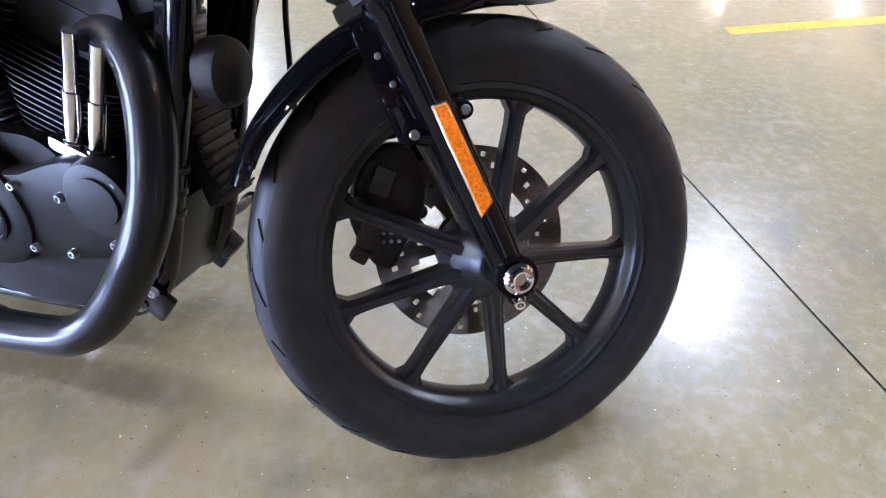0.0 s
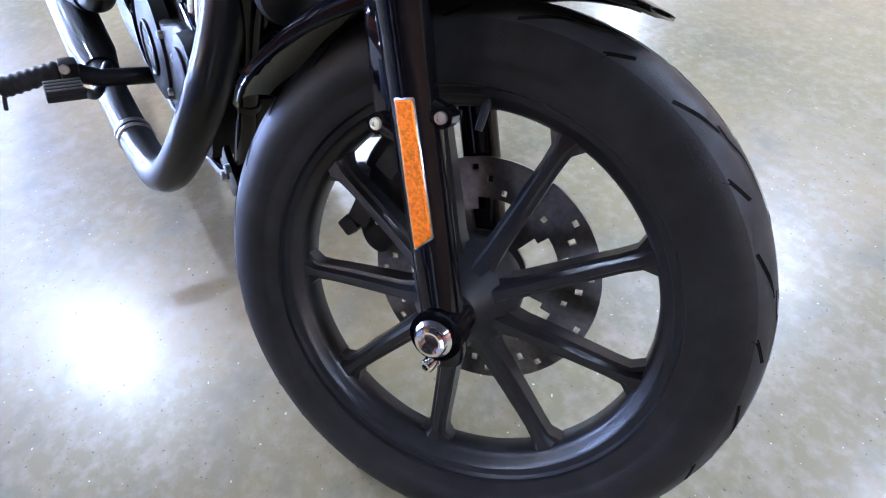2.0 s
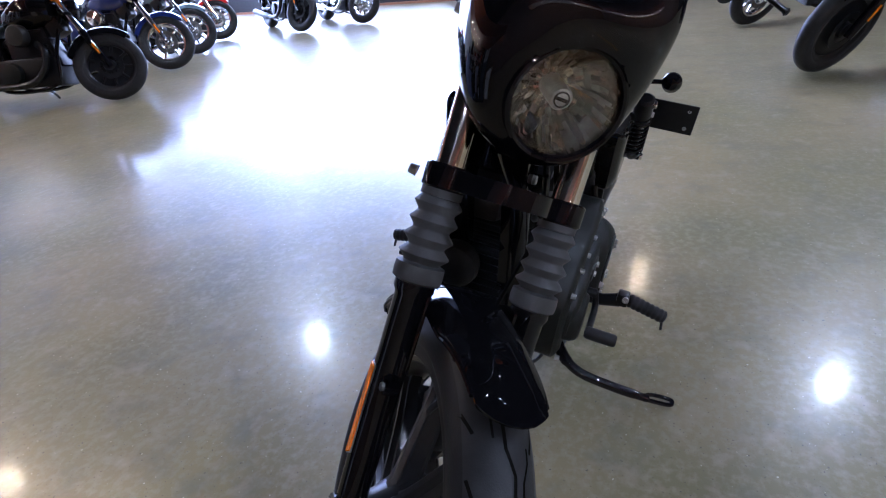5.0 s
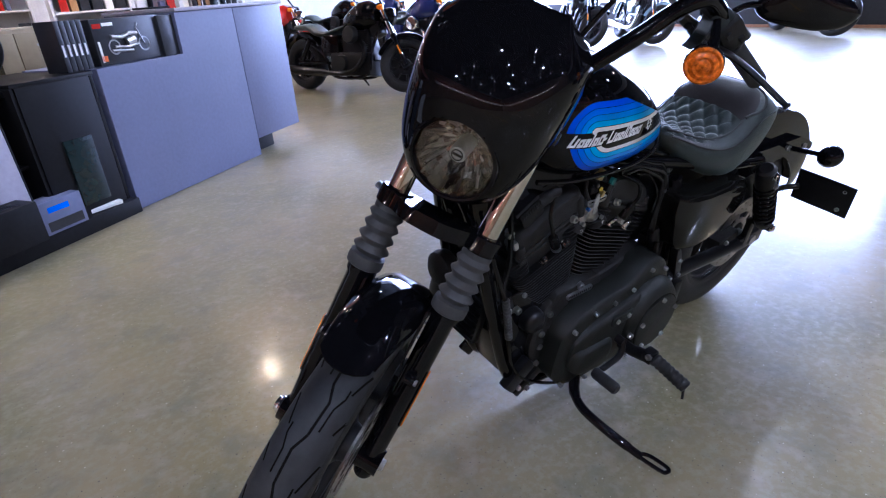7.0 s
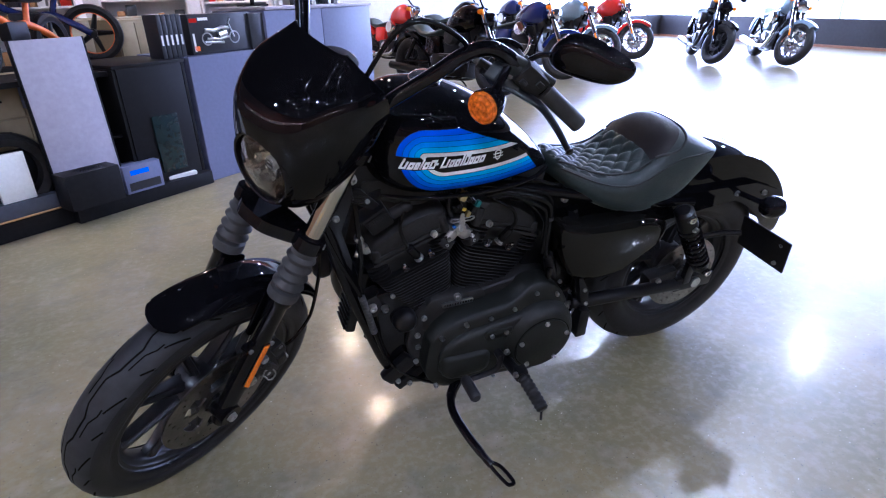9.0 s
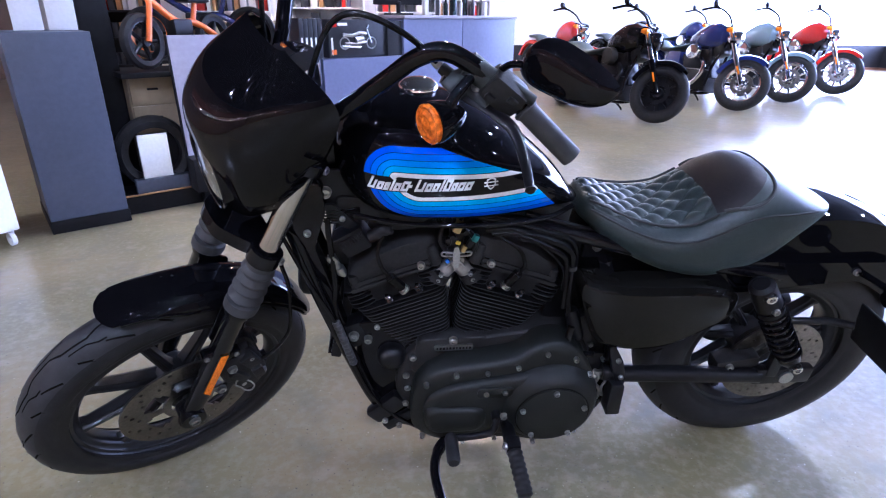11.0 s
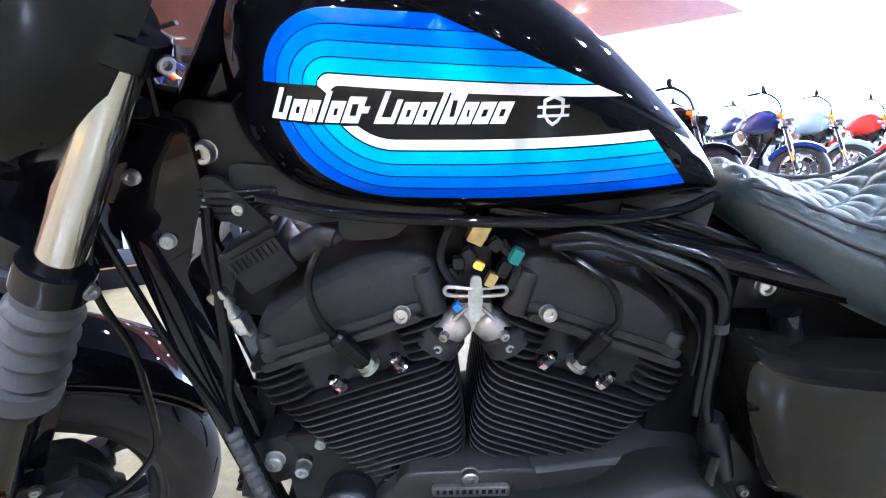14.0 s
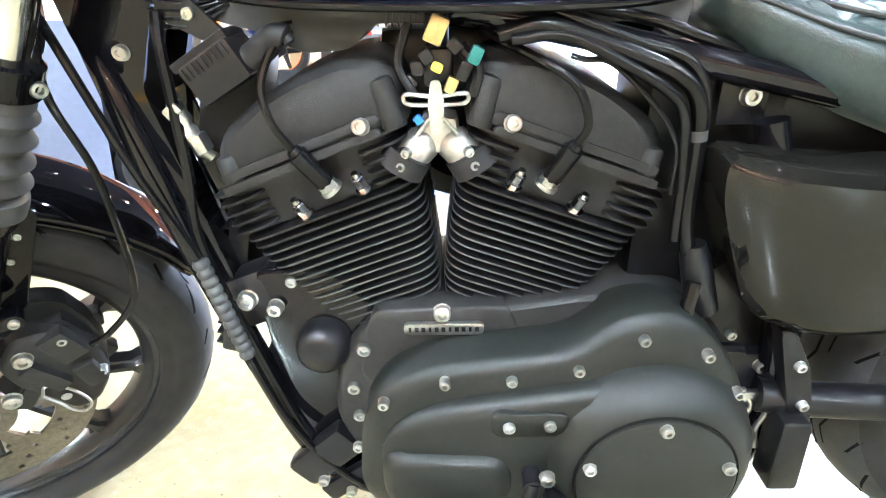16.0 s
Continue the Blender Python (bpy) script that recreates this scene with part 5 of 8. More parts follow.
part("pipe_clamp", bm, STEEL, exhaust)
bm = bmesh.new()
path = catmull([(0.66, -0.06, 0.585), (0.61, -0.12, 0.575), (0.575, -0.15, 0.52), (0.56, -0.165, 0.43), (0.52, -0.175, 0.35), (0.42, -0.185, 0.315)], 6)
tube(bm, path, 0.031, 24)
exhaust2 = part("rear_exhaust", bm, PIPE, bike, "matte black rear exhaust pipe")
bm = bmesh.new()
tube(bm, [(0.44, -0.185, 0.318), (0.42, -0.186, 0.316), (0.38, -0.19, 0.318), (0.1, -0.2, 0.35), (-0.2, -0.21, 0.38), (-0.22, -0.21, 0.38)], [0.032, 0.036, 0.045, 0.047, 0.047, 0.038], 24)
part("muffler", bm, PIPE, exhaust2)
bm = bmesh.new()
lathe(bm, [(0.0001, -0.2), (0.075, -0.2), (0.088, -0.192), (0.094, -0.175), (0.094, -0.13), (0.06, -0.11)], (0.8, 0, 0.6), "Y", 48)
part("air_cleaner", bm, WRINKLE, bike, "round black air cleaner")

# ---- seat, rear fender, side covers, shocks, swingarm ----
SEAT_X = [0.566, 0.56, 0.545, 0.512, 0.462, 0.40, 0.34, 0.29, 0.25, 0.20, 0.14, 0.07, 0.015, -0.012]
SEAT_W = [0.028, 0.048, 0.069, 0.09, 0.112, 0.13, 0.138, 0.14, 0.138, 0.133, 0.122, 0.098, 0.065, 0.033]
SEAT_T = [0.762, 0.781, 0.79, 0.784, 0.77, 0.762, 0.77, 0.8, 0.83, 0.846, 0.83, 0.796, 0.768, 0.755]
SEAT_B = [0.752, 0.745, 0.735, 0.71, 0.678, 0.65, 0.632, 0.624, 0.625, 0.632, 0.66, 0.71, 0.738, 0.745]
bm = bmesh.new()
rings = []
order = SEAT_X[::-1]
for k in range(141):
    x = order[0] + (order[-1] - order[0]) * k / 140
    w, t, b = (smooth_step(order, c[::-1], x) for c in (SEAT_W, SEAT_T, SEAT_B))
    ring = []
    for j in range(113):
        u = -1 + 2 * j / 112
        y = w * math.sin(u * math.pi / 2) if abs(u) < 1 else w * u
        dish = -0.012 * (1 - (u * u)) * math.exp(-((x - 0.4) / 0.12) ** 2)
        mid = b + 0.5 * (t - b)
        z = mid + (t - mid) * (1 - abs(y / w) ** 3.0) ** (1 / 2.2) + dish
        if 0.29 < x < 0.545 and abs(y) < 0.094 - 0.3 * max(0, x - 0.45):
            q = abs(math.sin((x * 0.85 + y) / 0.043 * math.pi) * math.sin((x * 0.85 - y) / 0.043 * math.pi))
            z += 0.0125 * q ** 0.42 - 0.005
        ring.append((x, y, z))
    under = [(0.985, 0.72), (0.94, 0.42), (0.865, 0.15), (0.78, 0.0)]
    ring += [(x, w * k, b + (mid - b) * h) for k, h in under] + [(x, 0, b)] + [(x, -w * k, b + (mid - b) * h) for k, h in under[::-1]]
    rings.append(ring)
skin(bm, rings)
seat = part("seat", bm, VINYL, bike, "black solo seat with a diamond-quilted top and a rear bolster", sharp=70)


def seat_top(x, y):
    w, t, b = (smooth_step(order, c[::-1], x) for c in (SEAT_W, SEAT_T, SEAT_B))
    mid = b + 0.5 * (t - b)
    return mid + (t - mid) * (1 - min(abs(y / w), 0.999) ** 3.0) ** (1 / 2.2)


for side in (1, -1):
    bm = bmesh.new()
    line = [(0.545, 0.05), (0.49, 0.075), (0.42, 0.095), (0.34, 0.106), (0.29, 0.108)]
    pts = [(x, side * y, seat_top(x, y) + 0.001) for x, y in [(v.x, v.y) for v in catmull([(a, b, 0) for a, b in line], 6)]]
    tube(bm, pts, 0.003, 8)
    part("seat_piping", bm, STITCH, seat)
for side in (1, -1):
    bm = bmesh.new()
    xs = [0.545 - 0.0125 * k for k in range(40)]
    pts = []
    for x in xs:
        w, t, b = (smooth_step(order, c[::-1], x) for c in (SEAT_W, SEAT_T, SEAT_B))
        pts.append((x, side * (0.955 * w + 0.0004), seat_top(x, 0.955 * w) + 0.0004))
    tube(bm, pts, 0.0024, 8)
    part("seat_seam", bm, STITCH, seat)
bm = bmesh.new()
arc = [(0.28, 0.108), (0.24, 0.118), (0.2, 0.112), (0.172, 0.08), (0.165, 0.0), (0.172, -0.08), (0.2, -0.112), (0.24, -0.118), (0.28, -0.108)]
tube(bm, [(v.x, v.y, seat_top(v.x, v.y) + 0.001) for v in catmull([(a, b, 0) for a, b in arc], 6)], 0.004, 8)
part("bolster_piping", bm, STITCH, seat)
bm = bmesh.new()
rows = []
for i in range(13):
    x = 0.168 + 0.124 * i / 12
    reach = 0.113 * math.sqrt(max(0.0, 1 - ((0.262 - x) / 0.096) ** 2)) if x < 0.262 else 0.113 - 0.35 * (x - 0.262)
    row = []
    for j in range(25):
        u = -1 + j / 12
        y = reach * u
        w = smooth_step(order, SEAT_W[::-1], x)
        k = math.asin(max(-1.0, min(1.0, y / w))) * 2 / math.pi
        row.append((x, y, seat_top(x, y) - 0.012 * (1 - k * k) * math.exp(-((x - 0.4) / 0.12) ** 2) + 0.0022))
    rows.append(row)
skin(bm, rows, closed=False)
part("bolster_insert", bm, INSERT, seat, "smooth dark brown bolster panel", sharp=70)

bm = bmesh.new()
prof = [(0.39, -0.092), (0.405, -0.0925), (0.418, -0.082), (0.426, -0.05), (0.4275, 0), (0.426, 0.05), (0.418, 0.082), (0.405, 0.0925), (0.39, 0.092), (0.392, 0.087), (0.414, 0.076), (0.421, 0.045), (0.4225, 0), (0.421, -0.045), (0.414, -0.076), (0.392, -0.087)]
rings = []
for k in range(37):
    a = radians(48 + (170 - 48) * k / 36)
    drop = 0.06 + 0.05 * math.sin(math.pi * k / 36)
    taper = 1 - 0.25 * max(0, (k - 28) / 8) ** 2
    rings.append([(HUB_R.x + (r - (drop if abs(y) > 0.086 else 0)) * math.cos(a), y * taper, HUB_R.z + (r - (drop if abs(y) > 0.086 else 0)) * math.sin(a)) for r, y in prof])
skin(bm, rings)
part("rear_fender", bm, GLOSS, bike, "gloss black chopped rear fender", sharp=55)
for side in (1, -1):
    S = lambda x, y, z: Vector((x, side * y, z))
    bm = bmesh.new()
    skin(bm, [[S(x, y, z) for x, z in rounded([(0.36, 0.655), (0.36, 0.60), (0.18, 0.575), (0.0, 0.59), (-0.16, 0.6), (-0.27, 0.575), (-0.275, 0.6), (-0.15, 0.645), (0.05, 0.65), (0.2, 0.66)], 0.012)] for y in (0.096, 0.112)])
    bmesh.ops.bevel(bm, geom=bm.edges[:], offset=0.003, segments=2, affect="EDGES", clamp_overlap=True)
    strut = part("fender_strut", bm, GLOSS, bike, "gloss black fender strut")
    for x, z in ((0.1, 0.615), (-0.08, 0.622), (-0.2, 0.605)):
        bolt(strut, S(x, 0.113, z), 0.008, 0.006, (0, side, 0))
    # stalk-mounted rear signal
    bm = bmesh.new()
    tube(bm, [S(-0.09, 0.11, 0.62), S(-0.088, 0.2, 0.634)], 0.008, 12)
    c = S(-0.085, 0.228, 0.637)
    lathe(bm, [(0.0001, 0.034), (0.018, 0.03), (0.03, 0.014), (0.033, -0.006), (0.031, -0.022), (0.026, -0.028), (0.0001, -0.03)], c, "X", 28)
    part("rear_signal", bm, GLOSS, bike, "small round black rear signal")
    # shock absorber
    top, low = S(0.178, 0.172, 0.628), S(0.036, 0.172, 0.412)
    d = (low - top).normalized()
    bm = bmesh.new()
    tube(bm, [top - d * 0.022, top - d * 0.015, top + d * 0.03, top + d * 0.075, top + d * 0.08], [0.018, 0.027, 0.0285, 0.0285, 0.02], 24)
    tube(bm, [top + d * 0.07, low], 0.011, 14)
    tube(bm, [low - d * 0.035, low - d * 0.03, low - d * 0.008, low + d * 0.012], [0.02, 0.027, 0.025, 0.014], 20)
    for p in (top, low):
        tube(bm, [p - S(0, 0.032, 0), p + S(0, 0.026, 0)], 0.014, 16)
    shock = part("shock_absorber", bm, SATIN, bike, "black shock absorber with a coil spring")
    bm = bmesh.new()
    u = d.orthogonal().normalized()
    v = d.cross(u)
    turns, n = 8.5, 150
    span = (low - top).length - 0.06
    tube(bm, [top + d * (0.045 + (span - 0.02) * k / n) + 0.0275 * (u * math.cos(2 * math.pi * turns * k / n) + v * math.sin(2 * math.pi * turns * k / n)) for k in range(n + 1)], 0.0046, 8)
    part("coil_spring", bm, GLOSS, shock)
    for p in (top, low):
        bolt(shock, p + S(0, 0.026, 0), 0.0115, 0.009, (0, side, 0), mat=CHROME)
    bolt(shock, top + d * 0.045 + S(0.0, 0.028, 0), 0.008, 0.006, (0, side, 0))
    # swingarm side
    bm = bmesh.new()
    tube(bm, [S(0.46, 0.115, 0.345), S(0.4, 0.122, 0.342), S(0.06, 0.13, 0.322)], 0.021, 14)
    block(bm, S(0.0, 0.13, 0.323), (0.15, 0.024, 0.05), 0.006)
    block(bm, S(0.035, 0.135, 0.37), (0.03, 0.02, 0.09), 0.006)
    arm = part("swingarm", bm, SATIN, bike, "satin black swingarm")
    bm = bmesh.new()
    tube(bm, [S(-0.005, 0.09, 0.323), S(-0.005, 0.148, 0.323)], 0.018, 18)
    loop = rounded([(-0.05, 0.31), (0.06, 0.31), (0.06, 0.336), (-0.05, 0.336)], 0.012)
    n = len(loop)
    part("axle_end", bm, STEEL, arm)
    # side cover
    bm = bmesh.new()
    o = rounded([(0.562, 0.645), (0.56, 0.60), (0.515, 0.475), (0.43, 0.445), (0.33, 0.452), (0.2, 0.535), (0.205, 0.605), (0.3, 0.625), (0.45, 0.63)], 0.035, 4)
    if side > 0:
        prism(bm, o, 0.09, 0.145, 0.04, 0.018)
    else:
        prism(bm, o[::-1], -0.09, -0.14, 0.04, -0.016)
    part("side_cover", bm, GLOSS if side < 0 else SCREEN, bike, "rounded gloss black side cover")
# the maker's tank of the rear caliper, the plate bracket
bm = bmesh.new()
block(bm, (0.115, 0.1, 0.345), (0.11, 0.05, 0.05), 0.012, Matrix.Rotation(radians(8), 4, "Y"))
rc = part("rear_caliper", bm, WRINKLE, bike)
bolt(rc, (0.14, 0.127, 0.35), 0.009, 0.006)
bm = bmesh.new()
tube(bm, [(0.05, 0.13, 0.5), (-0.03, 0.16, 0.52), (-0.06, 0.19, 0.53)], 0.009, 10)
block(bm, (-0.078, 0.255, 0.53), (0.006, 0.165, 0.105), 0.002, Matrix.Rotation(radians(10), 4, "Y"))
bracket = part("plate_bracket", bm, SATIN, bike, "empty black number plate bracket")
for y, z in ((0.31, 0.56), (0.31, 0.5)):
    bolt(bracket, (-0.073, y, z), 0.006, 0.004, (1, 0, 0))
bm = bmesh.new()
lathe(bm, [(0.0001, -0.135), (0.1, -0.135), (0.11, -0.13), (0.112, -0.115), (0.112, -0.105), (0.0001, -0.105)], HUB_R, "Y", 48)
part("drive_pulley", bm, SATIN, rear)

bm = bmesh.new()
block(bm, (0.825, -0.05, 0.685), (0.13, 0.07, 0.12), 0.016)
part("intake_plenum", bm, SATIN, bike, "black intake body")
for k, (x, z) in enumerate(((1.078, 0.43), (1.066, 0.395), (1.055, 0.36))):
    bm = bmesh.new()
    way = Vector((0.3, 0.0, 1.0)).normalized()
    c = Vector((x, -0.0675, z))
    tube(bm, [c - way * 0.006, c - way * 0.005, c + way * 0.005, c + way * 0.006], [0.017, 0.0185, 0.0185, 0.017], 16)
    part("cable_tie", bm, GAITER if k == 0 else SATIN, frame_ob)
bm = bmesh.new()
block(bm, (0.99, -0.088, 0.205), (0.075, 0.012, 0.06), 0.006, Matrix.Rotation(radians(38), 4, "Y"))
rm = part("front_mount_plate", bm, GLOSS, frame_ob)
for p in ((1.005, -0.095, 0.222), (0.972, -0.095, 0.187)):
    bolt(rm, p, 0.008, 0.007, (0, -1, 0))
# dark boxes between the cylinders and the tank, and behind the seat post
bm = bmesh.new()
prism(bm, rounded([(1.065, 0.81), (1.066, 0.768), (1.0, 0.75), (0.982, 0.741), (0.955, 0.728), (0.908, 0.731), (0.885, 0.754), (0.62, 0.75), (0.585, 0.73), (0.58, 0.775), (0.9, 0.80)], 0.01), -0.05, 0.052, 0.004, 0.003)
tunnel = part("tank_tunnel", bm, PLASTIC, bike, "dark grey plastic cover under the tank")
# near-black slips on the surface stand in for the slots' shade
for x, z in ((0.968, 0.757), (0.968, 0.748)):
    bm = bmesh.new()
    block(bm, (x, 0.0555, z), (0.012, 0.002, 0.003), 0.0005, Matrix.Rotation(radians(8), 4, "Y"))
    part("slot", bm, GROOVE_SHADE, tunnel)
bm = bmesh.new()
for k in range(5):
    block(bm, (0.872 - 0.006 * k, 0.0555, 0.765), (0.0022, 0.004, 0.03), 0.0006)
part("ribs", bm, PLASTIC, tunnel)
bm = bmesh.new()
tube(bm, catmull([(1.03, 0.085, 0.786), (0.95, 0.105, 0.777), (0.85, 0.112, 0.772), (0.74, 0.108, 0.769), (0.64, 0.085, 0.77), (0.58, 0.05, 0.775)], 6), 0.0055, 10)
part("tank_lip", bm, GLOSS, tank, "rolled lower seam of the tank")
bm = bmesh.new()
block(bm, (0.53, -0.02, 0.585), (0.16, 0.14, 0.27), 0.02)
part("battery_box", bm, SATIN, bike, "black battery box")
bm = bmesh.new()
block(bm, (1.055, -0.02, 0.672), (0.07, 0.07, 0.12), 0.014, Matrix.Rotation(radians(-15), 4, "Y"))
part("key_switch_housing", bm, WRINKLE, bike)

# ---- cables, hoses and coil ----
def cable(name, pts, r, mat=CABLE, seg=8):
    bm = bmesh.new()
    tube(bm, catmull(pts), r, seg)
    return part(name, bm, mat, bike)


for k in range(5):
    cable("wiring", [(1.165, 0.05, 0.85 - 0.011 * k), (1.125, 0.06, 0.795 - 0.006 * k), (1.06, 0.066, 0.785 - 0.007 * k), (1.0, 0.045, 0.785)], 0.0022)
cable("wire_sleeve", [(1.085, 0.07, 0.77), (1.084, 0.08, 0.73), (1.08, 0.09, 0.62), (1.085, 0.09, 0.54), (1.05, 0.088, 0.4), (1.02, 0.085, 0.29)], 0.006)
cable("throttle_cable", [(1.18, 0.095, 0.77), (1.133, 0.1, 0.636), (1.086, 0.1, 0.52), (1.055, 0.1, 0.395), (1.02, 0.095, 0.28), (0.96, 0.1, 0.2), (0.85, 0.12, 0.145), (0.74, 0.14, 0.16)], 0.0045)
bm = bmesh.new()
pts = catmull([(1.086, 0.1, 0.525), (1.07, 0.101, 0.46), (1.055, 0.1, 0.395)], 18)
tube(bm, pts, [0.0095 if k % 3 else 0.0072 for k in range(len(pts))], 10)
part("ribbed_sleeve", bm, GAITER, bike)
cable("breather_hose", [(0.765, 0.09, 0.745), (0.728, 0.098, 0.753), (0.688, 0.1, 0.741), (0.641, 0.1, 0.725), (0.603, 0.1, 0.708), (0.58, 0.1, 0.684), (0.574, 0.1, 0.64), (0.571, 0.1, 0.56), (0.556, 0.102, 0.5)], 0.0082, seg=14)
cable("rear_harness", [(0.755, 0.1, 0.741), (0.708, 0.105, 0.744), (0.655, 0.108, 0.72), (0.617, 0.108, 0.698), (0.594, 0.106, 0.674), (0.585, 0.104, 0.62), (0.58, 0.1, 0.54)], 0.0055, seg=10)
cable("rear_harness", [(0.72, 0.085, 0.765), (0.687, 0.09, 0.753), (0.639, 0.09, 0.735), (0.597, 0.09, 0.722), (0.574, 0.09, 0.697), (0.567, 0.09, 0.66), (0.566, 0.09, 0.6)], 0.0062, seg=10)
cable("rear_harness", [(0.70, 0.095, 0.726), (0.688, 0.1, 0.723), (0.663, 0.1, 0.719), (0.622, 0.1, 0.683), (0.594, 0.1, 0.643), (0.59, 0.098, 0.59)], 0.0028, seg=8)
cable("rear_harness", [(0.68, 0.06, 0.765), (0.62, 0.07, 0.752), (0.57, 0.07, 0.735), (0.53, 0.06, 0.72)], 0.006, seg=10)
bm = bmesh.new()
tube(bm, [(0.5755, 0.1, 0.656), (0.575, 0.1, 0.651), (0.5745, 0.1, 0.646)], [0.0092, 0.0095, 0.0092], 14)
part("hose_clamp", bm, GAITER, bike)
bm = bmesh.new()
skin(bm, [[(x, y, z) for x, z in rounded([(0.545, 0.715), (0.27, 0.672), (0.25, 0.59), (0.5, 0.59), (0.55, 0.62)], 0.02)] for y in (0.035, 0.05)])
part("frame_plate", bm, SATIN, bike, "flat black plate under the seat")
cable("starter_cable", [(0.56, 0.12, 0.5), (0.565, 0.13, 0.46), (0.54, 0.135, 0.43), (0.5, 0.13, 0.42)], 0.008)
bm = bmesh.new()
tube(bm, [(0.559, 0.1, 0.535), (0.555, 0.1, 0.52), (0.545, 0.103, 0.48), (0.535, 0.105, 0.455)], [0.012, 0.016, 0.017, 0.014], 16)
part("starter_boot", bm, SATIN, bike)
bm = bmesh.new()
coil_m = Matrix.Translation((1.033, 0.062, 0.717)) @ Matrix.Rotation(radians(30), 4, "Y")
block(bm, (0, 0, 0), (0.06, 0.06, 0.042), 0.006, coil_m)
block(bm, coil_m @ Vector((0.002, 0.0, 0.023)), (0.066, 0.05, 0.01), 0.003, coil_m.to_3x3().to_4x4())
coil = part("ignition_coil", bm, SATIN, bike, "dark grey ribbed ignition coil")
for k in range(9):
    bm = bmesh.new()
    block(bm, coil_m @ Vector((-0.024 + 0.006 * k, 0.031, 0.012)), (0.0022, 0.003, 0.012), 0.0007, coil_m.to_3x3().to_4x4())
    part("rib", bm, SATIN, coil)
bm = bmesh.new()
tube(bm, catmull([(1.0, 0.075, 0.728), (0.985, 0.08, 0.738), (0.974, 0.085, 0.748), (0.962, 0.086, 0.747), (0.958, 0.087, 0.742)], 5), [0.0135] * 8 + [0.0115] * 8 + [0.006] * 5, 14)
part("coil_boot", bm, RUBBER, coil, "black rubber coil boot")
bm = bmesh.new()
skin(bm, [[(x, y, z) for x, z in rounded([(1.088, 0.80), (1.07, 0.80), (1.022, 0.748), (1.036, 0.738), (1.085, 0.765)], 0.006)] for y in (0.06, 0.068)])
coil_bracket = part("coil_bracket", bm, SATIN, coil)
bolt(coil_bracket, (1.055, 0.068, 0.768), 0.006, 0.005)
bm = bmesh.new()
tube(bm, catmull([(1.086, 0.078, 0.69), (1.078, 0.08, 0.676), (1.076, 0.078, 0.66), (1.07, 0.075, 0.642), (1.06, 0.07, 0.63)], 4), [0.006, 0.0095, 0.007, 0.0095, 0.0065, 0.0105, 0.0105, 0.006, 0.009, 0.006, 0.006], 12)
block(bm, (1.083, 0.083, 0.682), (0.018, 0.014, 0.012), 0.003, Matrix.Rotation(radians(35), 4, "Y"))
block(bm, (1.064, 0.08, 0.648), (0.012, 0.02, 0.02), 0.003, Matrix.Rotation(radians(20), 4, "Y"))
part("hose_fitting", bm, STEEL, bike, "bright metal hose fittings beside the cylinder")
bm = bmesh.new()
skin(bm, [[(x, y, z) for x, z in rounded([(1.11, 0.87), (1.11, 0.79), (1.03, 0.775), (1.02, 0.86)], 0.02)] for y in (0.04, 0.05)])
cp = part("coil_plate", bm, SATIN, bike)
bolt(cp, (1.085, 0.051, 0.82), 0.011, 0.012)
bm = bmesh.new()
block(bm, (0.52, 0.055, 0.68), (0.05, 0.02, 0.06), 0.006)
sb = part("seat_bracket", bm, SATIN, bike)
bolt(sb, (0.516, 0.066, 0.68), 0.0095, 0.008)
bm = bmesh.new()
block(bm, (1.05, 0.05, 0.455), (0.07, 0.05, 0.07), 0.014, Matrix.Rotation(radians(20), 4, "Y"))
em = part("engine_mount", bm, SATIN, bike)
bm = bmesh.new()
prism(bm, rounded([(1.046, 0.495), (1.03, 0.34), (1.001, 0.232), (0.945, 0.166), (0.9, 0.152), (0.88, 0.2), (0.9, 0.44), (0.96, 0.5)], 0.018, 3), 0.05, 0.07, 0.006, 0.004)
mount_plate = part("engine_plate", bm, GLOSS, bike, "gloss black engine plate inside the frame tube")
for p in ((0.994, 0.074, 0.236), (0.96, 0.074, 0.212), (0.949, 0.074, 0.277), (0.998, 0.074, 0.482)):
    bolt(mount_plate, p, 0.0068, 0.006)
bolt(em, (1.052, 0.077, 0.46), 0.011, 0.01)
bolt(em, (1.02, 0.077, 0.45), 0.009, 0.012)
bm = bmesh.new()
block(bm, (0.985, 0.085, 0.225), (0.1, 0.03, 0.05), 0.01, Matrix.Rotation(radians(42), 4, "Y"))
block(bm, (0.95, 0.09, 0.185), (0.1, 0.016, 0.03), 0.006, Matrix.Rotation(radians(35), 4, "Y"))
fm = part("front_mount", bm, SATIN, bike)
for p in ((0.99, 0.101, 0.19), (0.955, 0.1, 0.168), (0.938, 0.1, 0.25)):
    bolt(fm, p, 0.007, 0.006)

# ---- the showroom ----
X0, X1, Y0, Y1 = -10.3, 8.0, -11.4, 10.5


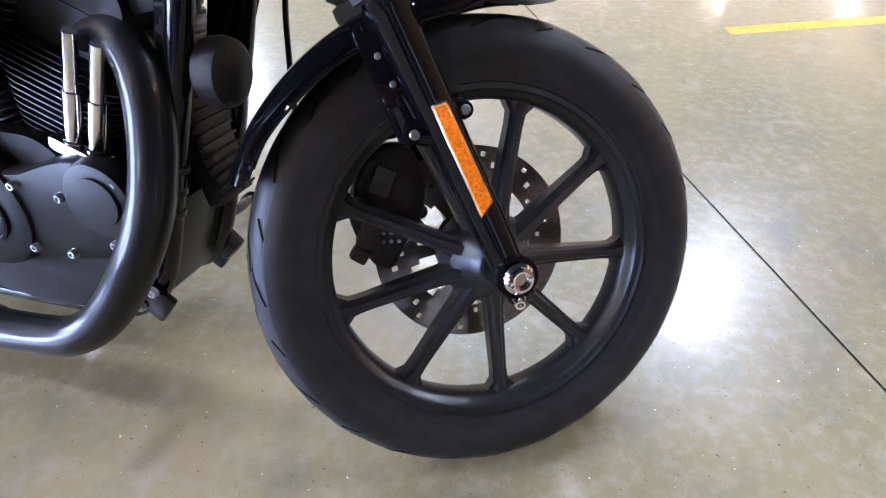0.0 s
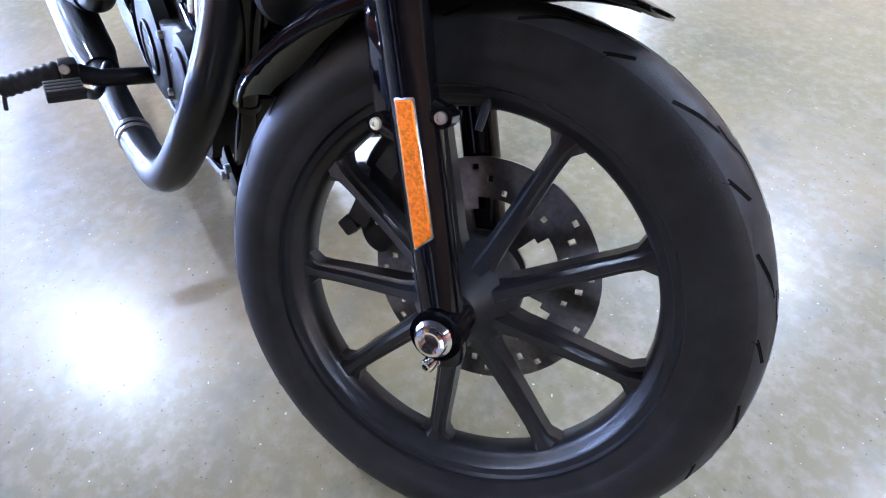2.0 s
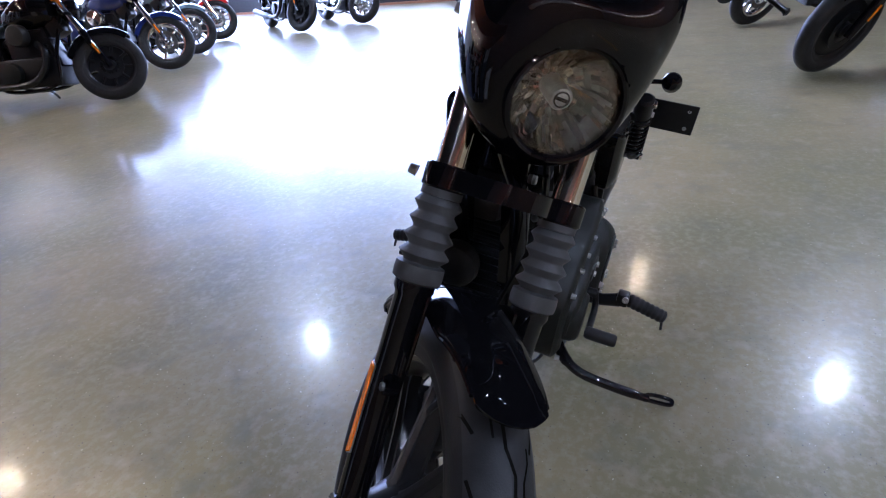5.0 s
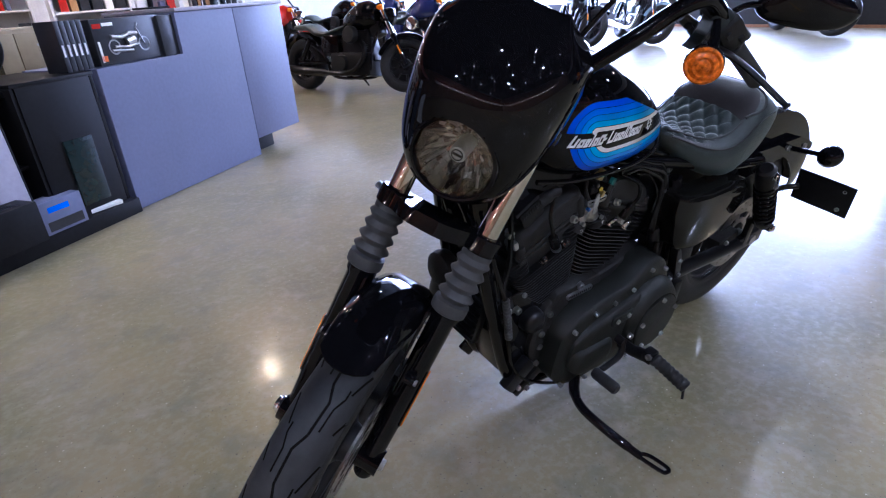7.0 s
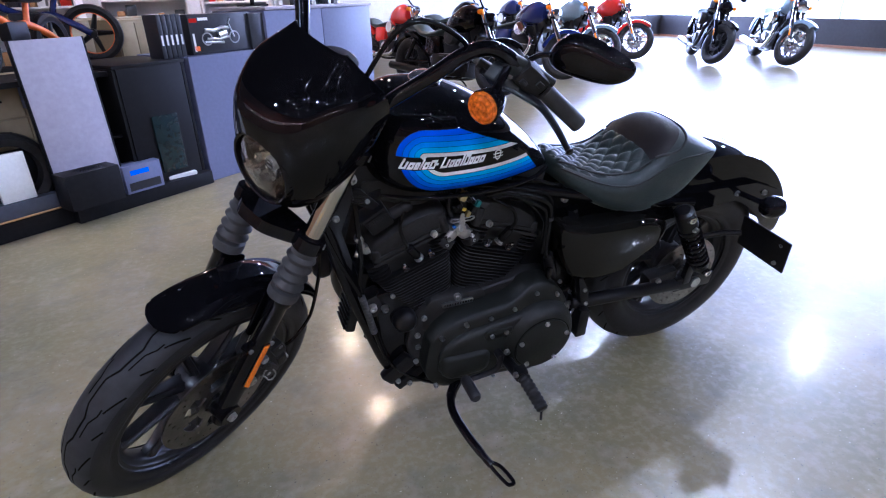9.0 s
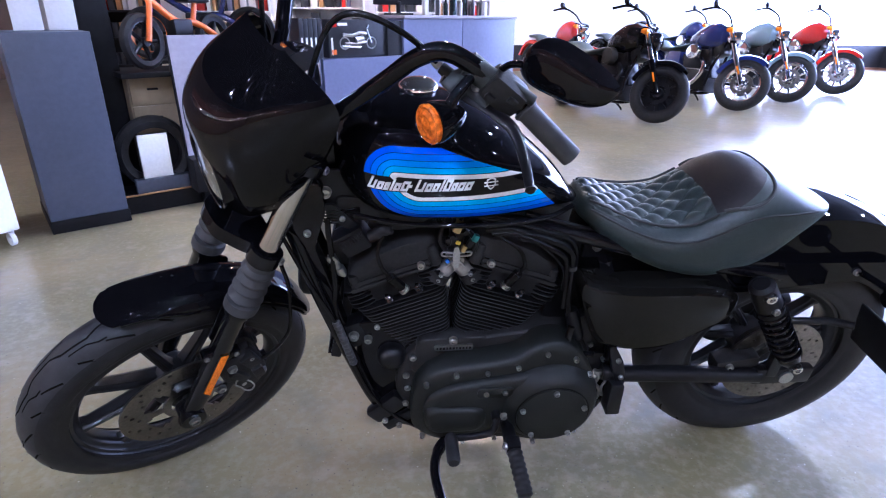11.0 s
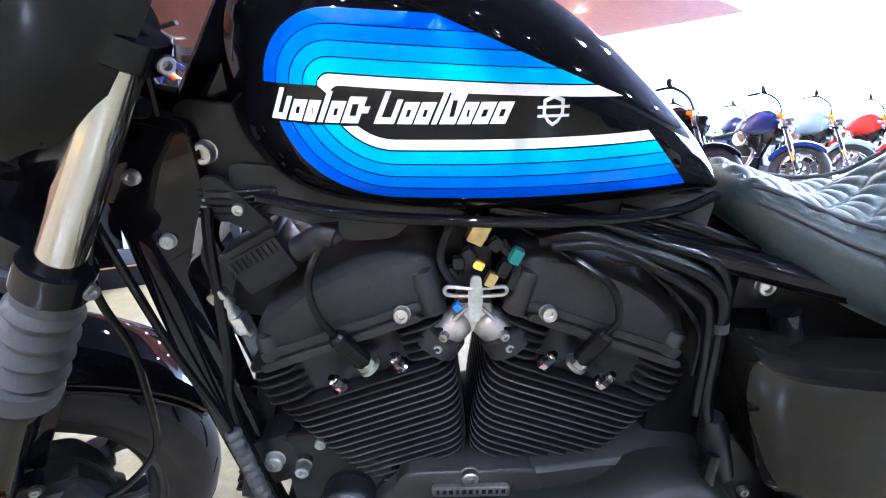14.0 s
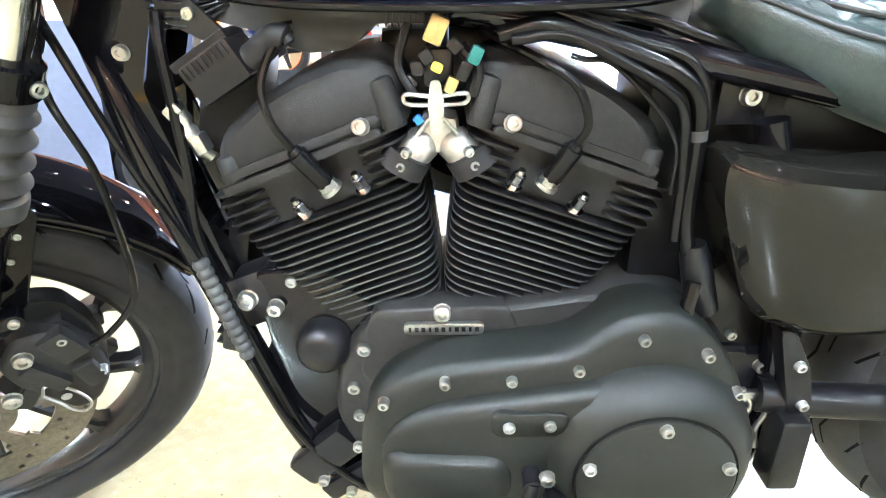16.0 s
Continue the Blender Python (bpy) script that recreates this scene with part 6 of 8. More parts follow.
def mottled(name, colors, scales, rough, bump=0.2, coat=0.0, speckle=0.0):
    """A surface mixed from three colours by noise at two scales, with fine specks."""
    m = bpy.data.materials.new(name)
    m.use_nodes = True
    nt = m.node_tree
    b = nt.nodes["Principled BSDF"]
    tex = nt.nodes.new("ShaderNodeTexCoord")

    def noise_at(scale, detail, lo, hi, rough_n=0.6):
        n = nt.nodes.new("ShaderNodeTexNoise")
        n.inputs["Scale"].default_value, n.inputs["Detail"].default_value, n.inputs["Roughness"].default_value = scale, detail, rough_n
        nt.links.new(tex.outputs["Object"], n.inputs["Vector"])
        r = nt.nodes.new("ShaderNodeMapRange")
        r.inputs["From Min"].default_value, r.inputs["From Max"].default_value = lo, hi
        nt.links.new(n.outputs["Fac"], r.inputs["Value"])
        return r.outputs["Result"]

    def mixed(a, b_, fac, mode="MIX"):
        x = nt.nodes.new("ShaderNodeMix")
        x.data_type, x.blend_type = "RGBA", mode
        for socket, v in ((x.inputs[6], a), (x.inputs[7], b_), (x.inputs["Factor"], fac)):
            if hasattr(v, "links"):
                nt.links.new(v, socket)
            elif isinstance(v, tuple):
                socket.default_value = (*v, 1)
            else:
                socket.default_value = v
        return x.outputs[2]
    c = mixed(colors[0], colors[1], noise_at(scales[0], 2, 0.25, 0.75, 0.4))
    c = mixed(c, colors[2], noise_at(scales[1], 2, 0.35, 0.85, 0.4))
    if speckle:
        c = mixed(c, (0.14, 0.13, 0.085), noise_at(2.3, 1, 0.4, 1.3, 0.4))
        c = mixed(c, (0.36, 0.27, 0.16), noise_at(1.4, 1, 0.4, 1.1, 0.4))
        c = mixed(c, (0.285, 0.26, 0.185), noise_at(38, 3, 0.45, 0.8))
        c = mixed(c, (0.15, 0.145, 0.105), noise_at(7, 4, 0.5, 0.85, 0.55))
        c = mixed(c, (0.36, 0.3, 0.235), noise_at(11, 4, 0.55, 0.9, 0.55))
        c = mixed(c, (0.1, 0.09, 0.07), noise_at(120, 1, 0.7, 0.76))
        c = mixed(c, (0.055, 0.05, 0.04), noise_at(55, 2, 0.74, 0.79))
        c = mixed(c, (0.55, 0.52, 0.44), noise_at(95, 1, 0.745, 0.78))
    nt.links.new(c, b.inputs["Base Color"])
    r = nt.nodes.new("ShaderNodeMapRange")
    r.inputs["To Min"].default_value, r.inputs["To Max"].default_value = rough * 0.92, rough * 1.08
    nt.links.new(noise_at(scales[1] * 2, 4, 0.3, 0.7), r.inputs["Value"])
    nt.links.new(r.outputs["Result"], b.inputs["Roughness"])
    b.inputs["Coat Weight"].default_value = coat
    b.inputs["Coat Roughness"].default_value = 0.12
    k = nt.nodes.new("ShaderNodeBump")
    k.inputs["Strength"].default_value, k.inputs["Distance"].default_value = bump, 0.0015
    nt.links.new(noise_at(60, 4, 0.2, 0.8), k.inputs["Height"])
    nt.links.new(k.outputs["Normal"], b.inputs["Normal"])
    return m


CONCRETE = mottled("polished_concrete", ((0.146, 0.136, 0.07), (0.246, 0.198, 0.092), (0.217, 0.19, 0.097)), (0.9, 2.6), 0.32, 0.06, 0.28, 1.0)
JOINT = material("joint_filler", (0.09, 0.078, 0.055), 0.8, grain=0.3, grain_scale=60)
LINE = material("yellow_floor_paint", (0.72, 0.38, 0.03), 0.4, grain=0.25, grain_scale=70, spots=0.15)
WALL = material("white_wall_paint", (0.72, 0.72, 0.7), 0.6, grain=0.05, grain_scale=30, spots=0.05, bump=0.2, bump_scale=120)
GREYWALL = material("dark_grey_wall_paint", (0.06, 0.06, 0.063), 0.6, grain=0.08, grain_scale=30, spots=0.08)
TANWALL = material("tan_wall_paint", (0.17, 0.1, 0.055), 0.6, grain=0.08, grain_scale=30, spots=0.08)
DARKWALL = material("black_wall_panel", (0.018, 0.017, 0.018), 0.45, grain=0.2, grain_scale=20)
CEIL = material("ceiling_paint", (0.022, 0.022, 0.023), 0.8, grain=0.1, grain_scale=10)
BROWN = material("rust_brown_soffit", (0.36, 0.12, 0.06), 0.6, grain=0.1, grain_scale=20, spots=0.1)
TRIM = material("wood_trim", (0.3, 0.14, 0.07), 0.5, grain=0.2, grain_scale=30)
SKYGLOW = material("overcast_backdrop", (0.74, 0.8, 1.0), 1.0, emit=8.8)
LAMPGLOW = material("lamp_glow", (0.97, 0.985, 0.97), 1.0, emit=1050.0)
WARMGLOW = material("warm_bulb_glow", (1.0, 0.8, 0.55), 1.0, emit=300.0)
SPOTGLOW = material("spot_glow", (1.0, 0.97, 0.93), 1.0, emit=120.0)
WARMLAMP = material("warm_lamp_glow", (1.0, 0.7, 0.38), 1.0, emit=380.0)
BRIGHTGLOW = material("bright_lamp_glow", (0.97, 0.985, 0.97), 1.0, emit=1000.0)
TRACKGLOW = material("track_bulb_glow", (1.0, 0.96, 0.9), 1.0, emit=130.0)
DEEPGLOW = material("counter_fill_glow", (1.0, 0.88, 0.7), 1.0, emit=1500.0)
# counter laminate made darker and greyer: the stand's shade is in this colour
PILLAR = material("shade_toned_laminate", (0.062, 0.072, 0.105), 0.45, grain=0.08, grain_scale=40, spots=0.08, spot_scale=3)
SLATE = material("blue_grey_laminate", (0.14, 0.155, 0.26), 0.45, grain=0.06, grain_scale=40, spots=0.05, spot_scale=3)
LILAC = material("pale_grey_laminate", (0.36, 0.34, 0.41), 0.5, grain=0.06, grain_scale=40, spots=0.05)
BLACKLAM = material("black_laminate", (0.006, 0.006, 0.0075), 0.5, grain=0.2, grain_scale=40, spec=0.2)
CREAM = material("cream_drawers", (0.36, 0.29, 0.175), 0.5, grain=0.06, grain_scale=30)
DARKGREEN = material("dark_green_gloss", (0.008, 0.019, 0.021), 0.25, grain=0.2, grain_scale=30)
PAPER = material("paper", (0.8, 0.8, 0.78), 0.7, grain=0.04, grain_scale=60)
CARD = material("printed_card", (0.02, 0.022, 0.028), 0.35, grain=0.15, grain_scale=60)
CARD_TAN = material("brown_card", (0.4, 0.22, 0.09), 0.6, grain=0.12, grain_scale=40)
ORANGE = material("orange_paint", (0.8, 0.16, 0.015), 0.35, grain=0.08, grain_scale=200)
RED = material("red_paint", (0.5, 0.02, 0.012), 0.15, coat=1.0, grain=0.1, grain_scale=500)
NAVY = material("navy_paint", (0.012, 0.02, 0.1), 0.15, coat=1.0, grain=0.1, grain_scale=500)
SILVER = material("silver_blue_paint", (0.25, 0.34, 0.4), 0.2, metal=0.4, coat=1.0, grain=0.1, grain_scale=500)
WHITEPLASTIC = material("white_plastic", (0.75, 0.75, 0.77), 0.4, grain=0.04, grain_scale=40)

# floor with a saw-cut joint
J0, J1 = Vector((2.15, 0.26, 0)), Vector((1.36, 1.64, 0))
jd = (J1 - J0).normalized()
jn = Vector((-jd.y, jd.x, 0))
bm = bmesh.new()
bm.faces.new([bm.verts.new(p) for p in ((X0 - 0.3, Y0 - 0.3, 0), (X1 + 0.3, Y0 - 0.3, 0), (X1 + 0.3, Y1 + 0.3, 0), (X0 - 0.3, Y1 + 0.3, 0))])
for s in (-1, 1):
    bmesh.ops.bisect_plane(bm, geom=bm.verts[:] + bm.edges[:] + bm.faces[:], plane_co=J0 + jn * 0.0026 * s, plane_no=jn)
gap = [f for f in bm.faces if abs((f.calc_center_median() - J0).dot(jn)) < 0.0025]
bmesh.ops.delete(bm, geom=gap, context="FACES")
solid("floor", bm, CONCRETE, "polished grey-beige concrete showroom floor", "floor", kind="structure")
bm = bmesh.new()
a, b = J0 - jd * 14, J0 + jd * 14
bm.faces.new([bm.verts.new(p) for p in (a - jn * 0.006 + Vector((0, 0, -0.005)), b - jn * 0.006 + Vector((0, 0, -0.005)), b + jn * 0.006 + Vector((0, 0, -0.005)), a + jn * 0.006 + Vector((0, 0, -0.005)))])
solid("floor_joint", bm, JOINT, "dark filled saw-cut joint in the concrete", "joint", kind="structure")
bm = bmesh.new()
a, b = Vector((1.99, 1.775, 0.0012)), Vector((4.6, 2.85, 0.0012))
n = Vector((-(b - a).y, (b - a).x, 0)).normalized() * 0.032
bm.faces.new([bm.verts.new(p) for p in (a - n, b - n, b + n, a + n)])
solid("floor_line", bm, LINE, "worn yellow line painted on the floor", "floor line", kind="structure")


def wall(name, x0, x1, y0, y1, z0, z1, mat, label, category="wall"):
    bm = bmesh.new()
    block(bm, ((x0 + x1) / 2, (y0 + y1) / 2, (z0 + z1) / 2), (x1 - x0, y1 - y0, z1 - z0), 0.0)
    return solid(name, bm, mat, label, category, kind="structure")


WIN_Y0, WIN_Y1, WIN_Z0, WIN_Z1 = -11.0, -2.2, 0.53, 3.9
SW_X0, SW_X1, SW_Z1 = -9.9, -6.2, 3.0
wall("wall_west_1", X0 - 0.2, X0, Y0, Y1, 0.0, WIN_Z0, DARKWALL, "black knee wall below the glazing")
wall("wall_west_2", X0 - 0.2, X0, Y0, Y1, WIN_Z1, CEILING, WALL, "white wall above the glazing")
wall("wall_west_3", X0 - 0.2, X0, WIN_Y1, Y1, WIN_Z0, WIN_Z1, GREYWALL, "plain dark grey showroom wall")
wall("wall_south_1", X0, X1, Y0 - 0.2, Y0, 0.0, WIN_Z0, DARKWALL, "black knee wall below the glazing")
wall("wall_south_2", X0, X1, Y0 - 0.2, Y0, SW_Z1, CEILING, WALL, "white wall above the glazing")
wall("wall_south_3", SW_X1, X1, Y0 - 0.2, Y0, WIN_Z0, SW_Z1, WALL, "plain white showroom wall")
wall("wall_east", X1, X1 + 0.2, Y0, Y1, 0.0, CEILING, TANWALL, "plain tan showroom wall")
wall("wall_north", X0, X1, Y1, Y1 + 0.2, 0.0, CEILING, TANWALL, "plain tan showroom wall")
wall("ceiling", X0 - 0.2, X1 + 0.2, Y0 - 0.2, Y1 + 0.2, CEILING, CEILING + 0.2, CEIL, "plain grey showroom ceiling", "ceiling")
wall("trim_1", X0, X0 + 0.02, Y0, Y1, 0.0, 0.05, TRIM, "brown wooden skirting", "skirting")
wall("trim_2", X0 + 0.02, X1, Y0, Y0 + 0.02, 0.0, 0.05, TRIM, "brown wooden skirting", "skirting")
for k in range(5):
    y = WIN_Y0 + (WIN_Y1 - WIN_Y0) * k / 4
    wall("window_frame_%d" % (k + 1), X0 - 0.14, X0 - 0.06, y - 0.03, y + 0.03, WIN_Z0, WIN_Z1, WHITEPLASTIC, "white window mullion", "window")
for k in range(4):
    x = SW_X0 + (SW_X1 - SW_X0) * k / 3
    wall("window_frame_%d" % (k + 6), x - 0.03, x + 0.03, Y0 - 0.14, Y0 - 0.06, WIN_Z0, SW_Z1, WHITEPLASTIC, "white window mullion", "window")
bm = bmesh.new()
for p in (((X0 - 1.2, Y0 - 3, -0.5), (X0 - 1.2, Y1, -0.5), (X0 - 1.2, Y1, 6), (X0 - 1.2, Y0 - 3, 6)), ((X0 - 1.2, Y0 - 1.2, -0.5), (2, Y0 - 1.2, -0.5), (2, Y0 - 1.2, 6), (X0 - 1.2, Y0 - 1.2, 6))):
    bm.faces.new([bm.verts.new(q) for q in p])
solid("backdrop", bm, SKYGLOW, "bright overcast daylight outside the glazing", "sky", kind="structure")

# ceiling lamps
bm = bmesh.new()
lathe(bm, [(0.1, 0.0), (0.11, 0.02), (0.11, 0.06), (0.09, 0.2), (0.06, 0.24), (0.0001, 0.24)], (0, 0, 0), "Z", 28)
shade_mesh = mesh_of("shade", bm, WHITEPLASTIC)
bm = bmesh.new()
lathe(bm, [(0.0001, 0.004), (0.075, 0.004), (0.075, 0.03)], (0, 0, 0), "Z", 24)
warm_glow, bright_glow = bm.copy(), bm.copy()
glow_mesh, warm_glow, bright_glow = mesh_of("diffuser", bm, LAMPGLOW), mesh_of("diffuser", warm_glow, WARMLAMP), mesh_of("diffuser", bright_glow, BRIGHTGLOW)
for x, y in LAMPS + BRIGHT_LAMPS + WARM_LAMPS:
    th = thing("ceiling_lamp", "round white high-bay ceiling lamp, lit", "ceiling lamp", pose(x, y, CEILING - 0.25), "ceiling lamps")
    part("shade", shade_mesh, None, th)
    part("diffuser", warm_glow if (x, y) in WARM_LAMPS else bright_glow if (x, y) in BRIGHT_LAMPS else glow_mesh, None, th)

bm = bmesh.new()
lathe(bm, [(0.032, 0.0), (0.036, 0.004), (0.036, 0.08), (0.02, 0.1), (0.012, 0.25)], (0, 0, 0), "Z", 20)
can_mesh = mesh_of("shade", bm, BLACKLAM)
bm = bmesh.new()
lathe(bm, [(0.0001, 0.006), (0.032, 0.006), (0.032, 0.02)], (0, 0, 0), "Z", 16)
spot_mesh = mesh_of("bulb", bm, SPOTGLOW)
for x, y in SPOTS:
    th = thing("ceiling_spotlight", "small black ceiling spotlight, lit", "spotlight", pose(x, y, CEILING - 0.25), "ceiling spotlights")
    part("shade", can_mesh, None, th)
    part("bulb", spot_mesh, None, th)

# deep cans keep the added counter lamps' light off the bike
bm = bmesh.new()
lathe(bm, [(0.056, -0.217), (0.06, -0.217), (0.06, 0.06), (0.02, 0.09), (0.012, 0.25)], (0, 0, 0), "Z", 24)
deep_can = mesh_of("shade", bm, BLACKLAM)
bm = bmesh.new()
lathe(bm, [(0.0001, 0.0), (0.045, 0.0), (0.045, 0.014)], (0, 0, 0), "Z", 20)
deep_bulb = mesh_of("bulb", bm, DEEPGLOW)
for x, y in COUNTER_FILL_LAMPS:
    th = thing("counter_fill_lamp", "unseen black can lamp added to brighten the counter, lit", "downlight", pose(x, y, CEILING - 0.2), "can downlights over the counter")
    part("shade", deep_can, None, th)
    part("bulb", deep_bulb, None, th)

bm = bmesh.new()
lathe(bm, [(0.03, 0.0), (0.034, 0.003), (0.034, 0.07), (0.01, 0.09), (0.006, 0.4)], (0, 0, 0), "Z", 14)
small_can = mesh_of("shade", bm, BLACKLAM)
bm = bmesh.new()
lathe(bm, [(0.0001, 0.005), (0.028, 0.005), (0.028, 0.014)], (0, 0, 0), "Z", 12)
small_bulb = mesh_of("bulb", bm, TRACKGLOW)
for x, y in TRACK:
    th = thing("glint_light", "tiny black pendant light added for glints, lit", "track light", pose(x, y, CEILING - 0.4), "ceiling track lights")
    part("shade", small_can, None, th)
    part("bulb", small_bulb, None, th)

# rust-brown soffit over the parts counter
bm = bmesh.new()
o = [(-1.0, Y0), (-3.45, -7.2), (-2.2, -6.0), (X1, -5.4), (X1, Y0)]
skin(bm, [[(x, y, z) for x, y in o] for z in (2.35, 2.9)])
solid("soffit", bm, BROWN, "rust-brown lowered soffit over the shop counter", "soffit", kind="structure")
# soffit out of view, added to give the gloss black brown reflections
bm = bmesh.new()
o = [(-3.0, Y1), (-3.0, 8.7), (6.3, 8.7), (6.3, -2.0), (X1, -2.0), (X1, Y1)]
skin(bm, [[(x, y, z) for x, y in o] for z in (2.35, 2.9)])
solid("soffit_2", bm, BROWN, "unseen rust-brown soffit added along the walls for reflections", "soffit", kind="structure")
bm = bmesh.new()
lathe(bm, [(0.0001, -0.012), (0.05, -0.012), (0.06, 0.0), (0.06, 0.02)], (0, 0, 0), "Z", 20)
warm_mesh = mesh_of("downlight", bm, WARMGLOW)
# the last two rows are unseen, added to warm those reflections
for x, y in [(-1.2 + 1.1 * (k % 4), -7.2 - 2.0 * (k // 4)) for k in range(8)] + [(-2.4 + 0.9 * k, 9.5 + 0.5 * (k % 2)) for k in range(10)] + [(7.0 + 0.5 * (k % 2), 8.2 - 1.1 * k) for k in range(9)]:
    ob = new("downlight", warm_mesh)
    ob.matrix_basis = pose(x, y, 2.352)
    tagged(ob, "small warm downlight in the brown soffit", "downlight", "soffit downlights")


# ---- counter and stands behind the motorcycle ----
CU, CN = Vector((-0.831, -0.556, 0)), Vector((-0.556, 0.831, 0))
CROT = Matrix(((CU.x, CN.x, 0, 0), (CU.y, CN.y, 0, 0), (0, 0, 1, 0), (0, 0, 0, 1)))


def stand_at(x, y, z=0.0):
    """A pose whose x runs along the counter's front and whose y points into the room."""
    return Matrix.Translation((x, y, z)) @ CROT


counter = thing("counter", "blue-grey laminate sales counter on a recessed black plinth", "counter", stand_at(1.43, -2.76))
bm = bmesh.new()
o = [(0.03, 0.002), (1.272, 0.002), (1.272, 1.09), (0.70, 1.09), (0.70, 0.835), (0.03, 0.835)]
skin(bm, [[(x, y, z) for x, z in o] for y in (-0.6, 0.0)])
bmesh.ops.bevel(bm, geom=bm.edges[:], offset=0.003, segments=1, affect="EDGES")
part("panel", bm, SLATE, counter, "wide blue-grey laminate front with a stepped top")
bm = bmesh.new()
block(bm, (1.568, -0.3, 0.61), (0.584, 0.6, 0.96), 0.004)
part("panel", bm, SLATE, counter, "blue-grey laminate end panel")
bm = bmesh.new()
block(bm, (1.43, -0.35, 0.066), (0.31, 0.5, 0.128), 0.003)
part("plinth", bm, BLACKLAM, counter)
bm = bmesh.new()
block(bm, (1.285, -0.3, 1.103), (1.17, 0.63, 0.022), 0.004)
part("counter_top", bm, LILAC, counter)

case_th = thing("display_case", "open black display bay with small goods and a blue box", "display case", stand_at(1.43, -2.76))
for name, c, size in (("side_panel", (-0.012, -0.3, 0.449), (0.02, 0.58, 0.716)), ("side_panel", (-0.46, -0.3, 0.449), (0.02, 0.58, 0.716)), ("top", (-0.236, -0.3, 0.82), (0.47, 0.6, 0.02))):
    bm = bmesh.new()
    block(bm, c, size, 0.003)
    part(name, bm, BLACKLAM, case_th)
bm = bmesh.new()
block(bm, (-0.436, -0.585, 0.449), (0.824, 0.02, 0.716), 0.003)
part("back_panel", bm, CREAM, case_th, "cream back panel")
bm = bmesh.new()
block(bm, (-0.436, -0.27, 0.045), (0.9, 0.62, 0.09), 0.004)
part("base", bm, BLACKLAM, case_th)
bm = bmesh.new()
block(bm, (-0.436, -0.32, 0.42), (0.828, 0.5, 0.016), 0.002)
part("shelf", bm, BLACKLAM, case_th)
bm = bmesh.new()
block(bm, (-0.24, -0.012, 0.455), (0.42, 0.018, 0.725), 0.003)
front_panel = part("front_panel", bm, BLACKLAM, case_th, "plain black front panel")
bm = bmesh.new()
block(bm, (-0.22, 0.003, 0.33), (0.17, 0.012, 0.36), 0.002)
part("inset_panel", bm, DARKGREEN, front_panel, "dark green glossy inset panel")
bm = bmesh.new()
block(bm, (0, 0, 0.085), (0.24, 0.12, 0.17), 0.004)
th = solid("product_box", bm, SLATE, "small blue-grey product box with a blue mark", "box", "product boxes", m=stand_at(1.43, -2.76, 0.092) @ Matrix.Translation((-0.47, 0.0, 0)))
bm = bmesh.new()
block(bm, (-0.02, 0.0606, 0.125), (0.12, 0.001, 0.03), 0)
part("blue_bar", bm, BLUES[1], th)
bm = bmesh.new()
block(bm, (0, 0.0606, 0.04), (0.2, 0.001, 0.05), 0)
part("black_band", bm, CARD, th)
bm = bmesh.new()
block(bm, (0, 0, 0.1), (0.3, 0.14, 0.2), 0.004)
solid("display_riser", bm, BLACKLAM, "black display riser block on the base", "riser", m=stand_at(1.43, -2.76, 0.114) @ Matrix.Translation((-0.80, 0.09, 0)))
copy_thing(th, stand_at(1.43, -2.76, 0.314) @ Matrix.Translation((-0.78, 0.09, 0)) @ Matrix.Scale(0.6, 4))
copy_thing(th, stand_at(1.43, -2.76, 0.804) @ Matrix.Translation((-0.80, -0.12, 0)) @ Matrix.Scale(0.9, 4))
bm = bmesh.new()
block(bm, (0, 0, 0.012), (0.22, 0.05, 0.024), 0.004)
solid("catalogue", bm, PAPER, "pale rolled catalogue on the black base", "catalogue", m=stand_at(1.6, -2.66, 0.092) @ Matrix.Rotation(radians(12), 4, "Z"))
for k, (x, z, w, h, mat) in enumerate(((2.0, 0.43, 0.16, 0.2, CARD_TAN), (1.78, 0.43, 0.14, 0.12, CARD), (1.62, 0.43, 0.1, 0.26, CARD), (1.98, 0.095, 0.13, 0.24, CARD_TAN))):
    bm = bmesh.new()
    block(bm, (0, 0, h / 2), (w, 0.12, h), 0.004)
    p = Vector((1.43, -2.76, 0)) + CU * (-(x - 1.43) / 0.831) + CN * (-0.32)
    solid("carton", bm, mat, "small plain carton in the black bay", "carton", m=stand_at(p.x, p.y, z))

# the boxed model kit and its neighbours on the counter
kit = thing("model_kit_box", "black model kit box with a motorcycle drawing on its front", "box", stand_at(1.43, -2.76, 0.832) @ Matrix.Translation((0.35, -0.1, 0.006)) @ Matrix.Scale(1.24, 4))
bm = bmesh.new()
block(bm, (0, 0, 0.1), (0.4, 0.1, 0.2), 0.003)
part("carton", bm, CARD, kit)
bm = bmesh.new()
for cx in (-0.1, 0.075):
    lathe(bm, [(0.027, 0), (0.027, 0.001), (0.034, 0.001), (0.034, 0)], (cx, 0.0502, 0.075), "Y", 24, closed=True)
for pts, r in (([(-0.1, 0.0512, 0.075), (-0.02, 0.0512, 0.07), (0.04, 0.0512, 0.08)], 0.006), ([(0.075, 0.0512, 0.075), (0.045, 0.0512, 0.15), (0.06, 0.0512, 0.17)], 0.004),
               ([(-0.11, 0.0512, 0.12), (-0.05, 0.0512, 0.115), (0.0, 0.0512, 0.13), (0.04, 0.0512, 0.125)], 0.009), ([(-0.12, 0.0512, 0.06), (0.0, 0.0512, 0.052)], 0.006), ([(-0.03, 0.0512, 0.09), (0.02, 0.0512, 0.1)], 0.018)):
    tube(bm, pts, r, 8)
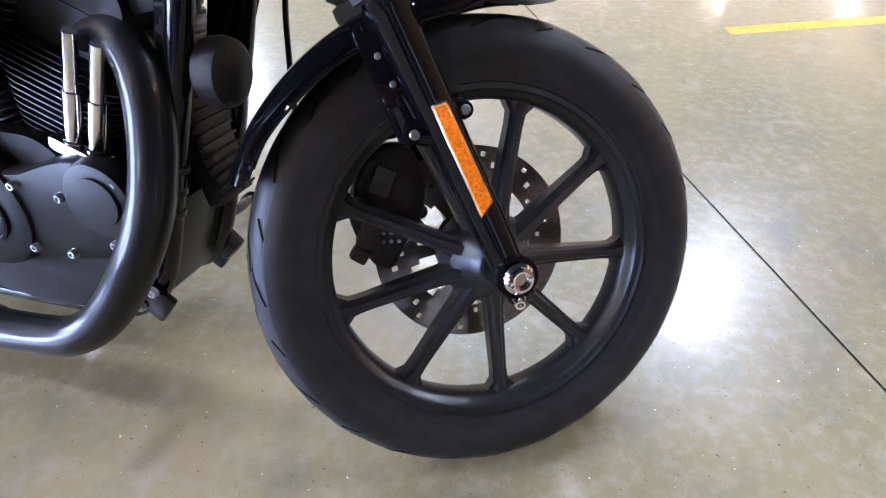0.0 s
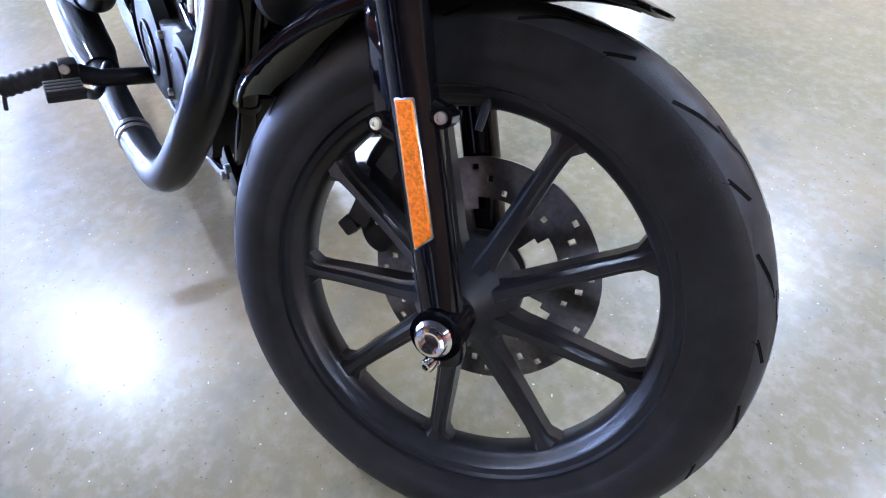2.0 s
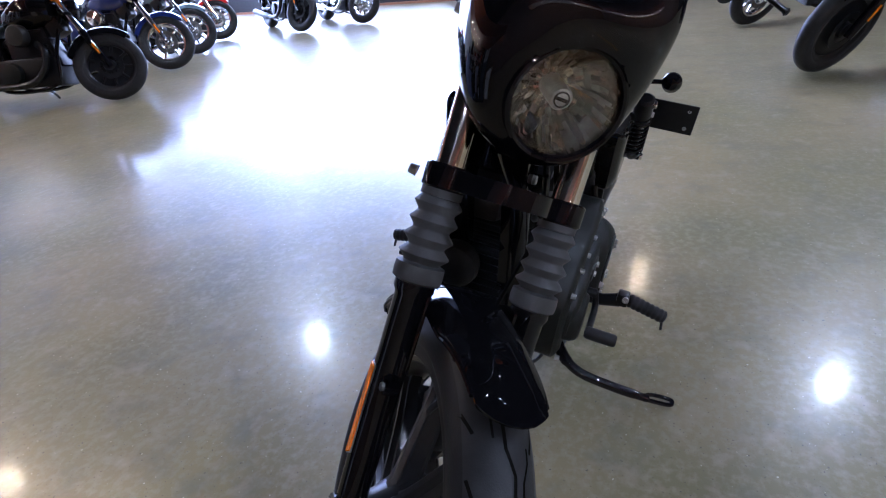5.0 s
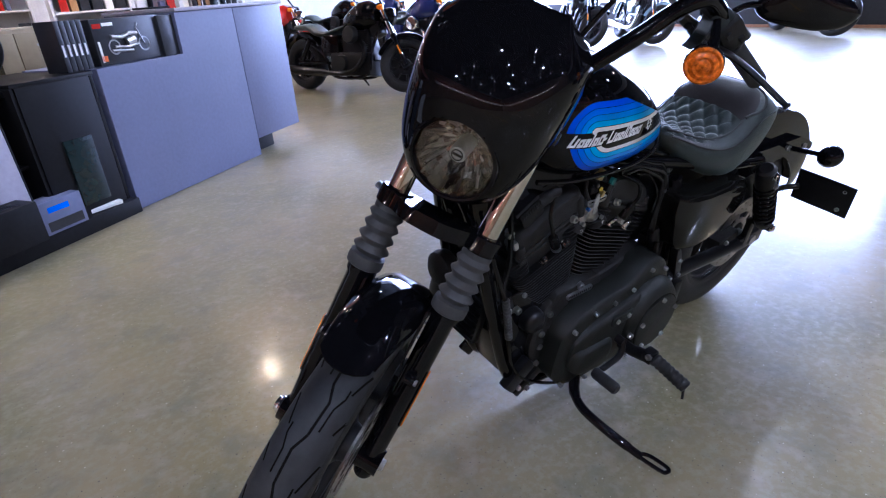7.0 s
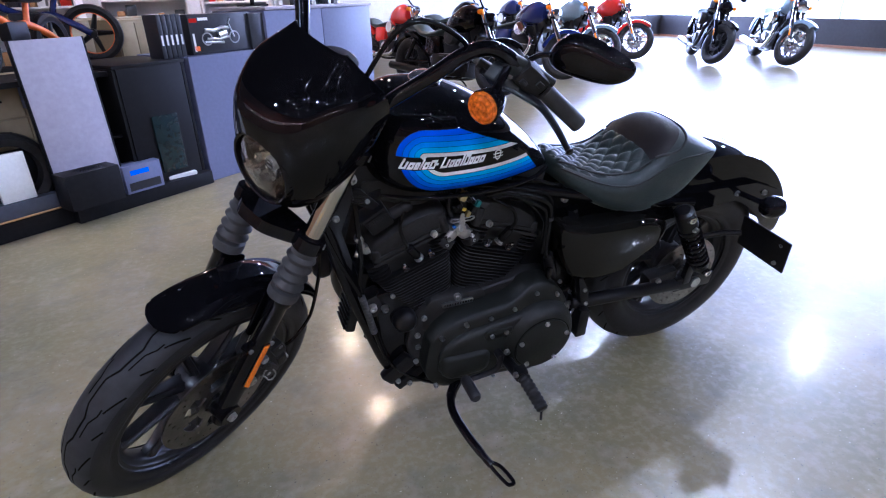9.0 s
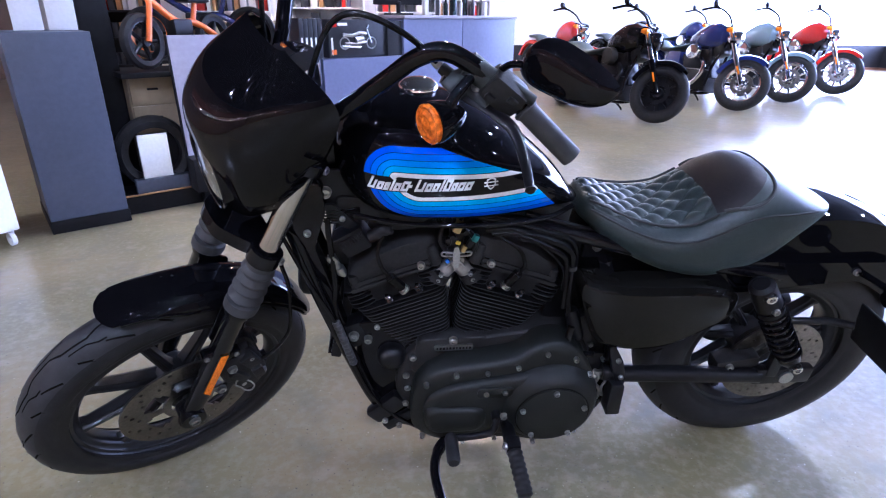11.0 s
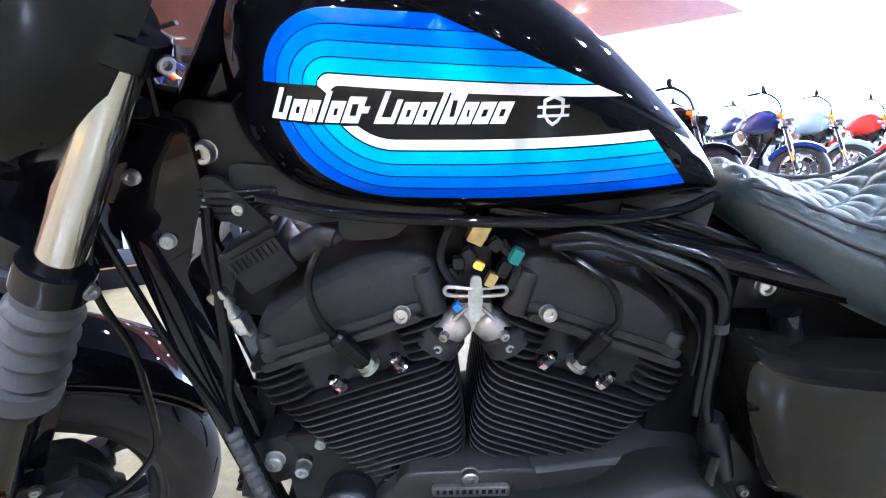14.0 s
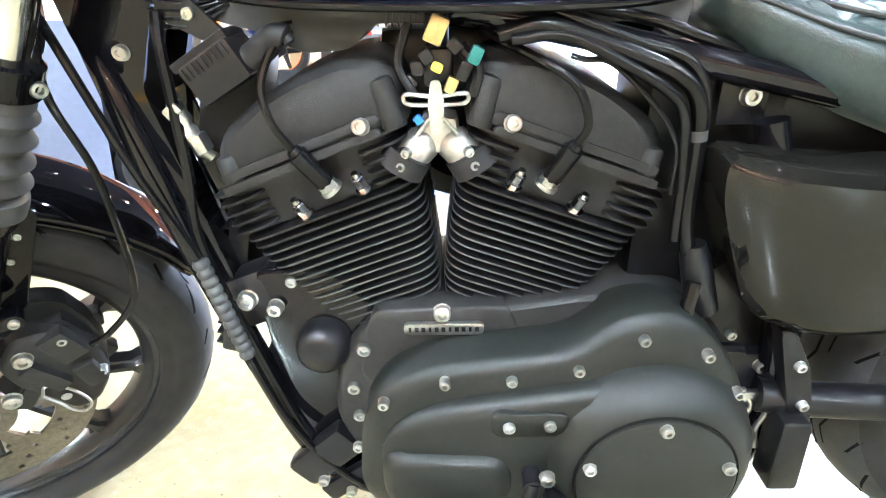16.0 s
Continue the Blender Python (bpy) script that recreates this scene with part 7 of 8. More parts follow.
part("drawing", bm, STEEL, kit, "silver line drawing of a motorcycle")
for x, z, w, h, mat in ((-0.17, 0.17, 0.045, 0.02, RED), (-0.11, 0.175, 0.06, 0.014, PAPER), (-0.18, 0.06, 0.012, 0.09, PAPER), (-0.17, 0.03, 0.03, 0.025, ORANGE)):
    bm = bmesh.new()
    block(bm, (x, 0.0508, z), (w, 0.001, h), 0)
    part("print_bar", bm, mat, kit)
bm = bmesh.new()
block(bm, (0, 0, 0.12), (0.125, 0.16, 0.24), 0.003)
solid("black_block", bm, CARD, "plain black block beside the model kit box", "carton", m=stand_at(1.43, -2.76, 0.837) @ Matrix.Translation((0.675 - 0.042, -0.1, 0)))
for k in range(5):
    bm = bmesh.new()
    block(bm, (0, 0, 0.13), (0.03, 0.15, 0.26), 0.003)
    th = solid("slim_box", bm, CARD, "slim black box with a white mark, standing in a row", "box", "slim boxes in a row", m=stand_at(1.43, -2.76, 0.832) @ Matrix.Translation((0.045 - 0.034 * k, -0.12, 0)))
    bm = bmesh.new()
    block(bm, (0, 0.0756, 0.11), (0.012, 0.001, 0.06), 0)
    part("white_bar", bm, PAPER, th)

# a monitor and small goods on the tall part of the counter
monitor = thing("monitor", "black computer monitor on the counter, seen from behind", "monitor", stand_at(1.43, -2.76, 1.115) @ Matrix.Translation((0.95, -0.42, 0)) @ Matrix.Rotation(radians(10), 4, "Z"))
bm = bmesh.new()
block(bm, (0, 0, 0.21), (0.42, 0.03, 0.27), 0.006, Matrix.Rotation(radians(-6), 4, "X"))
block(bm, (0, 0.022, 0.2), (0.2, 0.03, 0.14), 0.008, Matrix.Rotation(radians(-6), 4, "X"))
part("screen", bm, BLACKLAM, monitor)
bm = bmesh.new()
block(bm, (0, 0, 0.008), (0.2, 0.14, 0.014), 0.004)
tube(bm, [(0, 0, 0.012), (0, 0.01, 0.1)], 0.018, 12)
part("foot", bm, BLACKLAM, monitor)
goods_rnd = random.Random(21)
for k in range(14):
    u, w, h = 1.22 + 0.045 * k + goods_rnd.uniform(-0.01, 0.01), goods_rnd.uniform(0.02, 0.05), goods_rnd.uniform(0.05, 0.17)
    tone = goods_rnd.choice([CARD, CARD, RED, PAPER, CARD_TAN, DARKGREEN])
    word = {CARD: "black", RED: "red", PAPER: "white", CARD_TAN: "brown", DARKGREEN: "dark green"}[tone]
    m = stand_at(1.43, -2.76, 1.115) @ Matrix.Translation((u, -0.2 - 0.25 * goods_rnd.random(), 0))
    bm = bmesh.new()
    if k % 3:
        lathe(bm, [(0.0001, 0), (w * 0.5, 0), (w * 0.52, 0.004), (w * 0.52, h * 0.66), (w * 0.26, h * 0.8), (w * 0.22, h), (0.0001, h)], (0, 0, 0), "Z", 16)
        solid("bottle", bm, tone, "small %s bottle of care product on the counter" % word, "bottle", "bottles on the counter", m=m)
    else:
        block(bm, (0, 0, h / 2), (w, 0.04, h), 0.002)
        solid("small_carton", bm, tone, "small %s carton on the counter" % word, "carton", "cartons on the counter", m=m)

# pillar stand with leaflets
pillar = thing("pillar_stand", "tall laminate stand toned dark grey for shade, with leaflets on top", "display stand", stand_at(2.62, -1.855))
bm = bmesh.new()
block(bm, (-0.025, -0.26, 0.55), (0.38, 0.5, 0.96), 0.004)
part("body", bm, PILLAR, pillar)
bm = bmesh.new()
block(bm, (-0.025, -0.25, 0.036), (0.39, 0.5, 0.07), 0.003)
part("plinth", bm, BLACKLAM, pillar)
for k, x in enumerate((-0.08, 0.07)):
    bm = bmesh.new()
    block(bm, (0, 0, 0.11), (0.13, 0.006, 0.22), 0.002, Matrix.Rotation(radians(-12), 4, "X"))
    th = solid("leaflet", bm, PAPER, "pale leaflet leaning in a holder", "leaflet", "leaflets on the stand", m=stand_at(2.62, -1.855, 1.032) @ Matrix.Translation((x, -0.12, 0)))
    bm = bmesh.new()
    block(bm, (0, 0.0, 0.13), (0.07, 0.008, 0.03), 0.0, Matrix.Rotation(radians(-12), 4, "X"))
    part("print_bar", bm, CARD_TAN, th)

# white board on castors
board = thing("castor_board", "pale upright board on small castors", "board", stand_at(3.16, -1.62) @ Matrix.Rotation(radians(-20), 4, "Z"))
bm = bmesh.new()
block(bm, (0, 0, 0.45), (0.3, 0.5, 0.72), 0.006)
part("panel", bm, PAPER, board)
for x in (-0.12, 0.12):
    for y in (-0.2, 0.2):
        bm = bmesh.new()
        lathe(bm, [(0.012, -0.011), (0.034, -0.011), (0.036, 0), (0.034, 0.011), (0.012, 0.011)], (x, y, 0.036), "X", 20, closed=True)
        tube(bm, [(x, y, 0.04), (x + 0.01, y, 0.095)], 0.012, 10)
        part("castor", bm, WHITEPLASTIC, board)

# low black plinth with a pale sloped panel and a balance bike on it
plinth = thing("low_plinth", "low black display plinth with a tiled edge", "plinth", stand_at(2.3, -2.2))
bm = bmesh.new()
block(bm, (0.05, -0.35, 0.055), (0.78, 0.7, 0.11), 0.003)
part("base", bm, BLACKLAM, plinth)
bm = bmesh.new()
block(bm, (0.05, 0.006, 0.113), (0.78, 0.02, 0.006), 0.001)
part("edge_trim", bm, CARD_TAN, plinth)
bm = bmesh.new()
block(bm, (-0.43, 0.215, 0.042), (0.32, 0.06, 0.084), 0.003)
solid("plinth_step", bm, PILLAR, "low grey step on the black plinth", "step", m=stand_at(2.12, -2.62, 0.112))
bm = bmesh.new()
block(bm, (-0.455, 0.215, 0.214), (0.165, 0.025, 0.258), 0.004)
solid("pale_box", bm, PAPER, "pale slim box standing on the grey step", "box", m=stand_at(2.12, -2.62, 0.112))
bm = bmesh.new()
lathe(bm, [(0.15, -0.035), (0.19, -0.05), (0.215, -0.03), (0.222, 0), (0.215, 0.03), (0.19, 0.05), (0.15, 0.035)], (-0.44, 0.145, 0.222), "Y", 40, closed=True)
solid("spare_tyre", bm, RUBBER, "small black tyre standing upright on the plinth", "tyre", m=stand_at(2.12, -2.62, 0.112))
bm = bmesh.new()
block(bm, (-0.59, -0.02, 0.6), (0.16, 0.03, 1.2), 0.004)
solid("display_board", bm, BLACKLAM, "tall narrow black panel standing on the plinth", "panel", m=stand_at(2.12, -2.62, 0.112))
chest = thing("small_cabinet", "cream cabinet with drawers on a black base", "cabinet", stand_at(2.12, -2.62, 0.112))
bm = bmesh.new()
block(bm, (-0.24, -0.14, 0.16), (0.52, 0.44, 0.318), 0.004)
part("base", bm, BLACKLAM, chest)
bm = bmesh.new()
block(bm, (-0.24, -0.16, 0.49), (0.52, 0.4, 0.34), 0.004)
part("carcass", bm, CREAM, chest)
for i in range(2):
    for j in range(2):
        bm = bmesh.new()
        block(bm, (-0.368 + 0.257 * i, 0.048, 0.405 + 0.168 * j), (0.248, 0.016, 0.158), 0.004)
        d = part("drawer", bm, CREAM, chest)
        bm = bmesh.new()
        block(bm, (-0.368 + 0.257 * i, 0.064, 0.415 + 0.168 * j), (0.06, 0.016, 0.012), 0.003)
        part("knob", bm, BLACKLAM, d)
sloped = thing("sloped_panel", "lilac-grey laminate upright panel on a plinth", "panel", stand_at(1.43, -2.76, 0.112) @ Matrix.Translation((-0.755, -0.015, 0)))
bm = bmesh.new()
block(bm, (0, 0, 0.445), (0.36, 0.03, 0.89), 0.004, Matrix.Rotation(radians(3), 4, "X"))
part("board", bm, LILAC, sloped)
for x in (-0.184, 0.184):
    bm = bmesh.new()
    block(bm, (x, 0, 0.445), (0.008, 0.032, 0.89), 0.001, Matrix.Rotation(radians(3), 4, "X"))
    part("edge_strip", bm, BLACKLAM, sloped, "black edge strip")
bm = bmesh.new()
block(bm, (-0.1, -0.02, 0), (0.9, 0.46, 0.03), 0.004)
block(bm, (0.35, -0.1, -0.401), (0.06, 0.06, 0.774), 0.004)
solid("display_shelf", bm, BLACKLAM, "black shelf laid over a cabinet, with one leg", "shelf", m=stand_at(2.12, -2.62, 0.788))


def balance_bike(paint, words, m):
    """A child's balance bike, its front wheel at negative x."""
    kid = thing("balance_bike", words, "balance bike", m, "balance bikes")
    for x in (-0.33, 0.27):
        bm = bmesh.new()
        lathe(bm, [(0.105, -0.02), (0.13, -0.028), (0.148, -0.018), (0.152, 0), (0.148, 0.018), (0.13, 0.028), (0.105, 0.02)], (x, 0, 0.152), "Y", 40, closed=True)
        w = part("wheel", bm, RUBBER, kid)
        bm = bmesh.new()
        for k in range(5):
            a = 2 * math.pi * k / 5
            tube(bm, [(x, 0, 0.152), (x + 0.108 * math.cos(a), 0, 0.152 + 0.108 * math.sin(a))], [0.016, 0.01], 8)
        lathe(bm, [(0.0001, -0.03), (0.025, -0.03), (0.025, 0.03), (0.0001, 0.03)], (x, 0, 0.152), "Y", 20)
        part("wheel_centre", bm, SATIN, w)
        bm = bmesh.new()
        lathe(bm, [(0.104, -0.021), (0.109, -0.021), (0.109, 0.021), (0.104, 0.021)], (x, 0, 0.152), "Y", 40, closed=True)
        part("rim", bm, SATIN if paint is ORANGE else ORANGE, w)
    bm = bmesh.new()
    tube(bm, [(-0.33, 0.04, 0.152), (-0.27, 0.03, 0.34), (-0.24, 0.0, 0.42)], 0.016, 10)
    tube(bm, catmull([(-0.25, 0, 0.38), (-0.05, 0, 0.26), (0.1, 0, 0.25), (0.2, 0.03, 0.2), (0.27, 0.04, 0.152)]), 0.02, 12)
    tube(bm, [(0.1, 0, 0.25), (0.14, 0, 0.37)], 0.016, 10)
    part("frame", bm, paint, kid, "painted frame and fork")
    bm = bmesh.new()
    tube(bm, [(-0.24, -0.2, 0.52), (-0.235, -0.05, 0.5), (-0.235, 0.05, 0.5), (-0.24, 0.2, 0.52)], 0.013, 10)
    tube(bm, [(-0.24, 0, 0.4), (-0.235, 0, 0.5)], 0.014, 10)
    part("handlebar", bm, SATIN, kid)
    bm = bmesh.new()
    block(bm, (0.12, 0, 0.385), (0.2, 0.11, 0.05), 0.02)
    part("saddle", bm, SATIN, kid)
    bm = bmesh.new()
    block(bm, (-0.02, 0, 0.22), (0.16, 0.07, 0.1), 0.02)
    part("battery_box", bm, BLACKLAM, kid, "black box under the frame tube")


balance_bike(ORANGE, "small orange balance bike with black wheels on a black shelf", stand_at(2.4, -2.38, 0.803) @ Matrix.Rotation(radians(-34), 4, "Z") @ Matrix.Scale(1.05, 4) @ Matrix.Translation((0.33, 0, 0)))
balance_bike(NAVY, "small dark blue balance bike with black wheels on a black stand", stand_at(1.965, -3.245, 0.803) @ Matrix.Rotation(radians(33.8), 4, "Z") @ Matrix.Scale(1.2, 4) @ Matrix.Translation((-0.27, 0, 0)))
bm = bmesh.new()
block(bm, (0, 0, 0.4), (0.86, 0.18, 0.8), 0.004)
solid("bike_stand", bm, BLACKLAM, "long black stand behind the display bay", "stand", m=pose(2.362, -3.25, 0.003))

# cream drawers behind the counter
cabinet = thing("cream_cabinet", "narrow cream cabinet with two doors behind the display bay", "cabinet", stand_at(1.43, -2.76) @ Matrix.Translation((0.09, -0.66, 0)))
bm = bmesh.new()
block(bm, (0, -0.17, 0.53), (0.26, 0.34, 1.06), 0.004)
part("carcass", bm, CREAM, cabinet)
for x in (-0.064, 0.064):
    bm = bmesh.new()
    block(bm, (x, 0.008, 0.55), (0.122, 0.016, 0.98), 0.003)
    door = part("door", bm, CREAM, cabinet)
    bm = bmesh.new()
    block(bm, (x * 0.3, 0.024, 0.62), (0.012, 0.016, 0.1), 0.003)
    part("handle", bm, STEEL, door)
drawers = thing("drawer_cabinet", "cream drawer cabinet with brass knobs", "cabinet", stand_at(1.75, -4.1))
bm = bmesh.new()
block(bm, (0, -0.3, 0.53), (1.5, 0.6, 1.06), 0.005)
part("carcass", bm, CREAM, drawers)
for i in range(4):
    for j in range(4):
        bm = bmesh.new()
        block(bm, (-0.555 + 0.37 * i, 0.008, 0.17 + 0.25 * j), (0.355, 0.02, 0.235), 0.004)
        d = part("drawer", bm, CREAM, drawers)
        bm = bmesh.new()
        block(bm, (-0.555 + 0.37 * i, 0.03, 0.19 + 0.25 * j), (0.06, 0.02, 0.014), 0.004)
        part("knob", bm, STEEL, d)

copy_thing(drawers, stand_at(2.85, -3.5))


# ---- shelves with goods along the south side ----
def shelf_unit(x, y, turn, w, h, levels, mat, label):
    root = thing("shelf_unit", label, "shelf unit", pose(x, y, 0, rz=turn), "shop shelves")
    for sx in (-w / 2, w / 2):
        bm = bmesh.new()
        block(bm, (sx, 0, h / 2), (0.03, 0.4, h), 0.003)
        part("upright", bm, mat, root)
    bm = bmesh.new()
    block(bm, (0, -0.19, h / 2), (w - 0.034, 0.012, h - 0.02), 0.0)
    part("back", bm, mat, root)
    rnd = random.Random(int(x * 37 + y * 11))
    for k in range(levels):
        z = 0.08 + (h - 0.12) * k / levels
        bm = bmesh.new()
        block(bm, (0, 0.01, z), (w - 0.034, 0.38, 0.025), 0.002)
        part("shelf", bm, mat, root)
        s = -w / 2 + 0.04
        while s < w / 2 - 0.14:
            ww, hh = rnd.uniform(0.05, 0.15), rnd.uniform(0.12, (h - 0.12) / levels * 0.85)
            if rnd.random() < 0.9:
                bm = bmesh.new()
                block(bm, (0, 0, hh / 2), (ww * 0.92, 0.2, hh), 0.004)
                m = rnd.choice([CARD, CARD, CARD, CARD_TAN, RED, SLATE, PAPER, CARD_TAN, WHITEPLASTIC])
                solid("goods_box", bm, m, "%s packaged item on a shop shelf" % {CARD: "black", PAPER: "white", CARD_TAN: "brown", RED: "red", SLATE: "blue-grey", WHITEPLASTIC: "white"}[m], "box", "shelf goods",
                      m=pose(x, y, 0, rz=turn) @ pose(s + ww / 2, 0.05, z + 0.0128))
            s += ww + 0.02


for k, (x, y, t, w, h, mat) in enumerate(((3.3, -8.2, 176, 1.2, 1.9, WHITEPLASTIC), (1.9, -8.4, 180, 1.1, 2.0, WHITEPLASTIC), (0.7, -8.2, 182, 0.9, 1.9, WHITEPLASTIC), (-0.3, -8.8, 178, 0.8, 1.7, WHITEPLASTIC),
                                          (4.8, -7.6, 170, 1.2, 1.9, BLACKLAM))):
    shelf_unit(x, y, t + 180, w, h, 5, mat, "%s shop shelf unit stocked with boxed goods" % ("black" if mat is BLACKLAM else "white"))


# ---- the other motorcycles on show ----
def display_bike(paint, words, chrome_wheels, m, spokes=9):
    """A simpler cruiser: x ahead from the rear axle, wheels on the ground."""
    root = thing("motorcycle", words, "motorcycle", m, "motorcycles on show")
    wb = 1.63
    pivot = Matrix.Translation((wb - 0.4, 0, 0.966))
    steer = pivot @ Matrix.Rotation(radians(27), 4, Vector((-0.5, 0, 0.866))) @ pivot.inverted()
    rim = CHROME if chrome_wheels else SATIN
    for name, x, r, w, bead in (("front_wheel", wb, 0.325, 0.11, 0.225), ("rear_wheel", 0, 0.325, 0.17, 0.21)):
        hub = (x, 0, r)
        bm = bmesh.new()
        lathe(bm, [(bead + 0.012, w * 0.36), (bead - 0.01, w * 0.34), (bead - 0.03, w * 0.2), (bead - 0.03, -w * 0.2), (bead - 0.01, -w * 0.34), (bead + 0.012, -w * 0.36)], hub, seg=48, closed=True)
        lathe(bm, [(0.0001, -0.07), (0.05, -0.06), (0.06, -0.02), (0.06, 0.02), (0.05, 0.06), (0.0001, 0.07)], hub, seg=24)
        turned = steer if name == "front_wheel" else None
        ob = part(name, bm, rim, root, "chrome cast wheel" if chrome_wheels else "black cast wheel", turned)
        bm = bmesh.new()
        for s in (1, -1):
            lathe(bm, [(bead + 0.004, s * w * 0.4), (bead + 0.016, s * w * 0.4), (bead + 0.016, s * (w * 0.4 + 0.004)), (bead + 0.004, s * (w * 0.4 + 0.004))], hub, seg=48, closed=True)
        part("rim_edge", bm, CHROME, ob, "bright machined rim edge")
        for k in range(spokes):
            a = 2 * math.pi * k / spokes
            bm = bmesh.new()
            tube(bm, [(x + 0.05 * math.cos(a), 0, r + 0.05 * math.sin(a)), (x + (bead - 0.02) * math.cos(a), 0, r + (bead - 0.02) * math.sin(a))], [0.02, 0.013], 8)
            part("spoke", bm, rim, ob)
        bm = bmesh.new()
        lathe(bm, tyre_profile(r, w, bead), hub, seg=64)
        part("tyre", bm, RUBBER, ob)
        bm = bmesh.new()
        for s in ((1, -1) if name == "front_wheel" else (1,)):
            lathe(bm, [(0.085, s * w * 0.46), (0.128, s * w * 0.46), (0.128, s * w * 0.46 + 0.005), (0.085, s * w * 0.46 + 0.005)], hub, seg=40, closed=True)
        part("brake_disc", bm, DISC if chrome_wheels else SATIN, ob)
        if not chrome_wheels:
            bm = bmesh.new()
            lathe(bm, [(0.0001, w * 0.3), (0.06, w * 0.3), (0.1, w * 0.2), (bead - 0.03, w * 0.16), (bead - 0.03, w * 0.1), (0.0001, w * 0.1)], hub, seg=40)
            part("wheel_disc", bm, SATIN, ob, "dark solid wheel disc")
        bm = bmesh.new()
        a0, a1, rr = (55, 165, r + 0.035) if name == "front_wheel" else (35, 165, r + 0.06)
        lathe(bm, [(rr - 0.06, -w * 0.62), (rr - 0.01, -w * 0.62), (rr + 0.006, -w * 0.4), (rr + 0.01, 0), (rr + 0.006, w * 0.4), (rr - 0.01, w * 0.62), (rr - 0.06, w * 0.62), (rr - 0.012, w * 0.58), (rr, 0), (rr - 0.012, -w * 0.58)], hub, seg=32, closed=True, a0=a0, a1=a1)
        part("fender", bm, paint, root, "", turned)
    d = Vector((-0.5, 0, 0.866))
    for s in (1, -1):
        bm = bmesh.new()
        f = Vector((wb, 0.1 * s, 0.325))
        tube(bm, [f - d * 0.03, f + d * 0.3, f + d * 0.36], [0.028, 0.034, 0.037], 14)
        leg = part("fork_leg", bm, CHROME if chrome_wheels else GLOSS, root, "", steer)
        bm = bmesh.new()
        tube(bm, [f + d * 0.34, f + d * 0.74], 0.027, 14)
        part("fork_tube", bm, CHROME, leg)
        bm = bmesh.new()
        block(bm, f + d * 0.16 + Vector((0, 0.032 * s, 0)), (0.02, 0.006, 0.11), 0.002, Matrix.Rotation(radians(-30), 4, "Y"))
        part("reflector", bm, AMBER, leg)
    top = Vector((wb, 0, 0.325)) + d * 0.74
    bm = bmesh.new()
    block(bm, top, (0.07, 0.26, 0.03), 0.008)
    block(bm, top - d * 0.2, (0.07, 0.26, 0.03), 0.008)
    tube(bm, catmull([(top.x - 0.32, 0.42, top.z + 0.06), (top.x - 0.16, 0.36, top.z + 0.13), (top.x - 0.04, 0.2, top.z + 0.11), (top.x - 0.02, 0.0, top.z + 0.06), (top.x - 0.04, -0.2, top.z + 0.11), (top.x - 0.16, -0.36, top.z + 0.13), (top.x - 0.32, -0.42, top.z + 0.06)]), 0.014, 12)
    bars = part("handlebar", bm, GLOSS, root, "", steer)
    for s in (1, -1):
        bm = bmesh.new()
        tube(bm, [(top.x - 0.14, 0.36 * s, top.z + 0.14), (top.x - 0.17, 0.42 * s, top.z + 0.15)], 0.008, 8)
        skin(bm, [[(top.x - 0.17 + dx, s * (0.44 + 0.06 * k * math.cos(a)), top.z + 0.15 + 0.04 * k * math.sin(a)) for a in [2 * math.pi * i / 20 for i in range(20)]] for dx, k in ((-0.01, 1), (0.01, 1), (0.03, 0.5))])
        part("mirror", bm, GLOSS, bars)
        bm = bmesh.new()
        lathe(bm, [(0.0001, 0.03), (0.03, 0.02), (0.034, 0.0), (0.02, -0.05), (0.0001, -0.06)], (top.x + 0.05, 0.2 * s, top.z - 0.06), "X", 16)
        part("turn_signal", bm, AMBER, bars)
    bm = bmesh.new()
    lathe(bm, [(0.0001, 0.085), (0.06, 0.08), (0.095, 0.055), (0.105, 0.03), (0.1, -0.03), (0.06, -0.1), (0.0001, -0.11)], (top.x + 0.1, 0, top.z - 0.1), "X", 28)
    part("headlamp", bm, CHROME if chrome_wheels else GLOSS, root, "", steer)
    bm = bmesh.new()
    rings = []
    for x, tz, lz, w in ((1.26, 0.9, 0.8, 0.04), (1.23, 0.99, 0.76, 0.12), (1.12, 1.05, 0.72, 0.17), (1.0, 1.04, 0.71, 0.175), (0.86, 0.97, 0.71, 0.15), (0.74, 0.89, 0.73, 0.1), (0.68, 0.8, 0.75, 0.04)):
        h, c = (tz - lz) / 2, (tz + lz) / 2
        rings.append([(x, w * math.copysign(abs(math.cos(a)) ** 0.8, math.cos(a)), c + h * math.copysign(abs(math.sin(a)) ** 0.8, math.sin(a))) for a in [2 * math.pi * i / 28 for i in range(28)]])
    skin(bm, rings)
    part("fuel_tank", bm, paint, root)
    bm = bmesh.new()
    rings = []
    for x, tz, lz, w in ((0.72, 0.79, 0.74, 0.06), (0.6, 0.76, 0.68, 0.12), (0.45, 0.72, 0.64, 0.16), (0.3, 0.74, 0.64, 0.16), (0.2, 0.81, 0.66, 0.14), (0.1, 0.82, 0.72, 0.12), (-0.15, 0.8, 0.74, 0.08)):
        h, c = (tz - lz) / 2, (tz + lz) / 2
        rings.append([(x, w * math.cos(a), c + h * math.sin(a)) for a in [2 * math.pi * i / 24 for i in range(24)]])
    skin(bm, rings)
    part("seat", bm, VINYL, root)
    bm = bmesh.new()
    block(bm, (0.86, 0, 0.32), (0.66, 0.28, 0.28), 0.04)
    block(bm, (0.9, 0, 0.55), (0.4, 0.2, 0.34), 0.05)
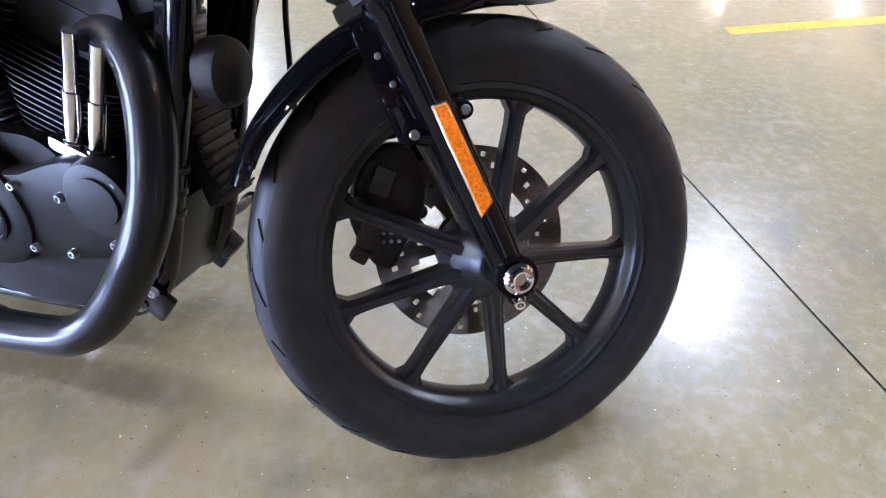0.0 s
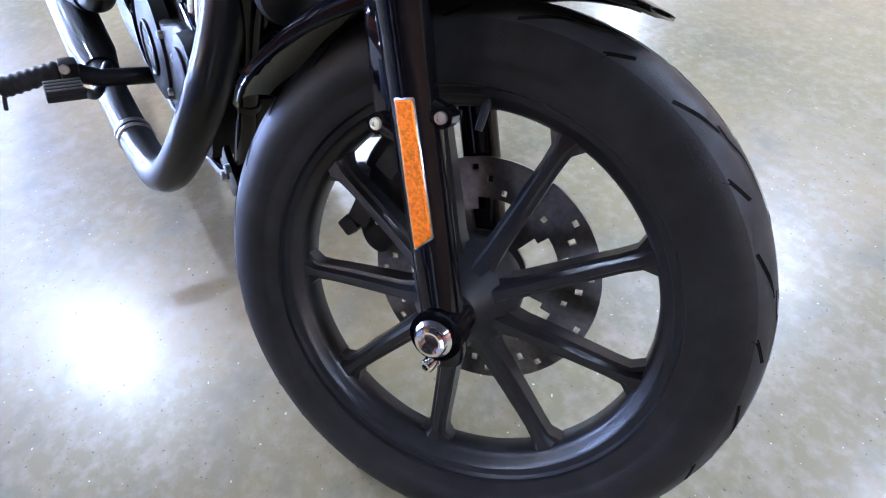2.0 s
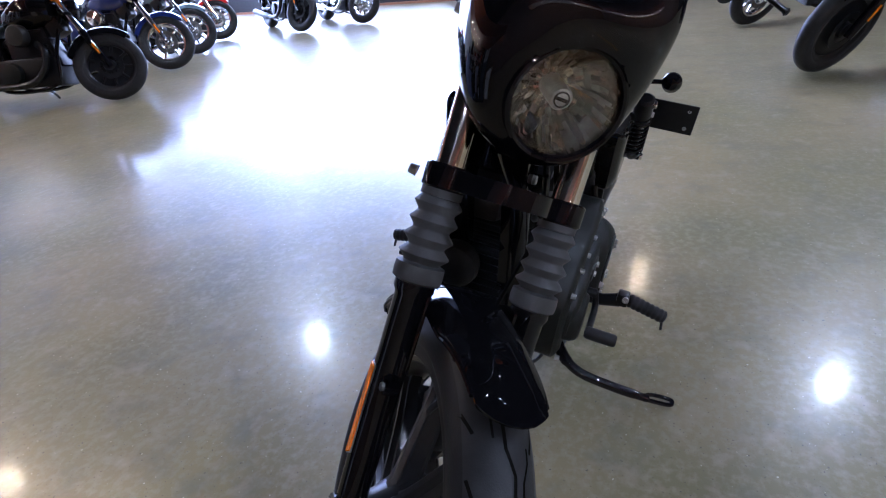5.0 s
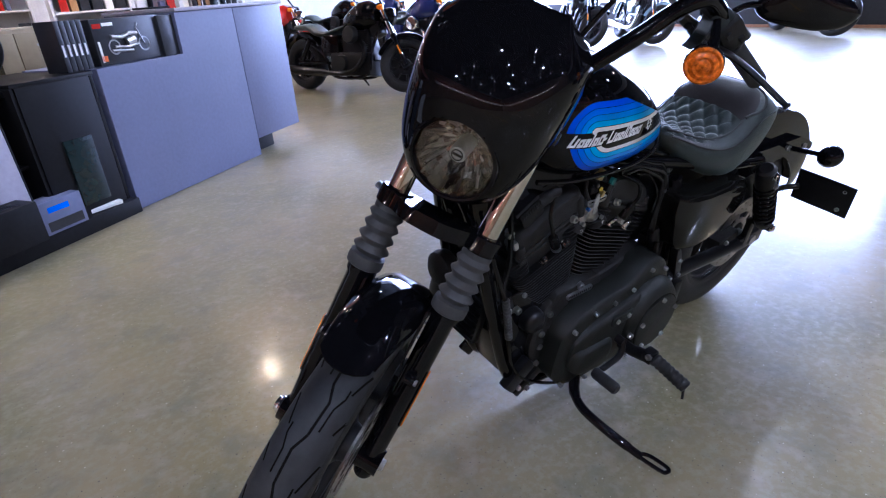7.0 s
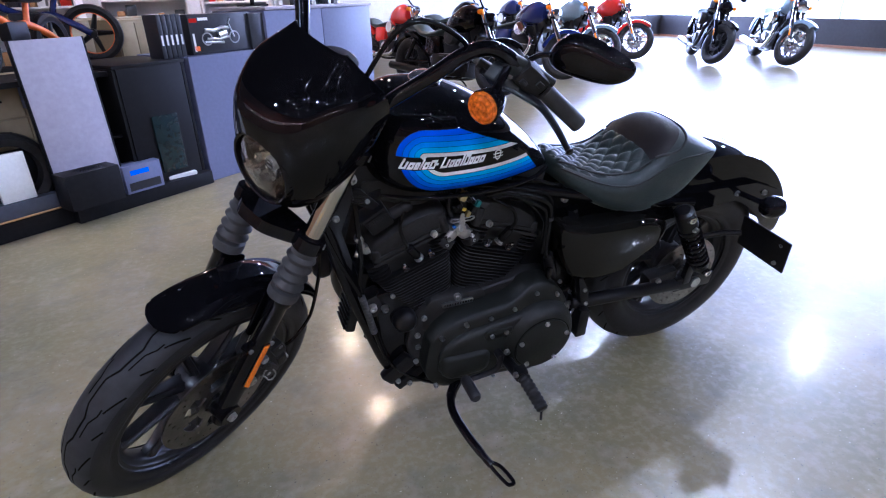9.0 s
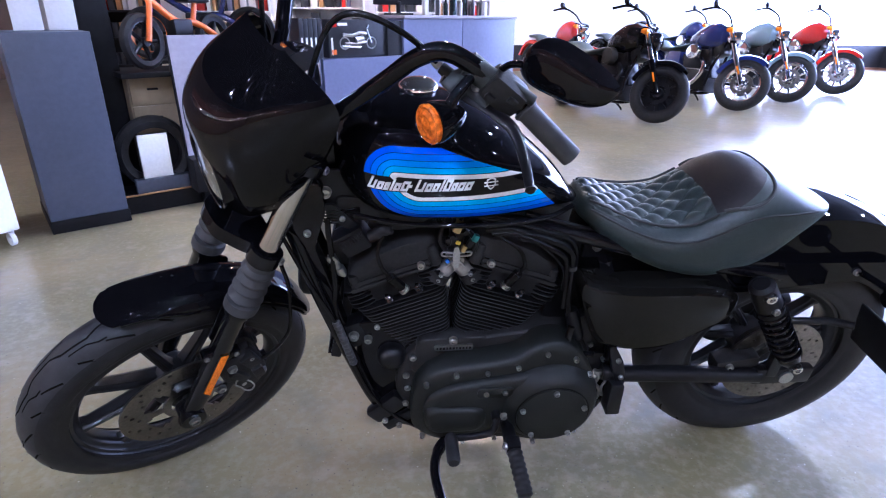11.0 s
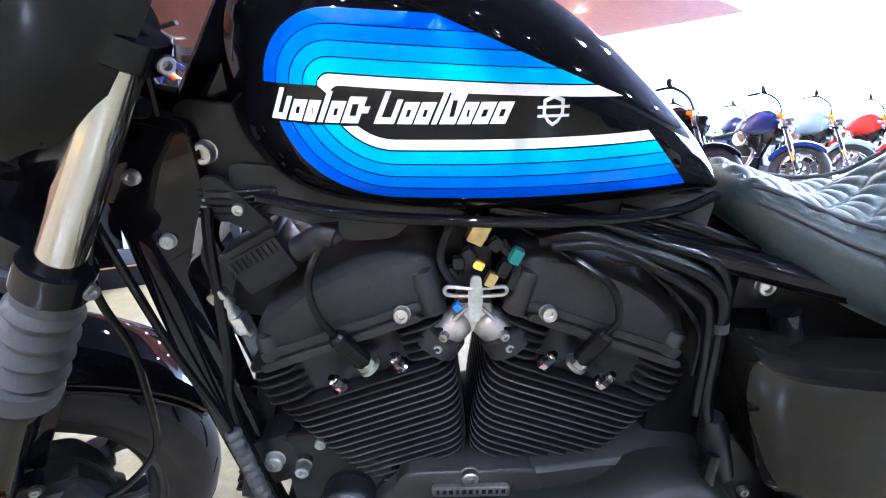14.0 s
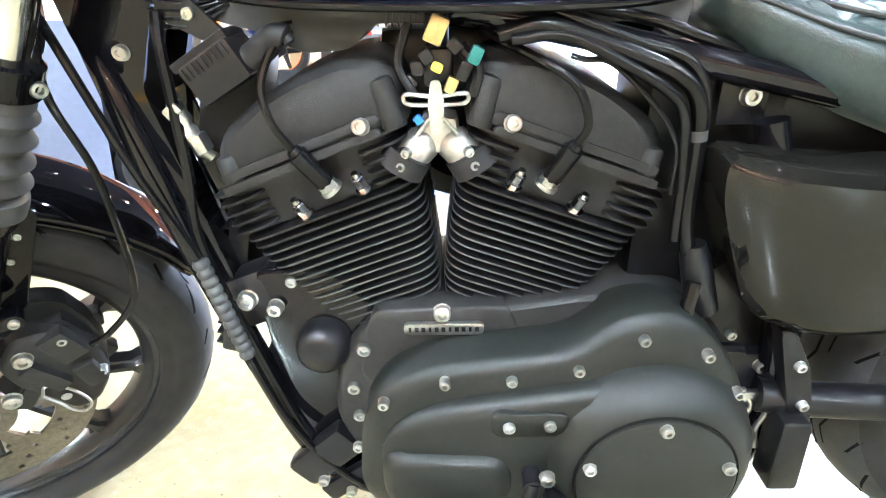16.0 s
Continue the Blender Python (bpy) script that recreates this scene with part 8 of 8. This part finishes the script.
    block(bm, (1.2, 0, 0.74), (0.16, 0.16, 0.22), 0.04, Matrix.Rotation(radians(-25), 4, "Y"))
    engine = part("engine", bm, SATIN, root)
    bm = bmesh.new()
    block(bm, (0.52, 0, 0.54), (0.3, 0.27, 0.26), 0.05)
    part("side_cover", bm, paint, root, "rounded painted side cover")
    bm = bmesh.new()
    block(bm, (1.13, 0, 0.55), (0.06, 0.16, 0.4), 0.015, Matrix.Rotation(radians(-18), 4, "Y"))
    part("radiator", bm, SATIN, root, "black oil cooler on the frame tubes")
    bm = bmesh.new()
    lathe(bm, [(0.0001, -0.235), (0.085, -0.23), (0.1, -0.21), (0.1, -0.15), (0.05, -0.1)], (0.92, 0, 0.66), "Y", 28)
    part("air_cleaner", bm, CHROME if chrome_wheels else WRINKLE, root, "round air cleaner")
    for s in (1, -1):
        M = Matrix.Translation((0.9 + 0.07 * s, 0, 0.44)) @ Matrix.Rotation(radians(22) * s, 4, "Y")
        for k in range(8):
            bm = bmesh.new()
            skin(bm, [[M @ Vector((x, y, 0.02 + 0.02 * k + dz)) for x, y in fin_outline(0.085 + 0.003 * k, 0.09, 0.03)] for dz in (0, 0.007)])
            part("fin", bm, SATIN, engine)
        bm = bmesh.new()
        tube(bm, [M @ Vector((0, 0, 0)), M @ Vector((0, 0, 0.19))], 0.07, 16)
        part("cylinder", bm, SATIN, engine)
        bm = bmesh.new()
        skin(bm, [[M @ Vector((x * k, y * k, z)) for x, y in fin_outline(0.1, 0.09, 0.03)] for z, k in ((0.18, 1), (0.23, 0.95), (0.25, 0.7))])
        part("rocker_box", bm, SATIN, engine)
    bm = bmesh.new()
    lathe(bm, [(0.0001, -0.19), (0.09, -0.185), (0.1, -0.16), (0.1, -0.12)], (0.74, 0, 0.33), "Y", 28)
    part("engine_cover", bm, CHROME if chrome_wheels else COVER, root)
    bm = bmesh.new()
    lathe(bm, [(0.0001, 0.19), (0.09, 0.185), (0.1, 0.16), (0.1, 0.12)], (0.74, 0, 0.33), "Y", 28)
    part("engine_cover", bm, CHROME if chrome_wheels else COVER, root)
    bm = bmesh.new()
    tube(bm, catmull([(1.02, -0.1, 0.58), (1.12, -0.16, 0.5), (1.08, -0.18, 0.34), (0.9, -0.19, 0.22), (0.5, -0.2, 0.21)]), 0.03, 14)
    tube(bm, [(0.55, -0.2, 0.21), (0.48, -0.2, 0.212), (-0.2, -0.22, 0.26)], [0.032, 0.048, 0.05], 18)
    part("exhaust", bm, CHROME if chrome_wheels else PIPE, root)
    bm = bmesh.new()
    for s in (1, -1):
        tube(bm, catmull([(1.3, 0.03 * s, 0.86), (1.2, 0.1 * s, 0.5), (1.12, 0.12 * s, 0.2), (0.6, 0.13 * s, 0.17), (0.45, 0.13 * s, 0.4), (0.1, 0.13 * s, 0.62)]), 0.018, 10)
        tube(bm, [(0.5, 0.14 * s, 0.34), (0, 0.14 * s, 0.325)], 0.024, 10)
        tube(bm, [(0.2, 0.15 * s, 0.62), (0.05, 0.15 * s, 0.36)], 0.03, 12)
    part("main_frame", bm, GLOSS, root)
    bm = bmesh.new()
    tube(bm, [(0.8, 0.1, 0.2), (0.76, 0.3, 0.1), (0.74, 0.36, 0.065)], [0.014, 0.012, 0.012], 8)
    part("side_stand", bm, GLOSS, root)
    return root


def parked(fx, fy, hx, hy, lean=9):
    """A pose with the front wheel's foot at (fx, fy) and the heading (hx, hy)."""
    k = math.hypot(hx, hy)
    hx, hy = hx / k, hy / k
    return Matrix.Translation((fx - hx * 1.63, fy - hy * 1.63, 0)) @ Matrix.Rotation(math.atan2(hy, hx), 4, "Z") @ Matrix.Rotation(radians(-lean), 4, "X")


black_bike = display_bike(GLOSS, "black cruiser motorcycle with black wheels in a row", False, parked(-1.95, -4.88, -0.35, 0.94))
navy_bike = display_bike(NAVY, "navy blue cruiser motorcycle with chrome wheels in a row", True, parked(-3.4, -5.68, -0.35, 0.94), 7)
silver_bike = display_bike(SILVER, "silver-blue cruiser motorcycle with chrome wheels in a row", True, parked(-4.5, -6.35, -0.35, 0.94), 10)
red_bike = display_bike(RED, "red cruiser motorcycle with spoked bright wheels in a row", True, parked(-5.85, -7.15, -0.3, 0.95), 12)
copy_thing(black_bike, parked(-6.4, -5.85, 0.55, 0.84))
copy_thing(silver_bike, parked(-7.1, -5.05, 0.55, 0.84))
copy_thing(black_bike, parked(-8.8, -3.0, 0.6, 0.8))
copy_thing(black_bike, parked(-2.88, 1.22, 0.35, -0.94))
copy_thing(silver_bike, parked(-5.2, 0.85, 0.35, -0.94))
copy_thing(red_bike, parked(-2.1, -7.9, -0.3, 0.95))
copy_thing(black_bike, parked(-3.6, -8.6, -0.3, 0.95))
copy_thing(navy_bike, parked(-5.0, -9.3, -0.3, 0.95))
